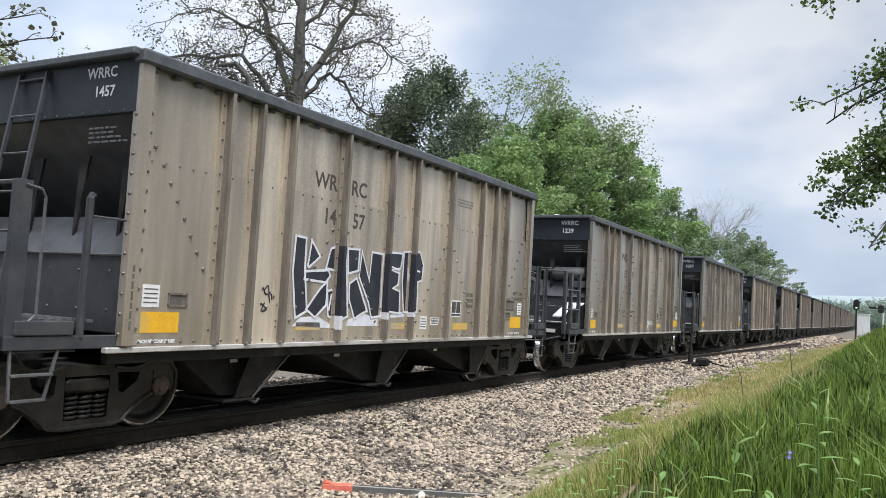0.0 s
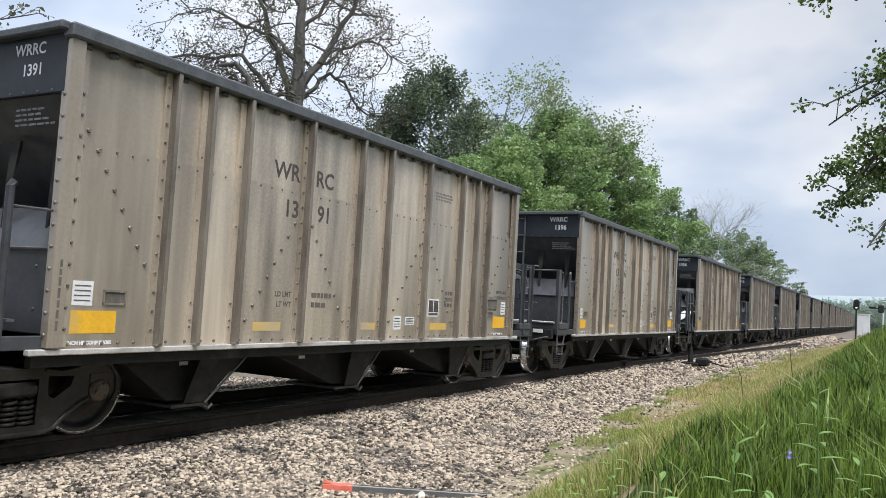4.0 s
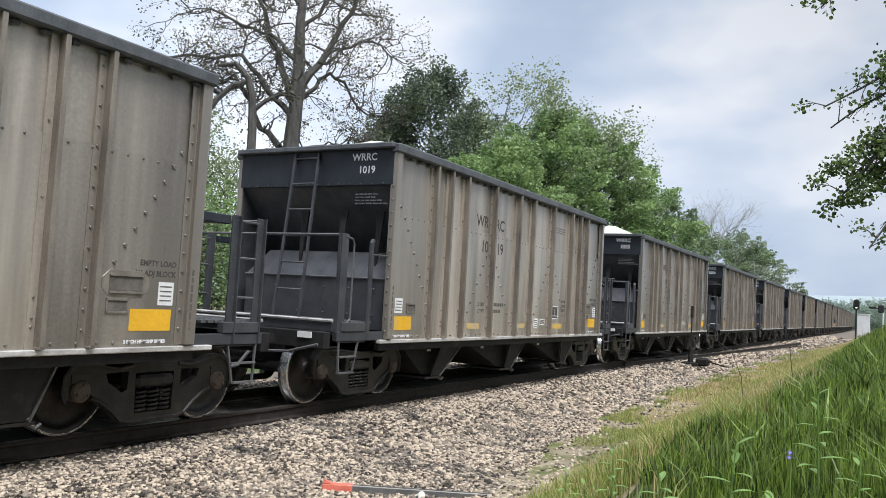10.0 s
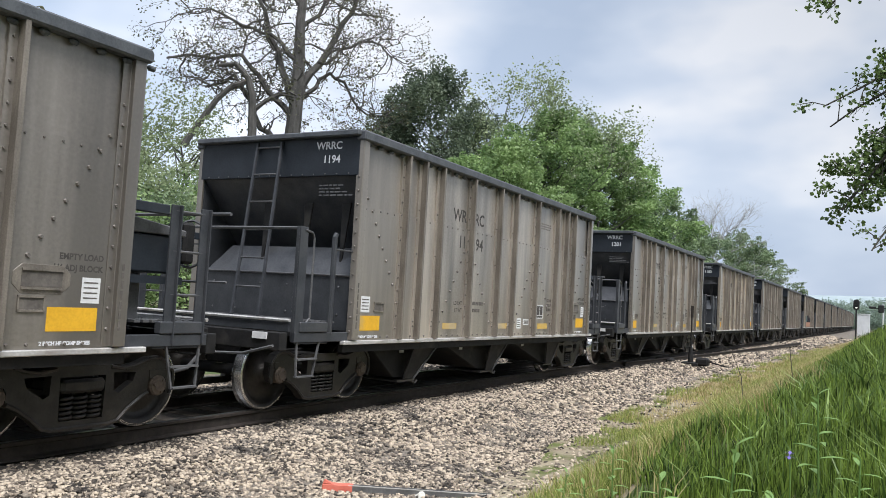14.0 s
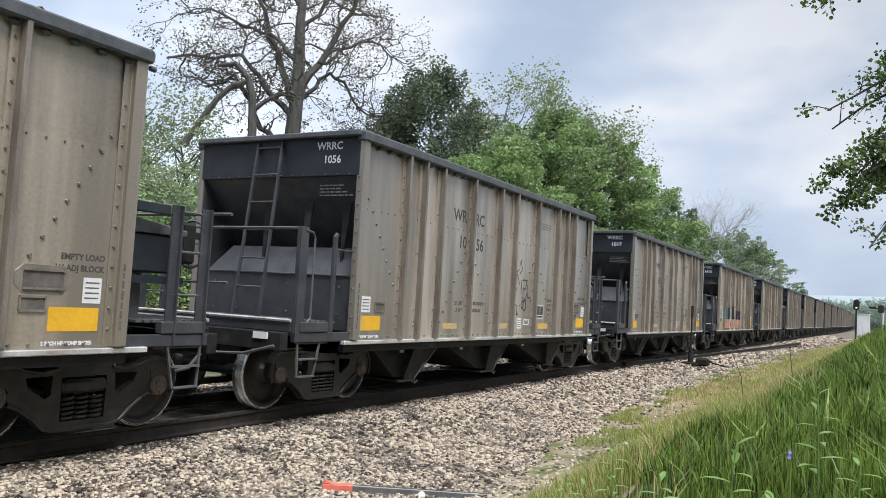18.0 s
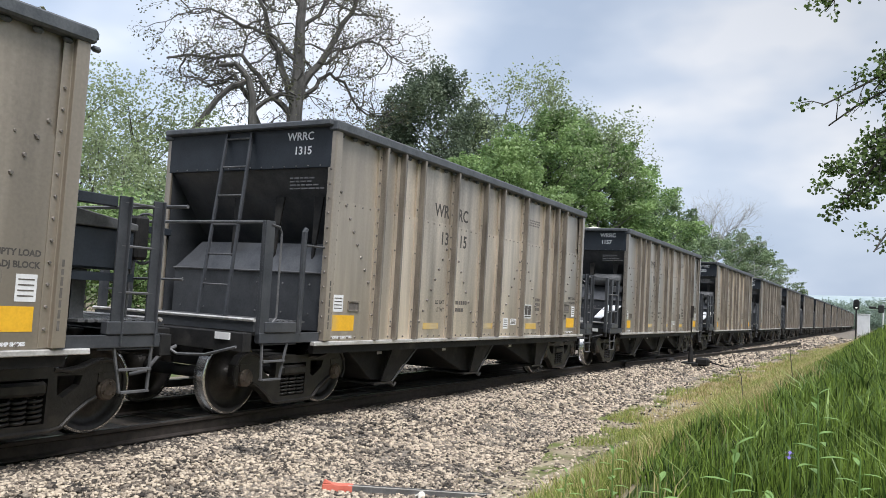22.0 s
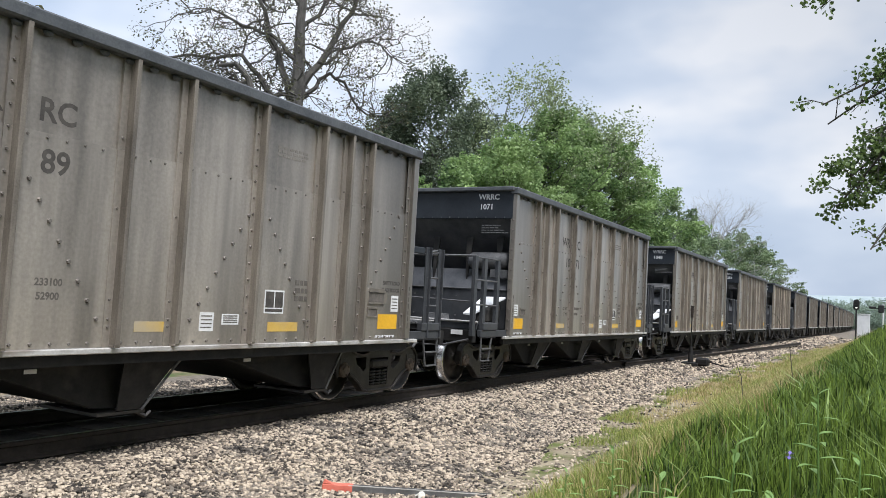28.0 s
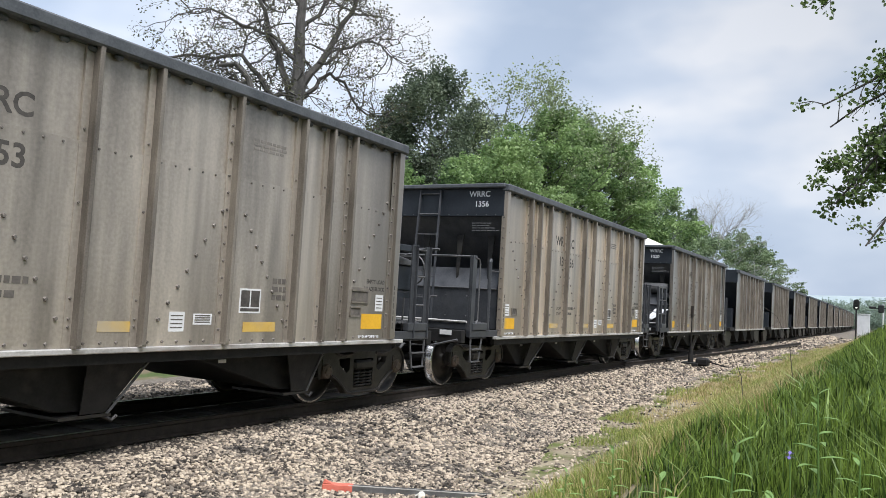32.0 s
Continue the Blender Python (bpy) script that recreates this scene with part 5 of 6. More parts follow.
def build_track():
    track = tagged(new("railway_track"), "rusty steel rails on dark wooden sleepers in ballast", "railway track", kind="structure")
    xs = [-60, 0, 50, 100] + [100 + 20 * i for i in range(1, 26)]
    for s in (-1, 1):
        g = Geo()
        n = len(RAIL_PROFILE)
        verts = []
        for x in xs:
            y0 = track_pose(x).translation.y
            verts += [(x, y0 + s * 0.7535 + a, -0.172 + b) for a, b in RAIL_PROFILE]
        g.raw(verts, [(i * n + k, i * n + (k + 1) % n, (i + 1) * n + (k + 1) % n, (i + 1) * n + k) for i in range(len(xs) - 1) for k in range(n)])
        part("rail", g, "rail", track)
        g = Geo()
        for a, b in zip(xs, xs[1:]):
            ya, yb = track_pose(a).translation.y + s * 0.7535, track_pose(b).translation.y + s * 0.7535
            g.raw([(a, ya - 0.026, 0.0015), (b, yb - 0.026, 0.0015), (b, yb + 0.026, 0.0015), (a, ya + 0.026, 0.0015)], [(0, 1, 2, 3)])
        part("running_surface", g, "railhead", track, "worn bright top of the rail")
    n = len(RAIL_PROFILE)
    away = [(24.0, -0.86), (35.0, -1.50), (45.0, -1.90), (62.0, -2.45)]
    g = Geo().raw([(x, y + a, -0.205 + b) for x, y in away for a, b in RAIL_PROFILE], [(i * n + k, i * n + (k + 1) % n, (i + 1) * n + (k + 1) % n, (i + 1) * n + k) for i in range(len(away) - 1) for k in range(n)])
    part("diverging_rail", g, "rail", track, "rusty rail of a turnout leading off")
    me = finish("sleeper", Geo().box(-0.115, 0.115, -1.3, 1.3, -0.36, -0.185), "tie", bevel=0.012)
    rnd = random.Random(5)
    for i in range(100):
        ob = new("sleeper", me)
        ob.parent = track
        ob.location = (-8 + i * 0.53 + rnd.uniform(-0.02, 0.02), rnd.uniform(-0.04, 0.04), rnd.uniform(-0.012, 0.0))


def rough_cube():
    v = np.array([(x, y, z) for x in (-1, 1) for y in (-1, 1) for z in (-1, 1)]) * 0.72
    f = np.array([[0, 1, 3, 2], [4, 6, 7, 5], [0, 4, 5, 1], [2, 3, 7, 6], [0, 2, 6, 4], [1, 5, 7, 3]])
    return v, np.concatenate([f[:, [0, 1, 2]], f[:, [0, 2, 3]]])


def scatter_stones(name, pts, sizes, seed, mat="stone", label="", squash=0.7):
    """Crushed stones: a block each, every corner pushed about."""
    v0, f0 = rough_cube()
    rs = np.random.RandomState(seed)
    n, k = len(pts), len(v0)
    jit = 1 + rs.uniform(-0.42, 0.42, (n, k, 3))
    axes = rs.uniform(0.65, 1.35, (n, 1, 3))
    axes[:, :, 2] *= squash
    ang = rs.uniform(0, 2 * np.pi, n)
    til = rs.uniform(-0.7, 0.7, n)
    v = v0[None] * jit * axes
    c, s = np.cos(til)[:, None], np.sin(til)[:, None]
    y, z = v[:, :, 1] * c - v[:, :, 2] * s, v[:, :, 1] * s + v[:, :, 2] * c
    c, s = np.cos(ang)[:, None], np.sin(ang)[:, None]
    x, y = v[:, :, 0] * c - y * s, v[:, :, 0] * s + y * c
    v = np.stack([x, y, z], 2) * sizes[:, None, None] + pts[:, None, :]
    f = f0[None] + (np.arange(n) * k)[:, None, None]
    ob = new(name, quick(name, v.reshape(-1, 3), f.reshape(-1, 3), mat))
    return tagged(ob, label, "stones", kind="stuff")


def build_ballast():
    rs = np.random.RandomState(3)
    zones = [(-12, 3.4, -4.6, -0.82, 130, 0.03), (3.4, 8, -4.9, -0.82, 1450, 0.017), (8, 14, -4.7, -0.82, 820, 0.020), (14, 26, -4.4, -0.82, 300, 0.027), (26, 60, -3.9, -0.82, 100, 0.04), (60, 110, -4.2, -0.82, 22, 0.075), (3, 14, 1.15, 5.0, 380, 0.024), (14, 32, 1.15, 4.6, 130, 0.032)]
    sets = ([], [])
    for x0, x1, y0, y1, per, r in zones:
        n = int((x1 - x0) * (y1 - y0) * per)
        for x, y in zip(rs.uniform(x0, x1, n), rs.uniform(y0, y1, n)):
            mott = noise.noise((x * 0.6, y * 0.6, 2.0))
            if y < edge(x) - 0.55 + min(0.65, max(0.0, (x - 7) * 0.045)) + 0.6 * mott and rs.rand() > 0.16:
                continue
            s = r * rs.uniform(0.5, 1.5)
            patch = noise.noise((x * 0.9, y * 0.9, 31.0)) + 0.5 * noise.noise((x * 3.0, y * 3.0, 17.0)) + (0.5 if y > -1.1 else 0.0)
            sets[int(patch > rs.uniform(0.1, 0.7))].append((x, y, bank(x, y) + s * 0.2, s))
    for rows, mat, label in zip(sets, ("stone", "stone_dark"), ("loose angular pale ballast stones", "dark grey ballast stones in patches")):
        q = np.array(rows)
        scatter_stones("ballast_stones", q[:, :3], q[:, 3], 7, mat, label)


def blades(name, pts, heights, widths, mat, seed, lean=0.35, label="", category="grass"):
    """Bent tapering blades, two segments and a tip each."""
    rs = np.random.RandomState(seed)
    n = len(pts)
    a = rs.uniform(0, 2 * np.pi, n)
    side = np.stack([np.cos(a), np.sin(a), np.zeros(n)], 1)
    b = rs.uniform(0, 2 * np.pi, n)
    fall = np.stack([np.cos(b), np.sin(b), np.zeros(n)], 1) * (rs.uniform(0.05, 1.0, n) ** 1.5 * lean)[:, None] * heights[:, None]
    up = np.array([0, 0, 1.0])
    rows = []
    for k, w in ((0, 1.0), (0.5, 0.8)):
        c = pts + up * (heights * k)[:, None] + fall * k * k
        rows += [c - side * (widths * w / 2)[:, None], c + side * (widths * w / 2)[:, None]]
    rows.append(pts + up * (heights * (1 - 0.12 * lean))[:, None] + fall)
    v = np.stack(rows, 1)
    f = np.array([[0, 1, 3], [0, 3, 2], [2, 3, 4]])[None] + (np.arange(n) * 5)[:, None, None]
    ob = new(name, quick(name, v.reshape(-1, 3), f.reshape(-1, 3), mat))
    return tagged(ob, label, category, kind="stuff")


def build_grass():
    rs = np.random.RandomState(11)
    sets = (
        ("meadow_grass", "blade", [(-9, 1.7, -15, -5.0, 260, 0.24, 0.02), (1.7, 14, -15, -9.5, 260, 0.26, 0.02), (1.7, 5, -9.4, -5.0, 3400, 0.24, 0.0085), (5, 10, -9.6, -5.0, 2700, 0.26, 0.0105), (10, 20, -10, -5.8, 1000, 0.36, 0.014), (20, 45, -10.5, -5.6, 190, 0.52, 0.026), (45, 130, -12, -5.6, 28, 0.6, 0.06)], "tall green meadow grass on the bank"),
        ("broad_grass", "blade_broad", [(1.7, 5, -9.4, -5.0, 200, 0.34, 0.015), (5, 10, -9.6, -5.0, 240, 0.36, 0.018), (10, 18, -10, -5.8, 90, 0.42, 0.024)], "broad arching grass leaves among the meadow grass"),
        ("dry_grass", "blade_dry", [(2, 9, -8.6, -4.2, 330, 0.24, 0.008), (9, 14, -8.6, -4.2, 420, 0.26, 0.010), (14, 18, -6.4, -3.4, 330, 0.22, 0.012), (18, 36, -6.4, -3.2, 430, 0.24, 0.013), (36, 80, -6.4, -3.0, 90, 0.28, 0.022)], "straw-coloured dry grass along the edge of the gravel"),
        ("low_grass", "blade_low", [(3, 10, -7.6, -3.6, 1700, 0.20, 0.008), (10, 18, -7.2, -3.4, 1100, 0.15, 0.008), (18, 60, -7.0, -2.9, 220, 0.16, 0.018)], "short worn grass in patches on the sandy edge"))
    for name, mat, zones, label in sets:
        P, H, Wd = [], [], []
        for x0, x1, y0, y1, per, h, w in zones:
            n = int((x1 - x0) * (y1 - y0) * per)
            for x, y in zip(rs.uniform(x0, x1, n), rs.uniform(y0, y1, n)):
                e = noise.noise((x * 0.55, y * 0.55, 9.0))
                d = tall(x) - y + 0.45 * e
                if mat.startswith("blade") and mat[5:] in ("", "_broad"):
                    clump = noise.noise((x * 1.9, y * 1.9, 3.0))
                    if d < 0 or rs.rand() > 0.25 + 0.4 * d + clump * 1.1:
                        continue
                    k = min(1.0, 0.40 + 0.32 * d) * (1 + 0.75 * clump)
                elif mat == "blade_dry":
                    band = noise.noise((x * 0.5, y * 0.9, 6.0))
                    if x < 12:
                        if abs(d + 0.2) > 0.75 + 0.5 * band or (d > 0.2 and rs.rand() > 0.25):
                            continue
                    elif y > -3.5 + 0.5 * band or y < -6.3 or rs.rand() > 0.75 + band:
                        continue
                    k = 0.6 + 0.4 * max(0.0, min(1.0, 1.0 + d))
                else:
                    if d > 0.5 or (x < 10 and d < -0.8 + 0.6 * e) or y > edge(x) + 0.1 or noise.noise((x * 0.8, y * 0.8, 12.0)) < 0.15 - 0.15 * min(2.0, edge(x) - y):
                        continue
                    k = 1.0
                P.append((x, y, bank(x, y) - 0.02))
                H.append(h * k * rs.uniform(0.5, 1.25))
                Wd.append(w * rs.uniform(0.55, 1.3))
        blades(name, np.array(P), np.array(H), np.array(Wd), mat, 13, {"blade": 0.45, "blade_broad": 1.1}.get(mat, 0.8), label)


def weed(name, az, dist, height, leaves, size, seed, label):
    """An upright stem with lance-shaped leaves in pairs."""
    rnd = random.Random(seed)
    w = tagged(new(name), label, "weed", "weeds in the grass")
    w.location = toward(az, dist)
    lean = Vector((rnd.uniform(-0.12, 0.12), rnd.uniform(-0.12, 0.12), 1.0))
    part("stem", Geo().tube([lean * (height * k) for k in (-0.05, 0.4, 1.0)], 0.006, 5, 0.003), "weed", w)
    for i in range(leaves):
        z = 0.3 + 0.7 * i / (leaves - 1)
        a = i * 2.4 + rnd.uniform(-0.4, 0.4)
        out = Vector((math.cos(a), math.sin(a), 0.35 if z < 0.85 else 0.9)).normalized()
        sd = Vector((-math.sin(a), math.cos(a), 0))
        s = size * (1.15 - 0.5 * z) * rnd.uniform(0.8, 1.2)
        base = lean * (height * z)
        rows = [(0.0, 0.02), (0.25, 0.10), (0.5, 0.135), (0.75, 0.09)]
        verts, faces = [], []
        for f, h in rows:
            p = base + out * (s * f) - Vector((0, 0, 0.3 * s * f * f))
            verts += [p - sd * (h * s) + Vector((0, 0, 0.03 * s)), p, p + sd * (h * s) + Vector((0, 0, 0.03 * s))]
        verts.append(base + out * s - Vector((0, 0, 0.3 * s)))
        for r in range(3):
            faces += [(3 * r, 3 * r + 1, 3 * r + 4, 3 * r + 3), (3 * r + 1, 3 * r + 2, 3 * r + 5, 3 * r + 4)]
        faces += [(9, 10, 12), (10, 11, 12)]
        g = Geo().raw(verts, faces)
        part("leaf", g, "weed", w)
    return w


def build_weeds():
    for k, (az, d, h, n, s) in enumerate(((9.2, 3.3, 0.62, 9, 0.16), (13.2, 3.7, 0.42, 8, 0.15), (3.6, 4.0, 0.62, 9, 0.15), (16.5, 4.6, 0.45, 8, 0.13), (6.4, 3.1, 0.42, 8, 0.14), (1.4, 3.4, 0.45, 8, 0.13), (18.0, 4.1, 0.36, 7, 0.12), (14.6, 3.4, 0.36, 7, 0.14), (20.0, 5.0, 0.34, 7, 0.11))):
        weed("broadleaf_weed", az, d, h * 0.82, n + 2, s * 0.95, 70 + k, "pale green weed with lance-shaped leaves")
    f = tagged(new("wild_flower"), "small violet flower on a thin stem in the grass", "flower")
    f.location = toward(5.3, 3.8)
    f.scale = (0.5, 0.5, 0.62)
    part("stem", Geo().tube([(0, 0, 0), (0.01, 0, 0.3), (0, 0.01, 0.50)], 0.005, 5), "weed", f)
    for i in range(6):
        a = i * 1.047
        o, sd = Vector((math.cos(a), math.sin(a), 0.5 * (-1) ** i)), Vector((-math.sin(a), math.cos(a), 0))
        c = Vector((0, 0.01, 0.50))
        part("petal", Geo().raw([c, c + o * 0.03 - sd * 0.016, c + o * 0.05, c + o * 0.03 + sd * 0.016], [(0, 1, 2), (0, 2, 3)]), "flower", f)
    for k, (az, d, h, b) in enumerate(((5.2, 9.5, 0.95, 0.4), (8.2, 9.0, 0.7, 0.3))):
        s = tagged(new("dead_stalk"), "thin dry brown stalk leaning over the grass", "stalk", "dead stalks")
        s.location = toward(az, d)
        part("stem", Geo().tube([(0, 0, -0.05), (0.03, b * 0.15, h * 0.5), (0.05, b * 0.5, h * 0.85), (0.05, b, h)], 0.005, 5, 0.002), "twig", s)
        for i in range(5):
            p = Vector((0.04, b * (0.1 + 0.17 * i), h * (0.35 + 0.13 * i)))
            part("twig", Geo().tube([p, p + Vector((0.03, 0.05 * (-1) ** i, 0.06))], 0.004, 4, 0.002), "twig", s)


# ---- trees ----
def leaf_quads(centres, sizes, rs, droop=0.0):
    n = len(centres)
    d = rs.normal(size=(n, 3))
    d /= np.linalg.norm(d, axis=1)[:, None]
    d[:, 2] = d[:, 2] * 0.7 - droop
    o = np.cross(d, rs.normal(size=(n, 3)))
    o /= np.linalg.norm(o, axis=1)[:, None] + 1e-9
    s = sizes[:, None]
    v = np.stack([centres - d * s * 0.5, centres + o * s * 0.33, centres + d * s * 0.5, centres - o * s * 0.33], 1)
    f = np.arange(n * 4).reshape(n, 4)
    return v.reshape(-1, 3), f


def grow(rnd, g, start, way, length, radius, depth, tips, spread=0.6, lift=0.15, keep=0.72, kids=(2, 3), sides=6, wobble=0.16):
    """One limb and, from it, its children. Tips gather where leaves may sit."""
    n = 4 if depth > 1 else 3
    pts, d, p = [Vector(start)], Vector(way).normalized(), Vector(start)
    for i in range(n):
        d = (d + Vector((rnd.gauss(0, wobble), rnd.gauss(0, wobble), rnd.gauss(0, wobble) + lift * 0.3))).normalized()
        p = p + d * (length / n)
        pts.append(p.copy())
    g.tube(pts, radius, max(3, sides), radius * 0.62, caps=False)
    if depth == 0:
        tips.append((pts[-1], d))
        tips.append((pts[1], d))
        return
    for k in range(rnd.randint(*kids)):
        a = rnd.uniform(0, 6.283)
        o = d.orthogonal().normalized()
        o = (Matrix.Rotation(a, 3, d) @ o)
        w = (d + o * rnd.uniform(0.5, 1.3) * spread + Vector((0, 0, lift))).normalized()
        at = pts[-1] if k == 0 else pts[rnd.randint(max(1, n - 2), n)]
        grow(rnd, g, at, w, length * keep * rnd.uniform(0.75, 1.15), radius * (0.62 if k == 0 else 0.48), depth - 1, tips, spread, lift, keep, kids, max(3, sides - 1), wobble)


def tree(name, at, height, trunk, depth, leaves, leaf, size, clump, seed, label, spread=0.6, lift=0.15, bole=0.3, bark="bark", lean=(0, 0), kids=(2, 3), droop=0.0, limbs=5, keep=0.72):
    rnd = random.Random(seed)
    rs = np.random.RandomState(seed)
    t = tagged(new(name), label, "tree")
    t.location = at
    g, tips = Geo(), []
    h0 = height * bole
    top = Vector((lean[0], lean[1], height * 0.62))
    pts = [Vector((0, 0, -0.3)), Vector((rnd.gauss(0, 0.1), rnd.gauss(0, 0.1), h0 * 0.5)), Vector((lean[0] * 0.4, lean[1] * 0.4, h0)), Vector((lean[0] * 0.7, lean[1] * 0.7, height * 0.45)), top]
    g.tube(pts, trunk, 9, trunk * 0.4)
    for k in range(limbs):
        f = (k + 0.5) / limbs
        z = h0 + (height * 0.62 - h0) * f
        a = k * 2.4 + rnd.uniform(-0.5, 0.5)
        base = pts[2].lerp(top, max(0.0, (z - h0) / (height * 0.62 - h0)))
        w = Vector((math.cos(a), math.sin(a), 0.35 + 0.7 * f))
        grow(rnd, g, base, w, height * (0.26 - 0.08 * f), trunk * (0.42 - 0.15 * f), depth, tips, spread, lift, keep, kids)
    grow(rnd, g, top, (lean[0] * 0.1, lean[1] * 0.1, 1), height * 0.17, trunk * 0.38, depth, tips, spread, lift, keep, kids)
    ob = part("trunk", g, bark, t)
    if leaves:
        per = max(1, int(leaves / len(tips)))
        c = np.repeat(np.array([p[:] for p, d in tips]), per, axis=0)
        c = c + np.clip(rs.normal(size=c.shape), -1.3, 1.3) * clump * np.array([1, 1, 0.8])
        v, f = leaf_quads(c, size * rs.uniform(0.55, 1.3, len(c)), rs, droop)
        ob = new("crown", quick("crown", v, f, leaf))
        ob.parent = t
    return t


def toward(px_dir, dist):
    """A place on the ground: an azimuth in degrees left of the line of the track, and metres from the camera."""
    a = radians(px_dir)
    x, y = dist * math.cos(a), EYE[1] + dist * math.sin(a)
    return (x, y, bank(x, y))


def crowned(name, at, top, base, radius, cone, clumps, per, leaf, size, seed, label, puff=0.5, trunk=0.22, rise=0.2, flat=0.45):
    """A leafy tree: boughs run out to tufts that fill an uneven crown."""
    rnd, rs = random.Random(seed), np.random.RandomState(seed)
    t = tagged(new(name), label, "tree")
    t.location = at
    top, base = top - at[2], base - at[2]
    wood = Geo().tube([(0, 0, -0.3), (rnd.gauss(0, 0.1), rnd.gauss(0, 0.1), base), (rnd.gauss(0, 0.3), rnd.gauss(0, 0.3), (base + top) / 2), (rnd.gauss(0, 0.2), rnd.gauss(0, 0.2), top - 0.25 * (top - base))], trunk, 8, 0.03)
    centres = []
    for k in range(clumps):
        f = rnd.random() ** (1.25 if cone else 0.9)
        a = rnd.uniform(0, 6.283)
        width = (1 - f) ** 0.75 * 1.02 + 0.04 if cone else math.sqrt(max(0.03, 1 - (2 * f - 0.85) ** 2 / 1.35))
        lump = 1 + 0.32 * noise.noise((math.cos(a) * 1.4 + seed, math.sin(a) * 1.4, f * 4.0)) + 0.2 * noise.noise((math.cos(a) * 4 + seed, math.sin(a) * 4, f * 9.0))
        r = radius * width * lump * (rnd.uniform(0.08, 1.0) ** 0.6)
        c = Vector((r * math.cos(a), r * math.sin(a), base + (top - base) * f * (1 + 0.05 * (lump - 1)) - puff * 0.4))
        centres.append(c)
        if k % 3 == 0:
            z = max(base * 0.5, c.z - 0.5 * r - 0.6)
            wood.tube([(0, 0, z), (c.x * 0.5, c.y * 0.5, z + (c.z - z) * 0.4), c], 0.05, 4, 0.012, caps=False)
    part("trunk", wood, "bark", t)
    # each tuft is a spray of leaves along a shoot that points outward, flat on broadleaf boughs and upright on the evergreen
    mid = np.array([(0.0, 0.0, base + 0.35 * (top - base))])
    q = np.array([q[:] for q in centres])
    out = q - mid
    out[:, 2] *= 0.35
    out /= np.linalg.norm(out, axis=1)[:, None] + 1e-6
    out[:, 2] += rise
    out += rs.normal(size=out.shape) * 0.25
    out /= np.linalg.norm(out, axis=1)[:, None]
    span = rs.uniform(0.7, 1.5, clumps) * puff * 1.7
    k = np.clip(rs.beta(1.3, 1.6, (clumps, per)) * 1.5 - 0.45, -0.45, 1.1)
    girth = (0.85 - 0.62 * np.clip(k, 0, 1)) * puff * rs.uniform(0.75, 1.2, clumps)[:, None]
    c = q[:, None, :] + out[:, None, :] * (span[:, None] * k)[:, :, None] + np.clip(rs.normal(size=(clumps, per, 3)), -1.5, 1.5) * girth[:, :, None] * np.array([1, 1, flat])
    c = c.reshape(-1, 3)
    v, f = leaf_quads(c, size * rs.uniform(0.55, 1.3, len(c)), rs)
    ob = new("crown", quick("crown", v, f, leaf))
    ob.parent = t
    return t


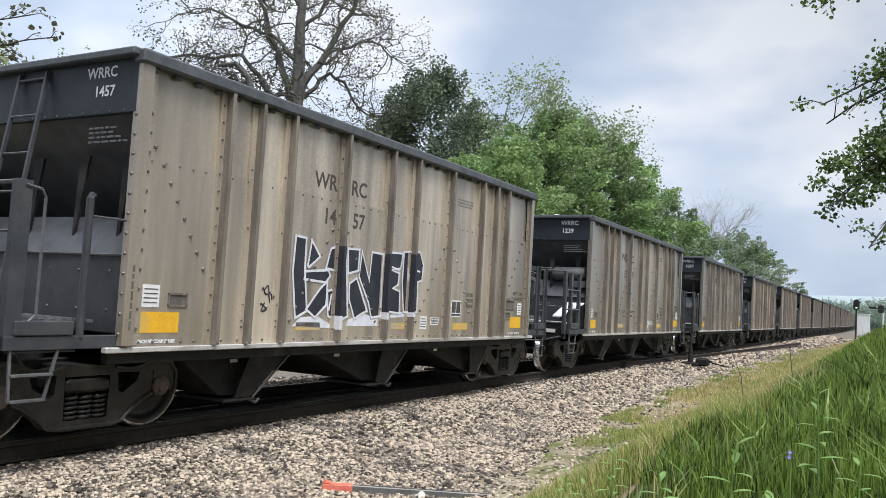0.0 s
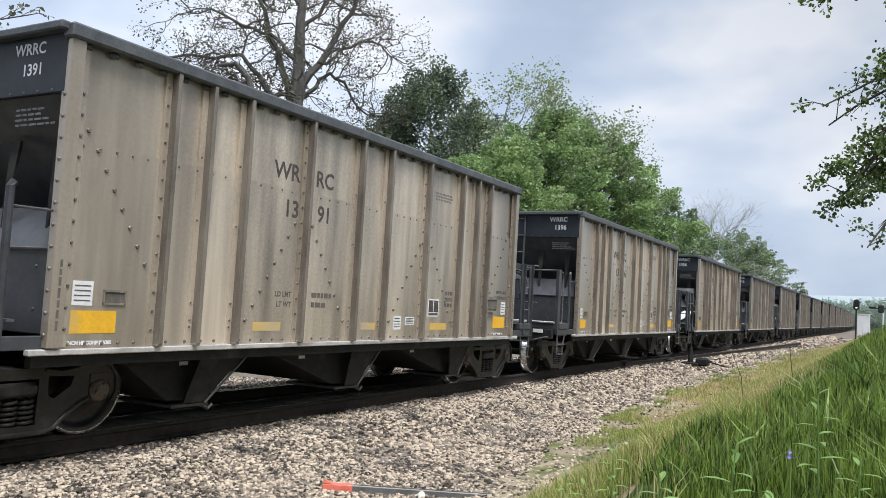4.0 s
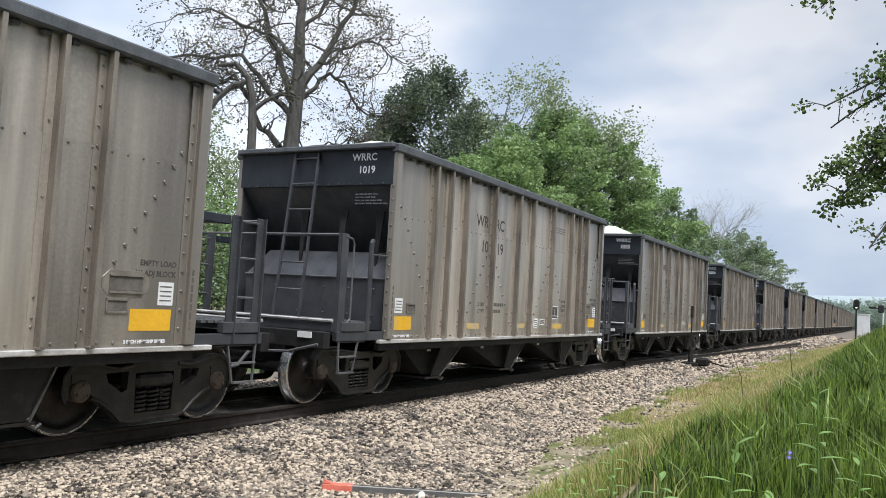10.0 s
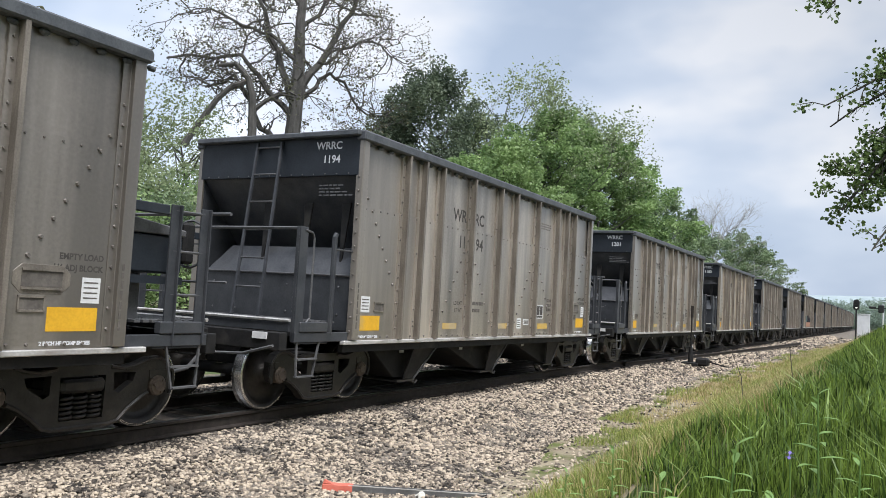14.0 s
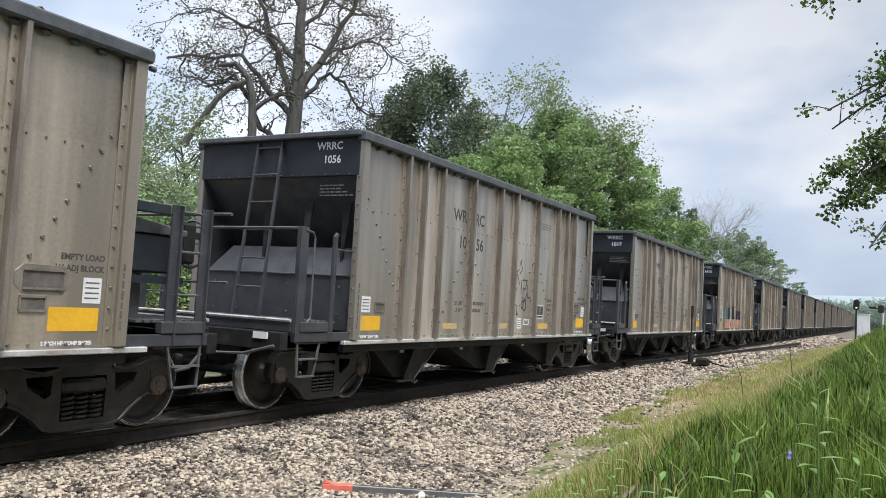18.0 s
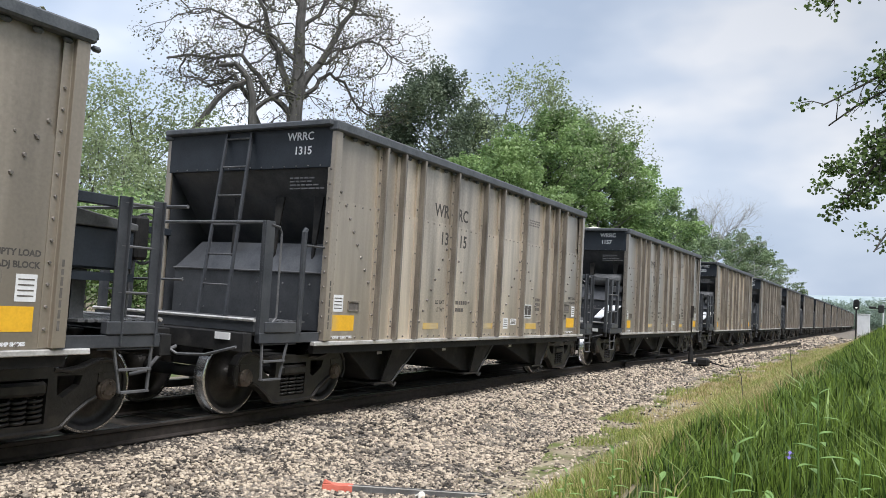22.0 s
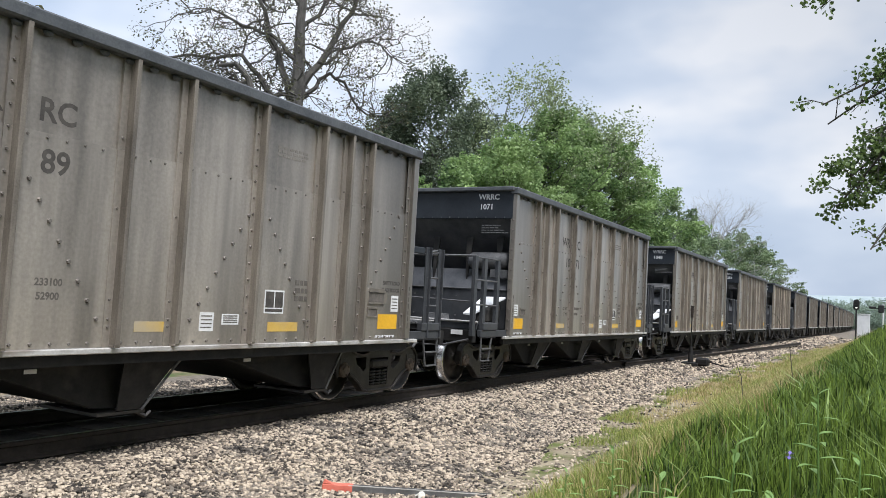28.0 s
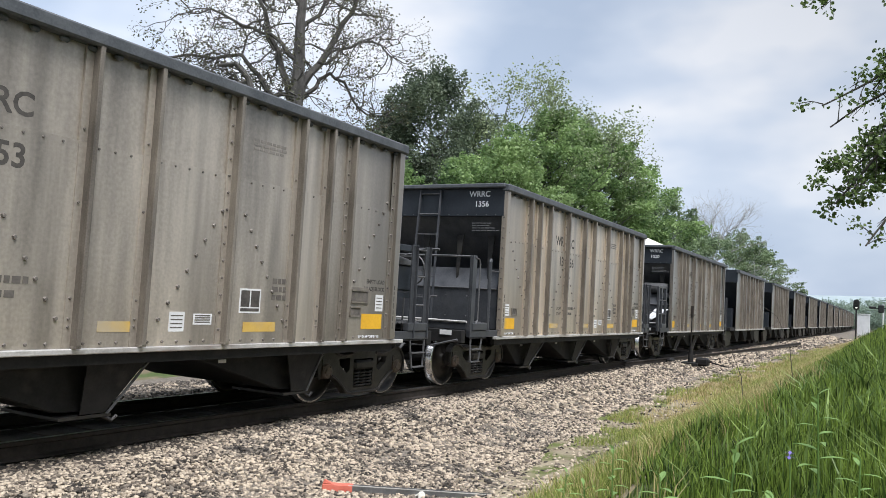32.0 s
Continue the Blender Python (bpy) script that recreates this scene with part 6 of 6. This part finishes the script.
def old_oak():
    """The big half-bare tree: a tall stem, crooked main limbs, a haze of twigs and buds."""
    rnd, rs = random.Random(77), np.random.RandomState(77)
    t = tagged(new("bare_oak"), "big old tree with bare twisted limbs and a few buds", "tree")
    t.location = toward(40.3, 34)
    az = radians(40.3)
    right, deep = Vector((math.sin(az), -math.cos(az), 0)), Vector((math.cos(az), math.sin(az), 0))
    z0 = t.location.z
    P = lambda r, z, d=0.0: right * (r * (0.8 if r > 0 else 1.0)) + deep * d + Vector((0, 0, z - z0))
    wood, tips = Geo(), []
    wood.tube([P(-0.1, z0 - 0.3), P(-0.05, 4), P(-0.1, 7.2), P(0, 9.2), P(0.02, 11), P(-0.05, 13), P(0.1, 15), P(0.0, 17.5)], 0.46, 10, 0.10)
    limbs = (((0.0, 9.2), (0.25, 10.3), (1.1, 11.3), (2.0, 12.8), (2.8, 13.9), (3.4, 15.6), 0.22), ((-0.1, 8.8), (-0.3, 9.6), (-0.65, 10.8), (-1.3, 12.4), (-1.5, 13.4), (-2.2, 14.8), 0.20),
             ((-0.1, 8.7), (-0.9, 9.5), (-1.6, 10.4), (-2.4, 11.2), (-3.4, 10.9), (-5.2, 10.7), 0.15), ((-0.1, 7.3), (-0.6, 7.6), (-1.5, 8.3), (-1.9, 9.6), (-2.6, 10.6), (-3.8, 10.0), 0.17),
             ((0.0, 7.0), (0.6, 7.5), (1.5, 7.7), (2.6, 7.5), (3.4, 7.9), (4.2, 8.3), 0.13), ((0.1, 9.6), (0.9, 10.2), (1.7, 10.9), (2.5, 10.6), (3.3, 9.6), (4.3, 9.3), 0.11),
             ((0.05, 11.2), (-0.8, 11.9), (-1.6, 12.2), (-2.6, 12.4), (-3.6, 12.9), (-4.6, 12.6), 0.10), ((0.0, 12.6), (0.9, 13.4), (1.5, 14.4), (2.2, 15.3), (2.6, 16.3), (3.0, 17.2), 0.10),
             ((1.1, 11.3), (1.9, 11.6), (2.7, 12.0), (3.5, 12.3), (4.2, 12.2), (4.9, 11.6), 0.09), ((0.0, 13.6), (-0.8, 14.5), (-1.4, 15.4), (-2.3, 16.2), (-3.0, 16.6), (-3.6, 17.2), 0.10))
    for k, (*path, r) in enumerate(limbs):
        lean = rnd.uniform(-1.6, 1.6)
        pts = [P(x + rnd.gauss(0, 0.06), z, lean * i / 5) for i, (x, z) in enumerate(path)]
        bent = [pts[0]]
        for a, b in zip(pts, pts[1:]):
            bent += [a.lerp(b, 0.5) + Vector((rnd.gauss(0, 0.11), rnd.gauss(0, 0.11), rnd.gauss(0, 0.11))), b]
        wood.tube(bent, r * 0.95, 7, r * 0.3)
        for i in range(1, 6):
            for n in range(4 if i > 2 else 2):
                at = pts[i - 1].lerp(pts[i], rnd.random())
                d = (pts[i] - pts[i - 1]).normalized() * 0.6 + Vector((rnd.gauss(0, 0.6), rnd.gauss(0, 0.6), rnd.gauss(0.15, 0.5)))
                grow(rnd, wood, at, d, rnd.uniform(0.8, 1.3), r * 0.2 + 0.012, 3, tips, 0.9, 0.02, 0.72, (2, 3), 4, 0.3)
    for z in (13.5, 14.5, 15.5, 16.5, 17.4):
        for n in range(3):
            grow(rnd, wood, P(0, z), Vector((rnd.gauss(0, 1), rnd.gauss(0, 1), 0.5)), rnd.uniform(0.9, 1.4), 0.04, 3, tips, 0.9, 0.02, 0.72, (2, 3), 4, 0.3)
    part("trunk", wood, "bark", t)
    c = np.repeat(np.array([p[:] for p, d in tips]), 2, axis=0)
    c = c + rs.normal(size=c.shape) * 0.16
    v, f = leaf_quads(c, 0.11 * rs.uniform(0.6, 1.4, len(c)), rs)
    ob = new("crown", quick("crown", v, f, "leaf_bud"))
    ob.parent = t


def broken_tree():
    """A snapped grey stem with two crooked limbs, in front of the big tree's left side."""
    rnd = random.Random(91)
    t = tagged(new("broken_tree"), "snapped grey tree with crooked bare limbs", "tree")
    az, far = 43.4, 33.0
    t.location = toward(az, far)
    right = Vector((math.sin(radians(az)), -math.cos(radians(az)), 0))
    P = lambda r, z: right * r + Vector((rnd.gauss(0, 0.05), rnd.gauss(0, 0.05), z - t.location.z))
    wood, tips = Geo(), []
    wood.tube([P(0.2, t.location.z - 0.3), P(0.15, 5.0), P(0.05, 8.0), P(0.0, 9.3), P(-0.2, 10.0), P(-0.7, 10.5), P(-1.3, 10.35)], 0.22, 8, 0.08)
    wood.tube([P(0.05, 8.6), P(0.6, 9.2), P(1.1, 9.5), P(1.7, 9.45)], 0.12, 6, 0.05)
    wood.tube([P(-2.4, 7.0), P(-1.9, 7.9), P(-1.4, 9.0), P(-0.8, 9.6), P(-0.1, 9.9)], 0.14, 6, 0.10)
    for k in range(16):
        grow(rnd, wood, P(rnd.uniform(-1.4, 1.4), rnd.uniform(9.0, 10.4)), (rnd.gauss(0, 1), rnd.gauss(0, 1), 0.4), rnd.uniform(0.6, 1.1), 0.03, 2, tips, 0.9, 0.02, 0.72, (2, 3), 4, 0.3)
    part("trunk", wood, "bark", t)


def build_trees():
    broken_tree()
    old_oak()
    crowned("evergreen_tree", toward(30.6, 56), 17.4, 4.0, 4.3, False, 210, 250, "leaf_dark", 0.22, 22, "dense dark green tree behind the train", 0.62, rise=1.4, flat=0.8)
    crowned("evergreen_tree", toward(33.2, 57), 14.0, 4.0, 3.2, False, 120, 240, "leaf_dark", 0.22, 25, "lower dark green tree behind the train", 0.55, rise=1.2, flat=0.8)
    for az, d, h, seed in ((24.8, 63, 18.8, 26), (22.6, 60, 18.4, 23), (20.6, 62, 17.4, 24), (26.6, 66, 17.0, 27)):
        tree("young_leaved_tree", toward(az, d), h, 0.24, 4, 7200, "leaf_sparse", 0.23, 0.34, seed, "tall thin tree with sparse fresh leaves", 0.75, 0.12, 0.3, limbs=9)
    for az, d, h, r, seed in ((44.6, 38, 7.6, 2.4, 28), (47.6, 34, 9.0, 2.6, 29), (50.6, 35, 9.8, 2.8, 30), (54.2, 34, 9.4, 2.8, 42), (58.5, 33, 9.4, 3.0, 43)):
        crowned("young_leaved_tree", toward(az, d), h, 1.5, r, False, 76, 115, "leaf_sparse", 0.13, seed, "slender young tree with thin light green leaves", 0.55, 0.10)
    rows = ((28.0, 48, 9.6, 3.4, 110, "leaf_mid", 31), (24.9, 50, 11.6, 3.6, 140, "leaf_light", 34), (21.8, 56, 14.6, 4.6, 190, "leaf_mid", 32), (18.5, 62, 14.9, 4.6, 180, "leaf_mid", 33), (15.8, 66, 13.2, 4.3, 150, "leaf_mid", 35), (13.8, 76, 11.8, 4.2, 130, "leaf_deep", 36), (12.0, 92, 10.6, 4.4, 120, "leaf_deep", 37), (8.9, 132, 14.2, 6.0, 120, "leaf_deep", 38), (7.5, 142, 12.4, 5.4, 100, "leaf_deep", 39), (33.8, 44, 9.0, 3.4, 90, "leaf_mid", 40))
    for az, d, h, r, n, mat, seed in rows:
        crowned("broadleaf_tree", toward(az, d), h, 1.5, r, False, n, 210, mat, 0.17 + d * 0.0011, seed, "leafy green broadleaf tree beside the line", 0.44 + d * 0.002)
    tree("bare_tree", toward(10.5, 125), 20.0, 0.22, 4, 0, "leaf_bud", 0.2, 0.4, 41, "leafless tree far down the line, greyed by painted haze", 0.8, 0.08, 0.2, limbs=16, bark="twig_haze", kids=(3, 4))
    for k, (az, d, h) in enumerate(((56.5, 24, 5.6), (53.0, 26, 6.6), (60.0, 28, 6.6), (47.0, 30, 5.6), (49.5, 23, 5.0), (63.0, 22, 5.6), (44.5, 27, 5.0), (50.8, 34, 7.6), (42.6, 33, 5.4), (37.0, 30, 5.0), (58.0, 20, 4.2))):
        tree("sapling", toward(az, d), h, 0.06, 3, 4200, ("leaf_mid", "leaf_sparse", "leaf_light")[k % 3], 0.11, 0.34, 51 + k, "slender sapling with young leaves in scrub", 0.42, 0.5, 0.12, bark="twig", limbs=8)
    for k, (az, d, h) in enumerate(((64.0, 19, 3.4), (60.5, 21, 3.8), (57.0, 20, 3.4), (54.0, 22, 4.2), (51.0, 21, 4.2), (48.0, 23, 4.8), (45.0, 24, 4.2), (42.0, 25, 4.0), (39.0, 27, 4.4), (36.5, 29, 4.6), (67.0, 18, 3.4), (34.0, 32, 4.8), (31.0, 36, 5.0))):
        tree("shrub", toward(az, d), h, 0.05, 2, 6500, ("leaf_mid", "leaf_light", "leaf_deep")[k % 3], 0.12, 0.36, 151 + k, "bushy green shrub in the undergrowth", 0.8, 0.2, 0.08, bark="twig", limbs=10)
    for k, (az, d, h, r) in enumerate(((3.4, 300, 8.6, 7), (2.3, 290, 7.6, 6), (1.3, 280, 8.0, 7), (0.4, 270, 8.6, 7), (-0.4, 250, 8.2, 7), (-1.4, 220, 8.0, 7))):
        crowned("broadleaf_tree", toward(az, d), h, 0.0, r, False, 70, 90, "leaf_haze", 0.42, 81 + k, "rounded green tree near the end of the line, haze painted into its colour", 1.0)


def build_trees_behind():
    """An added belt of unseen trees behind the camera: it shades and closes that side."""
    for k, (x, y, h, r) in enumerate(((-9, -19, 12, 4.5), (-2, -21, 13, 5.0), (5, -22, 12, 4.5), (-16, -17, 12, 4.5))):
        crowned("broadleaf_tree", (x, y, bank(x, y)), bank(x, y) + h, 1.0, r, False, 60, 90, "leaf_mid", 0.42, 201 + k, "unseen leafy tree added behind the camera for shade", 0.9)


def bough(parent, name, root, tip, sag, twigs, leaves, size, seed, mat="leaf_near", bare=0.0):
    """A limb that sways as one piece: wood, with its leaves on it. Built about its root."""
    rnd = random.Random(seed)
    rs = np.random.RandomState(seed)
    root, tip = Vector(root), Vector(tip)
    g, spots = Geo(), []
    L = tip - root
    main = [L * k + Vector((0, 0, sag * 4 * k * (1 - k))) + Vector((rnd.gauss(0, 0.03), rnd.gauss(0, 0.03), rnd.gauss(0, 0.03))) * (1 if 0 < k < 1 else 0) for k in [i / 7 for i in range(8)]]
    g.tube(main, 0.028, 6, 0.008)
    for i in range(twigs):
        k = 0.35 + 0.65 * (i + rnd.random()) / twigs
        j = min(6, int(k * 7))
        p = main[j].lerp(main[j + 1], k * 7 - j)
        d = (L.normalized() * rnd.uniform(0.2, 1.0) + Vector((rnd.gauss(0, 0.6), rnd.gauss(0, 0.6), rnd.gauss(0.1, 0.6)))).normalized()
        n = rnd.uniform(0.15, 0.36)
        q = [p, p + d * n * 0.5 + Vector((0, 0, 0.03)), p + d * n]
        g.tube(q, 0.008, 4, 0.003)
        if rnd.random() > bare:
            spots += [q[2], q[2], q[2]]
        for m in range(2):
            e = (d + Vector((rnd.gauss(0, 0.5), rnd.gauss(0, 0.5), rnd.gauss(0, 0.5)))).normalized()
            g.tube([q[1], q[1] + e * n * 0.45], 0.004, 3, 0.002)
            if rnd.random() > bare:
                spots.append(q[1] + e * n * 0.45)
    ob = part(name, g, "twig", parent)
    ob.location = root
    if leaves and spots:
        c = np.array([spots[i % len(spots)][:] for i in range(leaves)]) + rs.normal(size=(leaves, 3)) * np.array([0.055, 0.055, 0.04])
        v, f = lobed_leaves(c, size * rs.uniform(0.6, 1.25, leaves), rs)
        lv = new("leaves", quick("leaves", v, f, mat))
        lv.parent = ob
    return ob


def lobed_leaves(centres, sizes, rs):
    """Hanging leaves with three points, folded a little along the middle."""
    n = len(centres)
    d = rs.normal(size=(n, 3)) * np.array([1, 1, 0.5]) - np.array([0, 0, 0.55])
    d /= np.linalg.norm(d, axis=1)[:, None]
    o = np.cross(d, rs.normal(size=(n, 3)))
    o /= np.linalg.norm(o, axis=1)[:, None]
    u = np.cross(d, o)
    s = sizes[:, None]
    shape = ((0, 0, 0), (0.36, 0.44, 0.1), (0.72, 0.33, 0.05), (1.0, 0, -0.06), (0.72, -0.33, 0.05), (0.36, -0.44, 0.1))
    v = np.stack([centres + s * (a * d + b * o + c * u) for a, b, c in shape], 1).reshape(-1, 3)
    f = np.array([[0, 3, 2], [0, 2, 1], [0, 4, 3], [0, 5, 4]])[None] + (np.arange(n) * 6)[:, None, None]
    return v, f.reshape(-1, 3)


SWAY = []


def point(az, el, dist):
    a = radians(az)
    return Vector((dist * math.cos(a), EYE[1] + dist * math.sin(a), EYE[2] + dist * el))


def build_near_trees():
    t = tagged(new("sycamore_tree"), "nearby tree whose leafy boughs hang into view", "tree")
    at = Vector(toward(-7.5, 9.4))
    t.location = at
    part("trunk", Geo().tube([(0, 0, -0.2), (0.05, 0, 1.5), (0.0, 0.05, 3.0), (0.05, 0.0, 5.0), (0.0, 0.1, 6.5)], 0.19, 12, 0.09), "bark", t)
    specs = ((3.4, (-0.6, 0.155), (4.2, 0.130), 0.10, 26, 330, 0.10, 0.15), (3.3, (-0.5, 0.135), (2.4, 0.150), 0.08, 26, 330, 0.10, 0.1), (3.0, (-1.0, 0.15), (3.3, 0.165), 0.05, 22, 260, 0.10, 0.1),
             (3.7, (-0.8, 0.225), (5.4, 0.245), -0.05, 9, 46, 0.10, 0.2), (3.7, (-0.8, 0.215), (4.9, 0.222), -0.08, 7, 26, 0.10, 0.3), (3.9, (-0.7, 0.235), (1.9, 0.262), 0.05, 22, 240, 0.10, 0.0), (3.6, (-0.9, 0.19), (1.4, 0.205), 0.0, 18, 180, 0.10, 0.1),
             (4.6, (-0.6, 0.30), (0.9, 0.335), 0.05, 9, 46, 0.11, 0.0), (5.4, (-0.6, 0.40), (5.6, 0.362), 0.2, 16, 110, 0.11, 0.0), (2.6, (-0.8, 0.105), (1.9, 0.083), 0.03, 12, 60, 0.09, 0.3), (4.9, (-0.6, 0.36), (2.4, 0.375), 0.1, 14, 90, 0.11, 0.0))
    for k, (z, (a0, e0), (a1, e1), sag, tw, lv, size, bare) in enumerate(specs):
        root = Vector((0.03, 0.02, z))
        tip = point(a1 * 0.82 - 0.45, e1, 9.0 + 0.15 * (k % 3)) - at
        SWAY.append((bough(t, "bough", root, tip, sag, tw, int(lv * 4.6), size * 0.44, 90 + k, bare=bare), k))
    t = tagged(new("budding_tree"), "slim tree beyond the track with small young leaves", "tree")
    at = Vector(toward(66.5, 15.0))
    t.location = at
    part("trunk", Geo().tube([(0, 0, -0.2), (0.1, 0, 2.0), (0.0, 0.1, 4.0), (0.05, 0.0, 6.5)], 0.12, 9, 0.05), "bark", t)
    for k, (z, a1, e1) in enumerate(((4.6, 56.0, 0.272), (5.0, 57.5, 0.292), (4.2, 58.5, 0.250))):
        SWAY.append((bough(t, "bough", (0.02, 0, z), point(a1, e1, 13.0) - at, 0.1, 12, 90, 0.09, 120 + k, "leaf_bud", 0.1), 20 + k))


def sway():
    """A light breeze: every bough rocks about its root."""
    for ob, k in SWAY:
        rest = ob.location.copy()
        rows = []
        for i in range(33):
            a = 1.1 * math.sin(i * 0.83 + k * 0.6) + 0.7 * math.sin(i * 2.1 + k * 1.7) + (1.0 if k < 20 else 0.3) * math.sin(0.2 * i + 1.2)
            b = 0.9 * math.sin(i * 0.61 + k * 0.9 + 1.0) + 0.5 * math.sin(i * 1.7 + k)
            rows.append((float(i), Matrix.Translation(rest) @ pose(0, 0, 0, 0.55 * a, 0, 0.5 * b)))
        walk(ob, rows)


# ---- things beside the line ----
def build_line_side():
    s = tagged(new("signal_mast"), "railway colour-light signal on a dark mast, lamp lit", "signal")
    s.location = toward(1.75, 85)
    z = EYE[2] + 85 * 0.0205 - s.location.z
    part("mast", Geo().tube([(0, 0, 0), (0, 0, z - 0.4)], 0.07, 8), "signal", s)
    oval = [(0.27 * math.cos(a), z + (0.24 if math.sin(a) > 0 else -0.24) + 0.27 * math.sin(a)) for a in [k * math.pi / 10 for k in range(20)]]
    part("backboard", Geo().prism(oval, -0.08, 0.08, "x"), "signal", s, bevel=0.02)
    for dz in (0.24, 0.0, -0.24):
        lens = part("lens", Geo().prism([(0.10 * math.cos(a), z + dz + 0.10 * math.sin(a)) for a in [k * math.pi / 6 for k in range(12)]], -0.10, -0.082, "x"), "lamp_lit" if dz < 0 else "signal", s, "lit white lens" if dz < 0 else "")
        part("hood", Geo().prism([(0.13 * math.cos(a), z + dz + 0.13 * math.sin(a)) for a in [k * math.pi / 6 for k in range(7)]], -0.3, -0.082, "x"), "signal", lens)
    part("base", Geo().box(-0.2, 0.2, -0.2, 0.2, -0.3, 0.1), "hut", s)
    h = tagged(new("relay_hut"), "small white metal equipment hut with a low roof", "hut")
    h.location = toward(1.32, 150)
    top = EYE[2] + 150 * 0.0108 - h.location.z
    part("wall", Geo().box(-1.5, 1.5, -0.9, 0.9, -0.2, top - 0.12), "hut", h)
    part("roof", Geo().box(-1.6, 1.6, -0.98, 0.98, top - 0.12, top), "hut", h, bevel=0.03)
    part("door", Geo().box(-1.53, -1.5, -0.5, 0.4, 0.0, top - 0.4), "hut", h)
    g = tagged(new("crossing_signal"), "dark side-on signal head on a bracket with white post", "signal")
    g.location = toward(0.25, 62)
    z = EYE[2] + 62 * 0.0175 - g.location.z
    part("post", Geo().tube([(0, 0, 0), (0, 0, z + 0.3)], 0.06, 8), "hut", g)
    part("arm", Geo().box(-0.05, 0.05, -0.2, 0.75, z - 0.03, z + 0.05), "signal", g)
    part("head", Geo().box(-0.25, 0.15, -0.05, 0.3, z - 0.28, z + 0.25), "signal", g, bevel=0.05)
    part("visor", Geo().box(-0.2, 0.1, 0.42, 0.85, z - 0.03, z + 0.13), "signal", g, bevel=0.03)
    w = tagged(new("switch_stand"), "low dark track switch stand with a thin upright rod", "switch stand")
    w.location = toward(11.72, 29.0)
    x, y, z0 = w.location
    part("base", Geo().box(-0.35, 0.35, -0.3, 0.25, -0.02, 0.10), "grime", w, bevel=0.02)
    part("pedestal", Geo().tube([(0, 0, 0.05), (0, 0, 0.62)], 0.10, 10, 0.055), "grime", w)
    part("rod", Geo().tube([(0, 0, 0.6), (0, 0, 1.72)], 0.02, 6), "grime", w)
    part("target", Geo().box(-0.008, 0.008, -0.05, 0.05, 1.62, 2.02), "rail", w, "narrow rusty-red target", bevel=0.004)
    part("gear_case", Geo().box(-0.22, 0.22, -0.62, -0.2, 0.0, 0.28), "grime", w, bevel=0.06)
    part("throw_lever", Geo().tube([(0, -0.4, 0.2), (-0.3, -0.9, 0.12), (-0.3, -1.25, 0.05)], 0.025, 6), "grime", w)
    part("connecting_rod", Geo().tube([(0, 0.2, 0.05), (-0.2, 1.4, 0.05)], 0.03, 6), "rail", w)
    q = tagged(new("junction_box"), "small dark box lying in the ballast", "box")
    q.location = toward(13.5, 29.2)
    part("body", Geo().box(-0.3, 0.3, -0.35, 0.35, -0.02, 0.16), "grime", q, bevel=0.06)
    r = tagged(new("steel_bar"), "loose grey steel channel with a torn orange-red end lying on gravel", "steel bar")
    r.location = (6.56, -2.88, bank(6.56, -2.88) + 0.03)
    r.rotation_euler = (0, radians(0.6), radians(-60.5))
    n = [(-0.045, -0.03), (0.045, -0.03), (0.045, 0.035), (0.036, 0.035), (0.036, -0.02), (-0.036, -0.02), (-0.036, 0.035), (-0.045, 0.035)]
    part("channel", Geo().prism(n, 0.25, 3.4, "x"), "dull_steel", r)
    part("worn_edge", Geo().box(0.26, 3.39, -0.047, -0.036, 0.0355, 0.043), "strip", r, "bright worn upper edge")
    part("bracket", Geo().box(0.0, 0.30, -0.05, 0.05, -0.03, 0.04).raw([(0.0, -0.05, 0.04), (0.12, -0.05, 0.04), (0.02, -0.045, 0.09), (0.0, 0.05, 0.04), (0.09, 0.05, 0.04), (0.01, 0.045, 0.07)], [(0, 1, 2), (3, 5, 4), (0, 2, 5, 3), (1, 4, 5, 2), (0, 3, 4, 1)]), "orange", r, "torn orange-red painted plate", bevel=0.006)
    c = tagged(new("gravel_chunk"), "pale broken chunk of stone beside the bar", "stone")
    c.location = (7.0, -3.75, bank(7.0, -3.75))
    part("body", Geo().raw([(-0.09, -0.05, 0), (0.08, -0.06, 0), (0.10, 0.05, 0), (-0.07, 0.06, 0), (-0.05, -0.02, 0.05), (0.06, -0.03, 0.06), (0.04, 0.04, 0.05)], [(0, 1, 5, 4), (1, 2, 6, 5), (2, 3, 4, 6), (3, 0, 4), (4, 5, 6), (0, 3, 2, 1)]), "load", c, bevel=0.008)


def build_distance():
    g = Geo()
    verts = []
    for i in range(61):
        a = radians(-40 + i * 2.2)
        h = 72 + 12 * noise.noise((i * 0.21, 0.5, 0)) + 6 * noise.noise((i * 0.9, 2.5, 0))
        for r, z in ((1700, -6), (1900, h * 0.8), (2200, h), (2600, -10)):
            verts.append((r * math.cos(a), r * math.sin(a), z))
    faces = [(i * 4 + k, (i + 1) * 4 + k, (i + 1) * 4 + k + 1, i * 4 + k + 1) for i in range(60) for k in range(3)]
    tagged(new("backdrop", quick("backdrop", verts, faces, "hill", True)), "low wooded hills, painted blue-green with haze", "hills", kind="structure")


ready_words()
build_ground()
build_track()
build_distance()
build_train()
build_far_train()
build_trees()
build_near_trees()
build_trees_behind()
build_line_side()
build_weeds()
build_grass()
build_ballast()
motions()
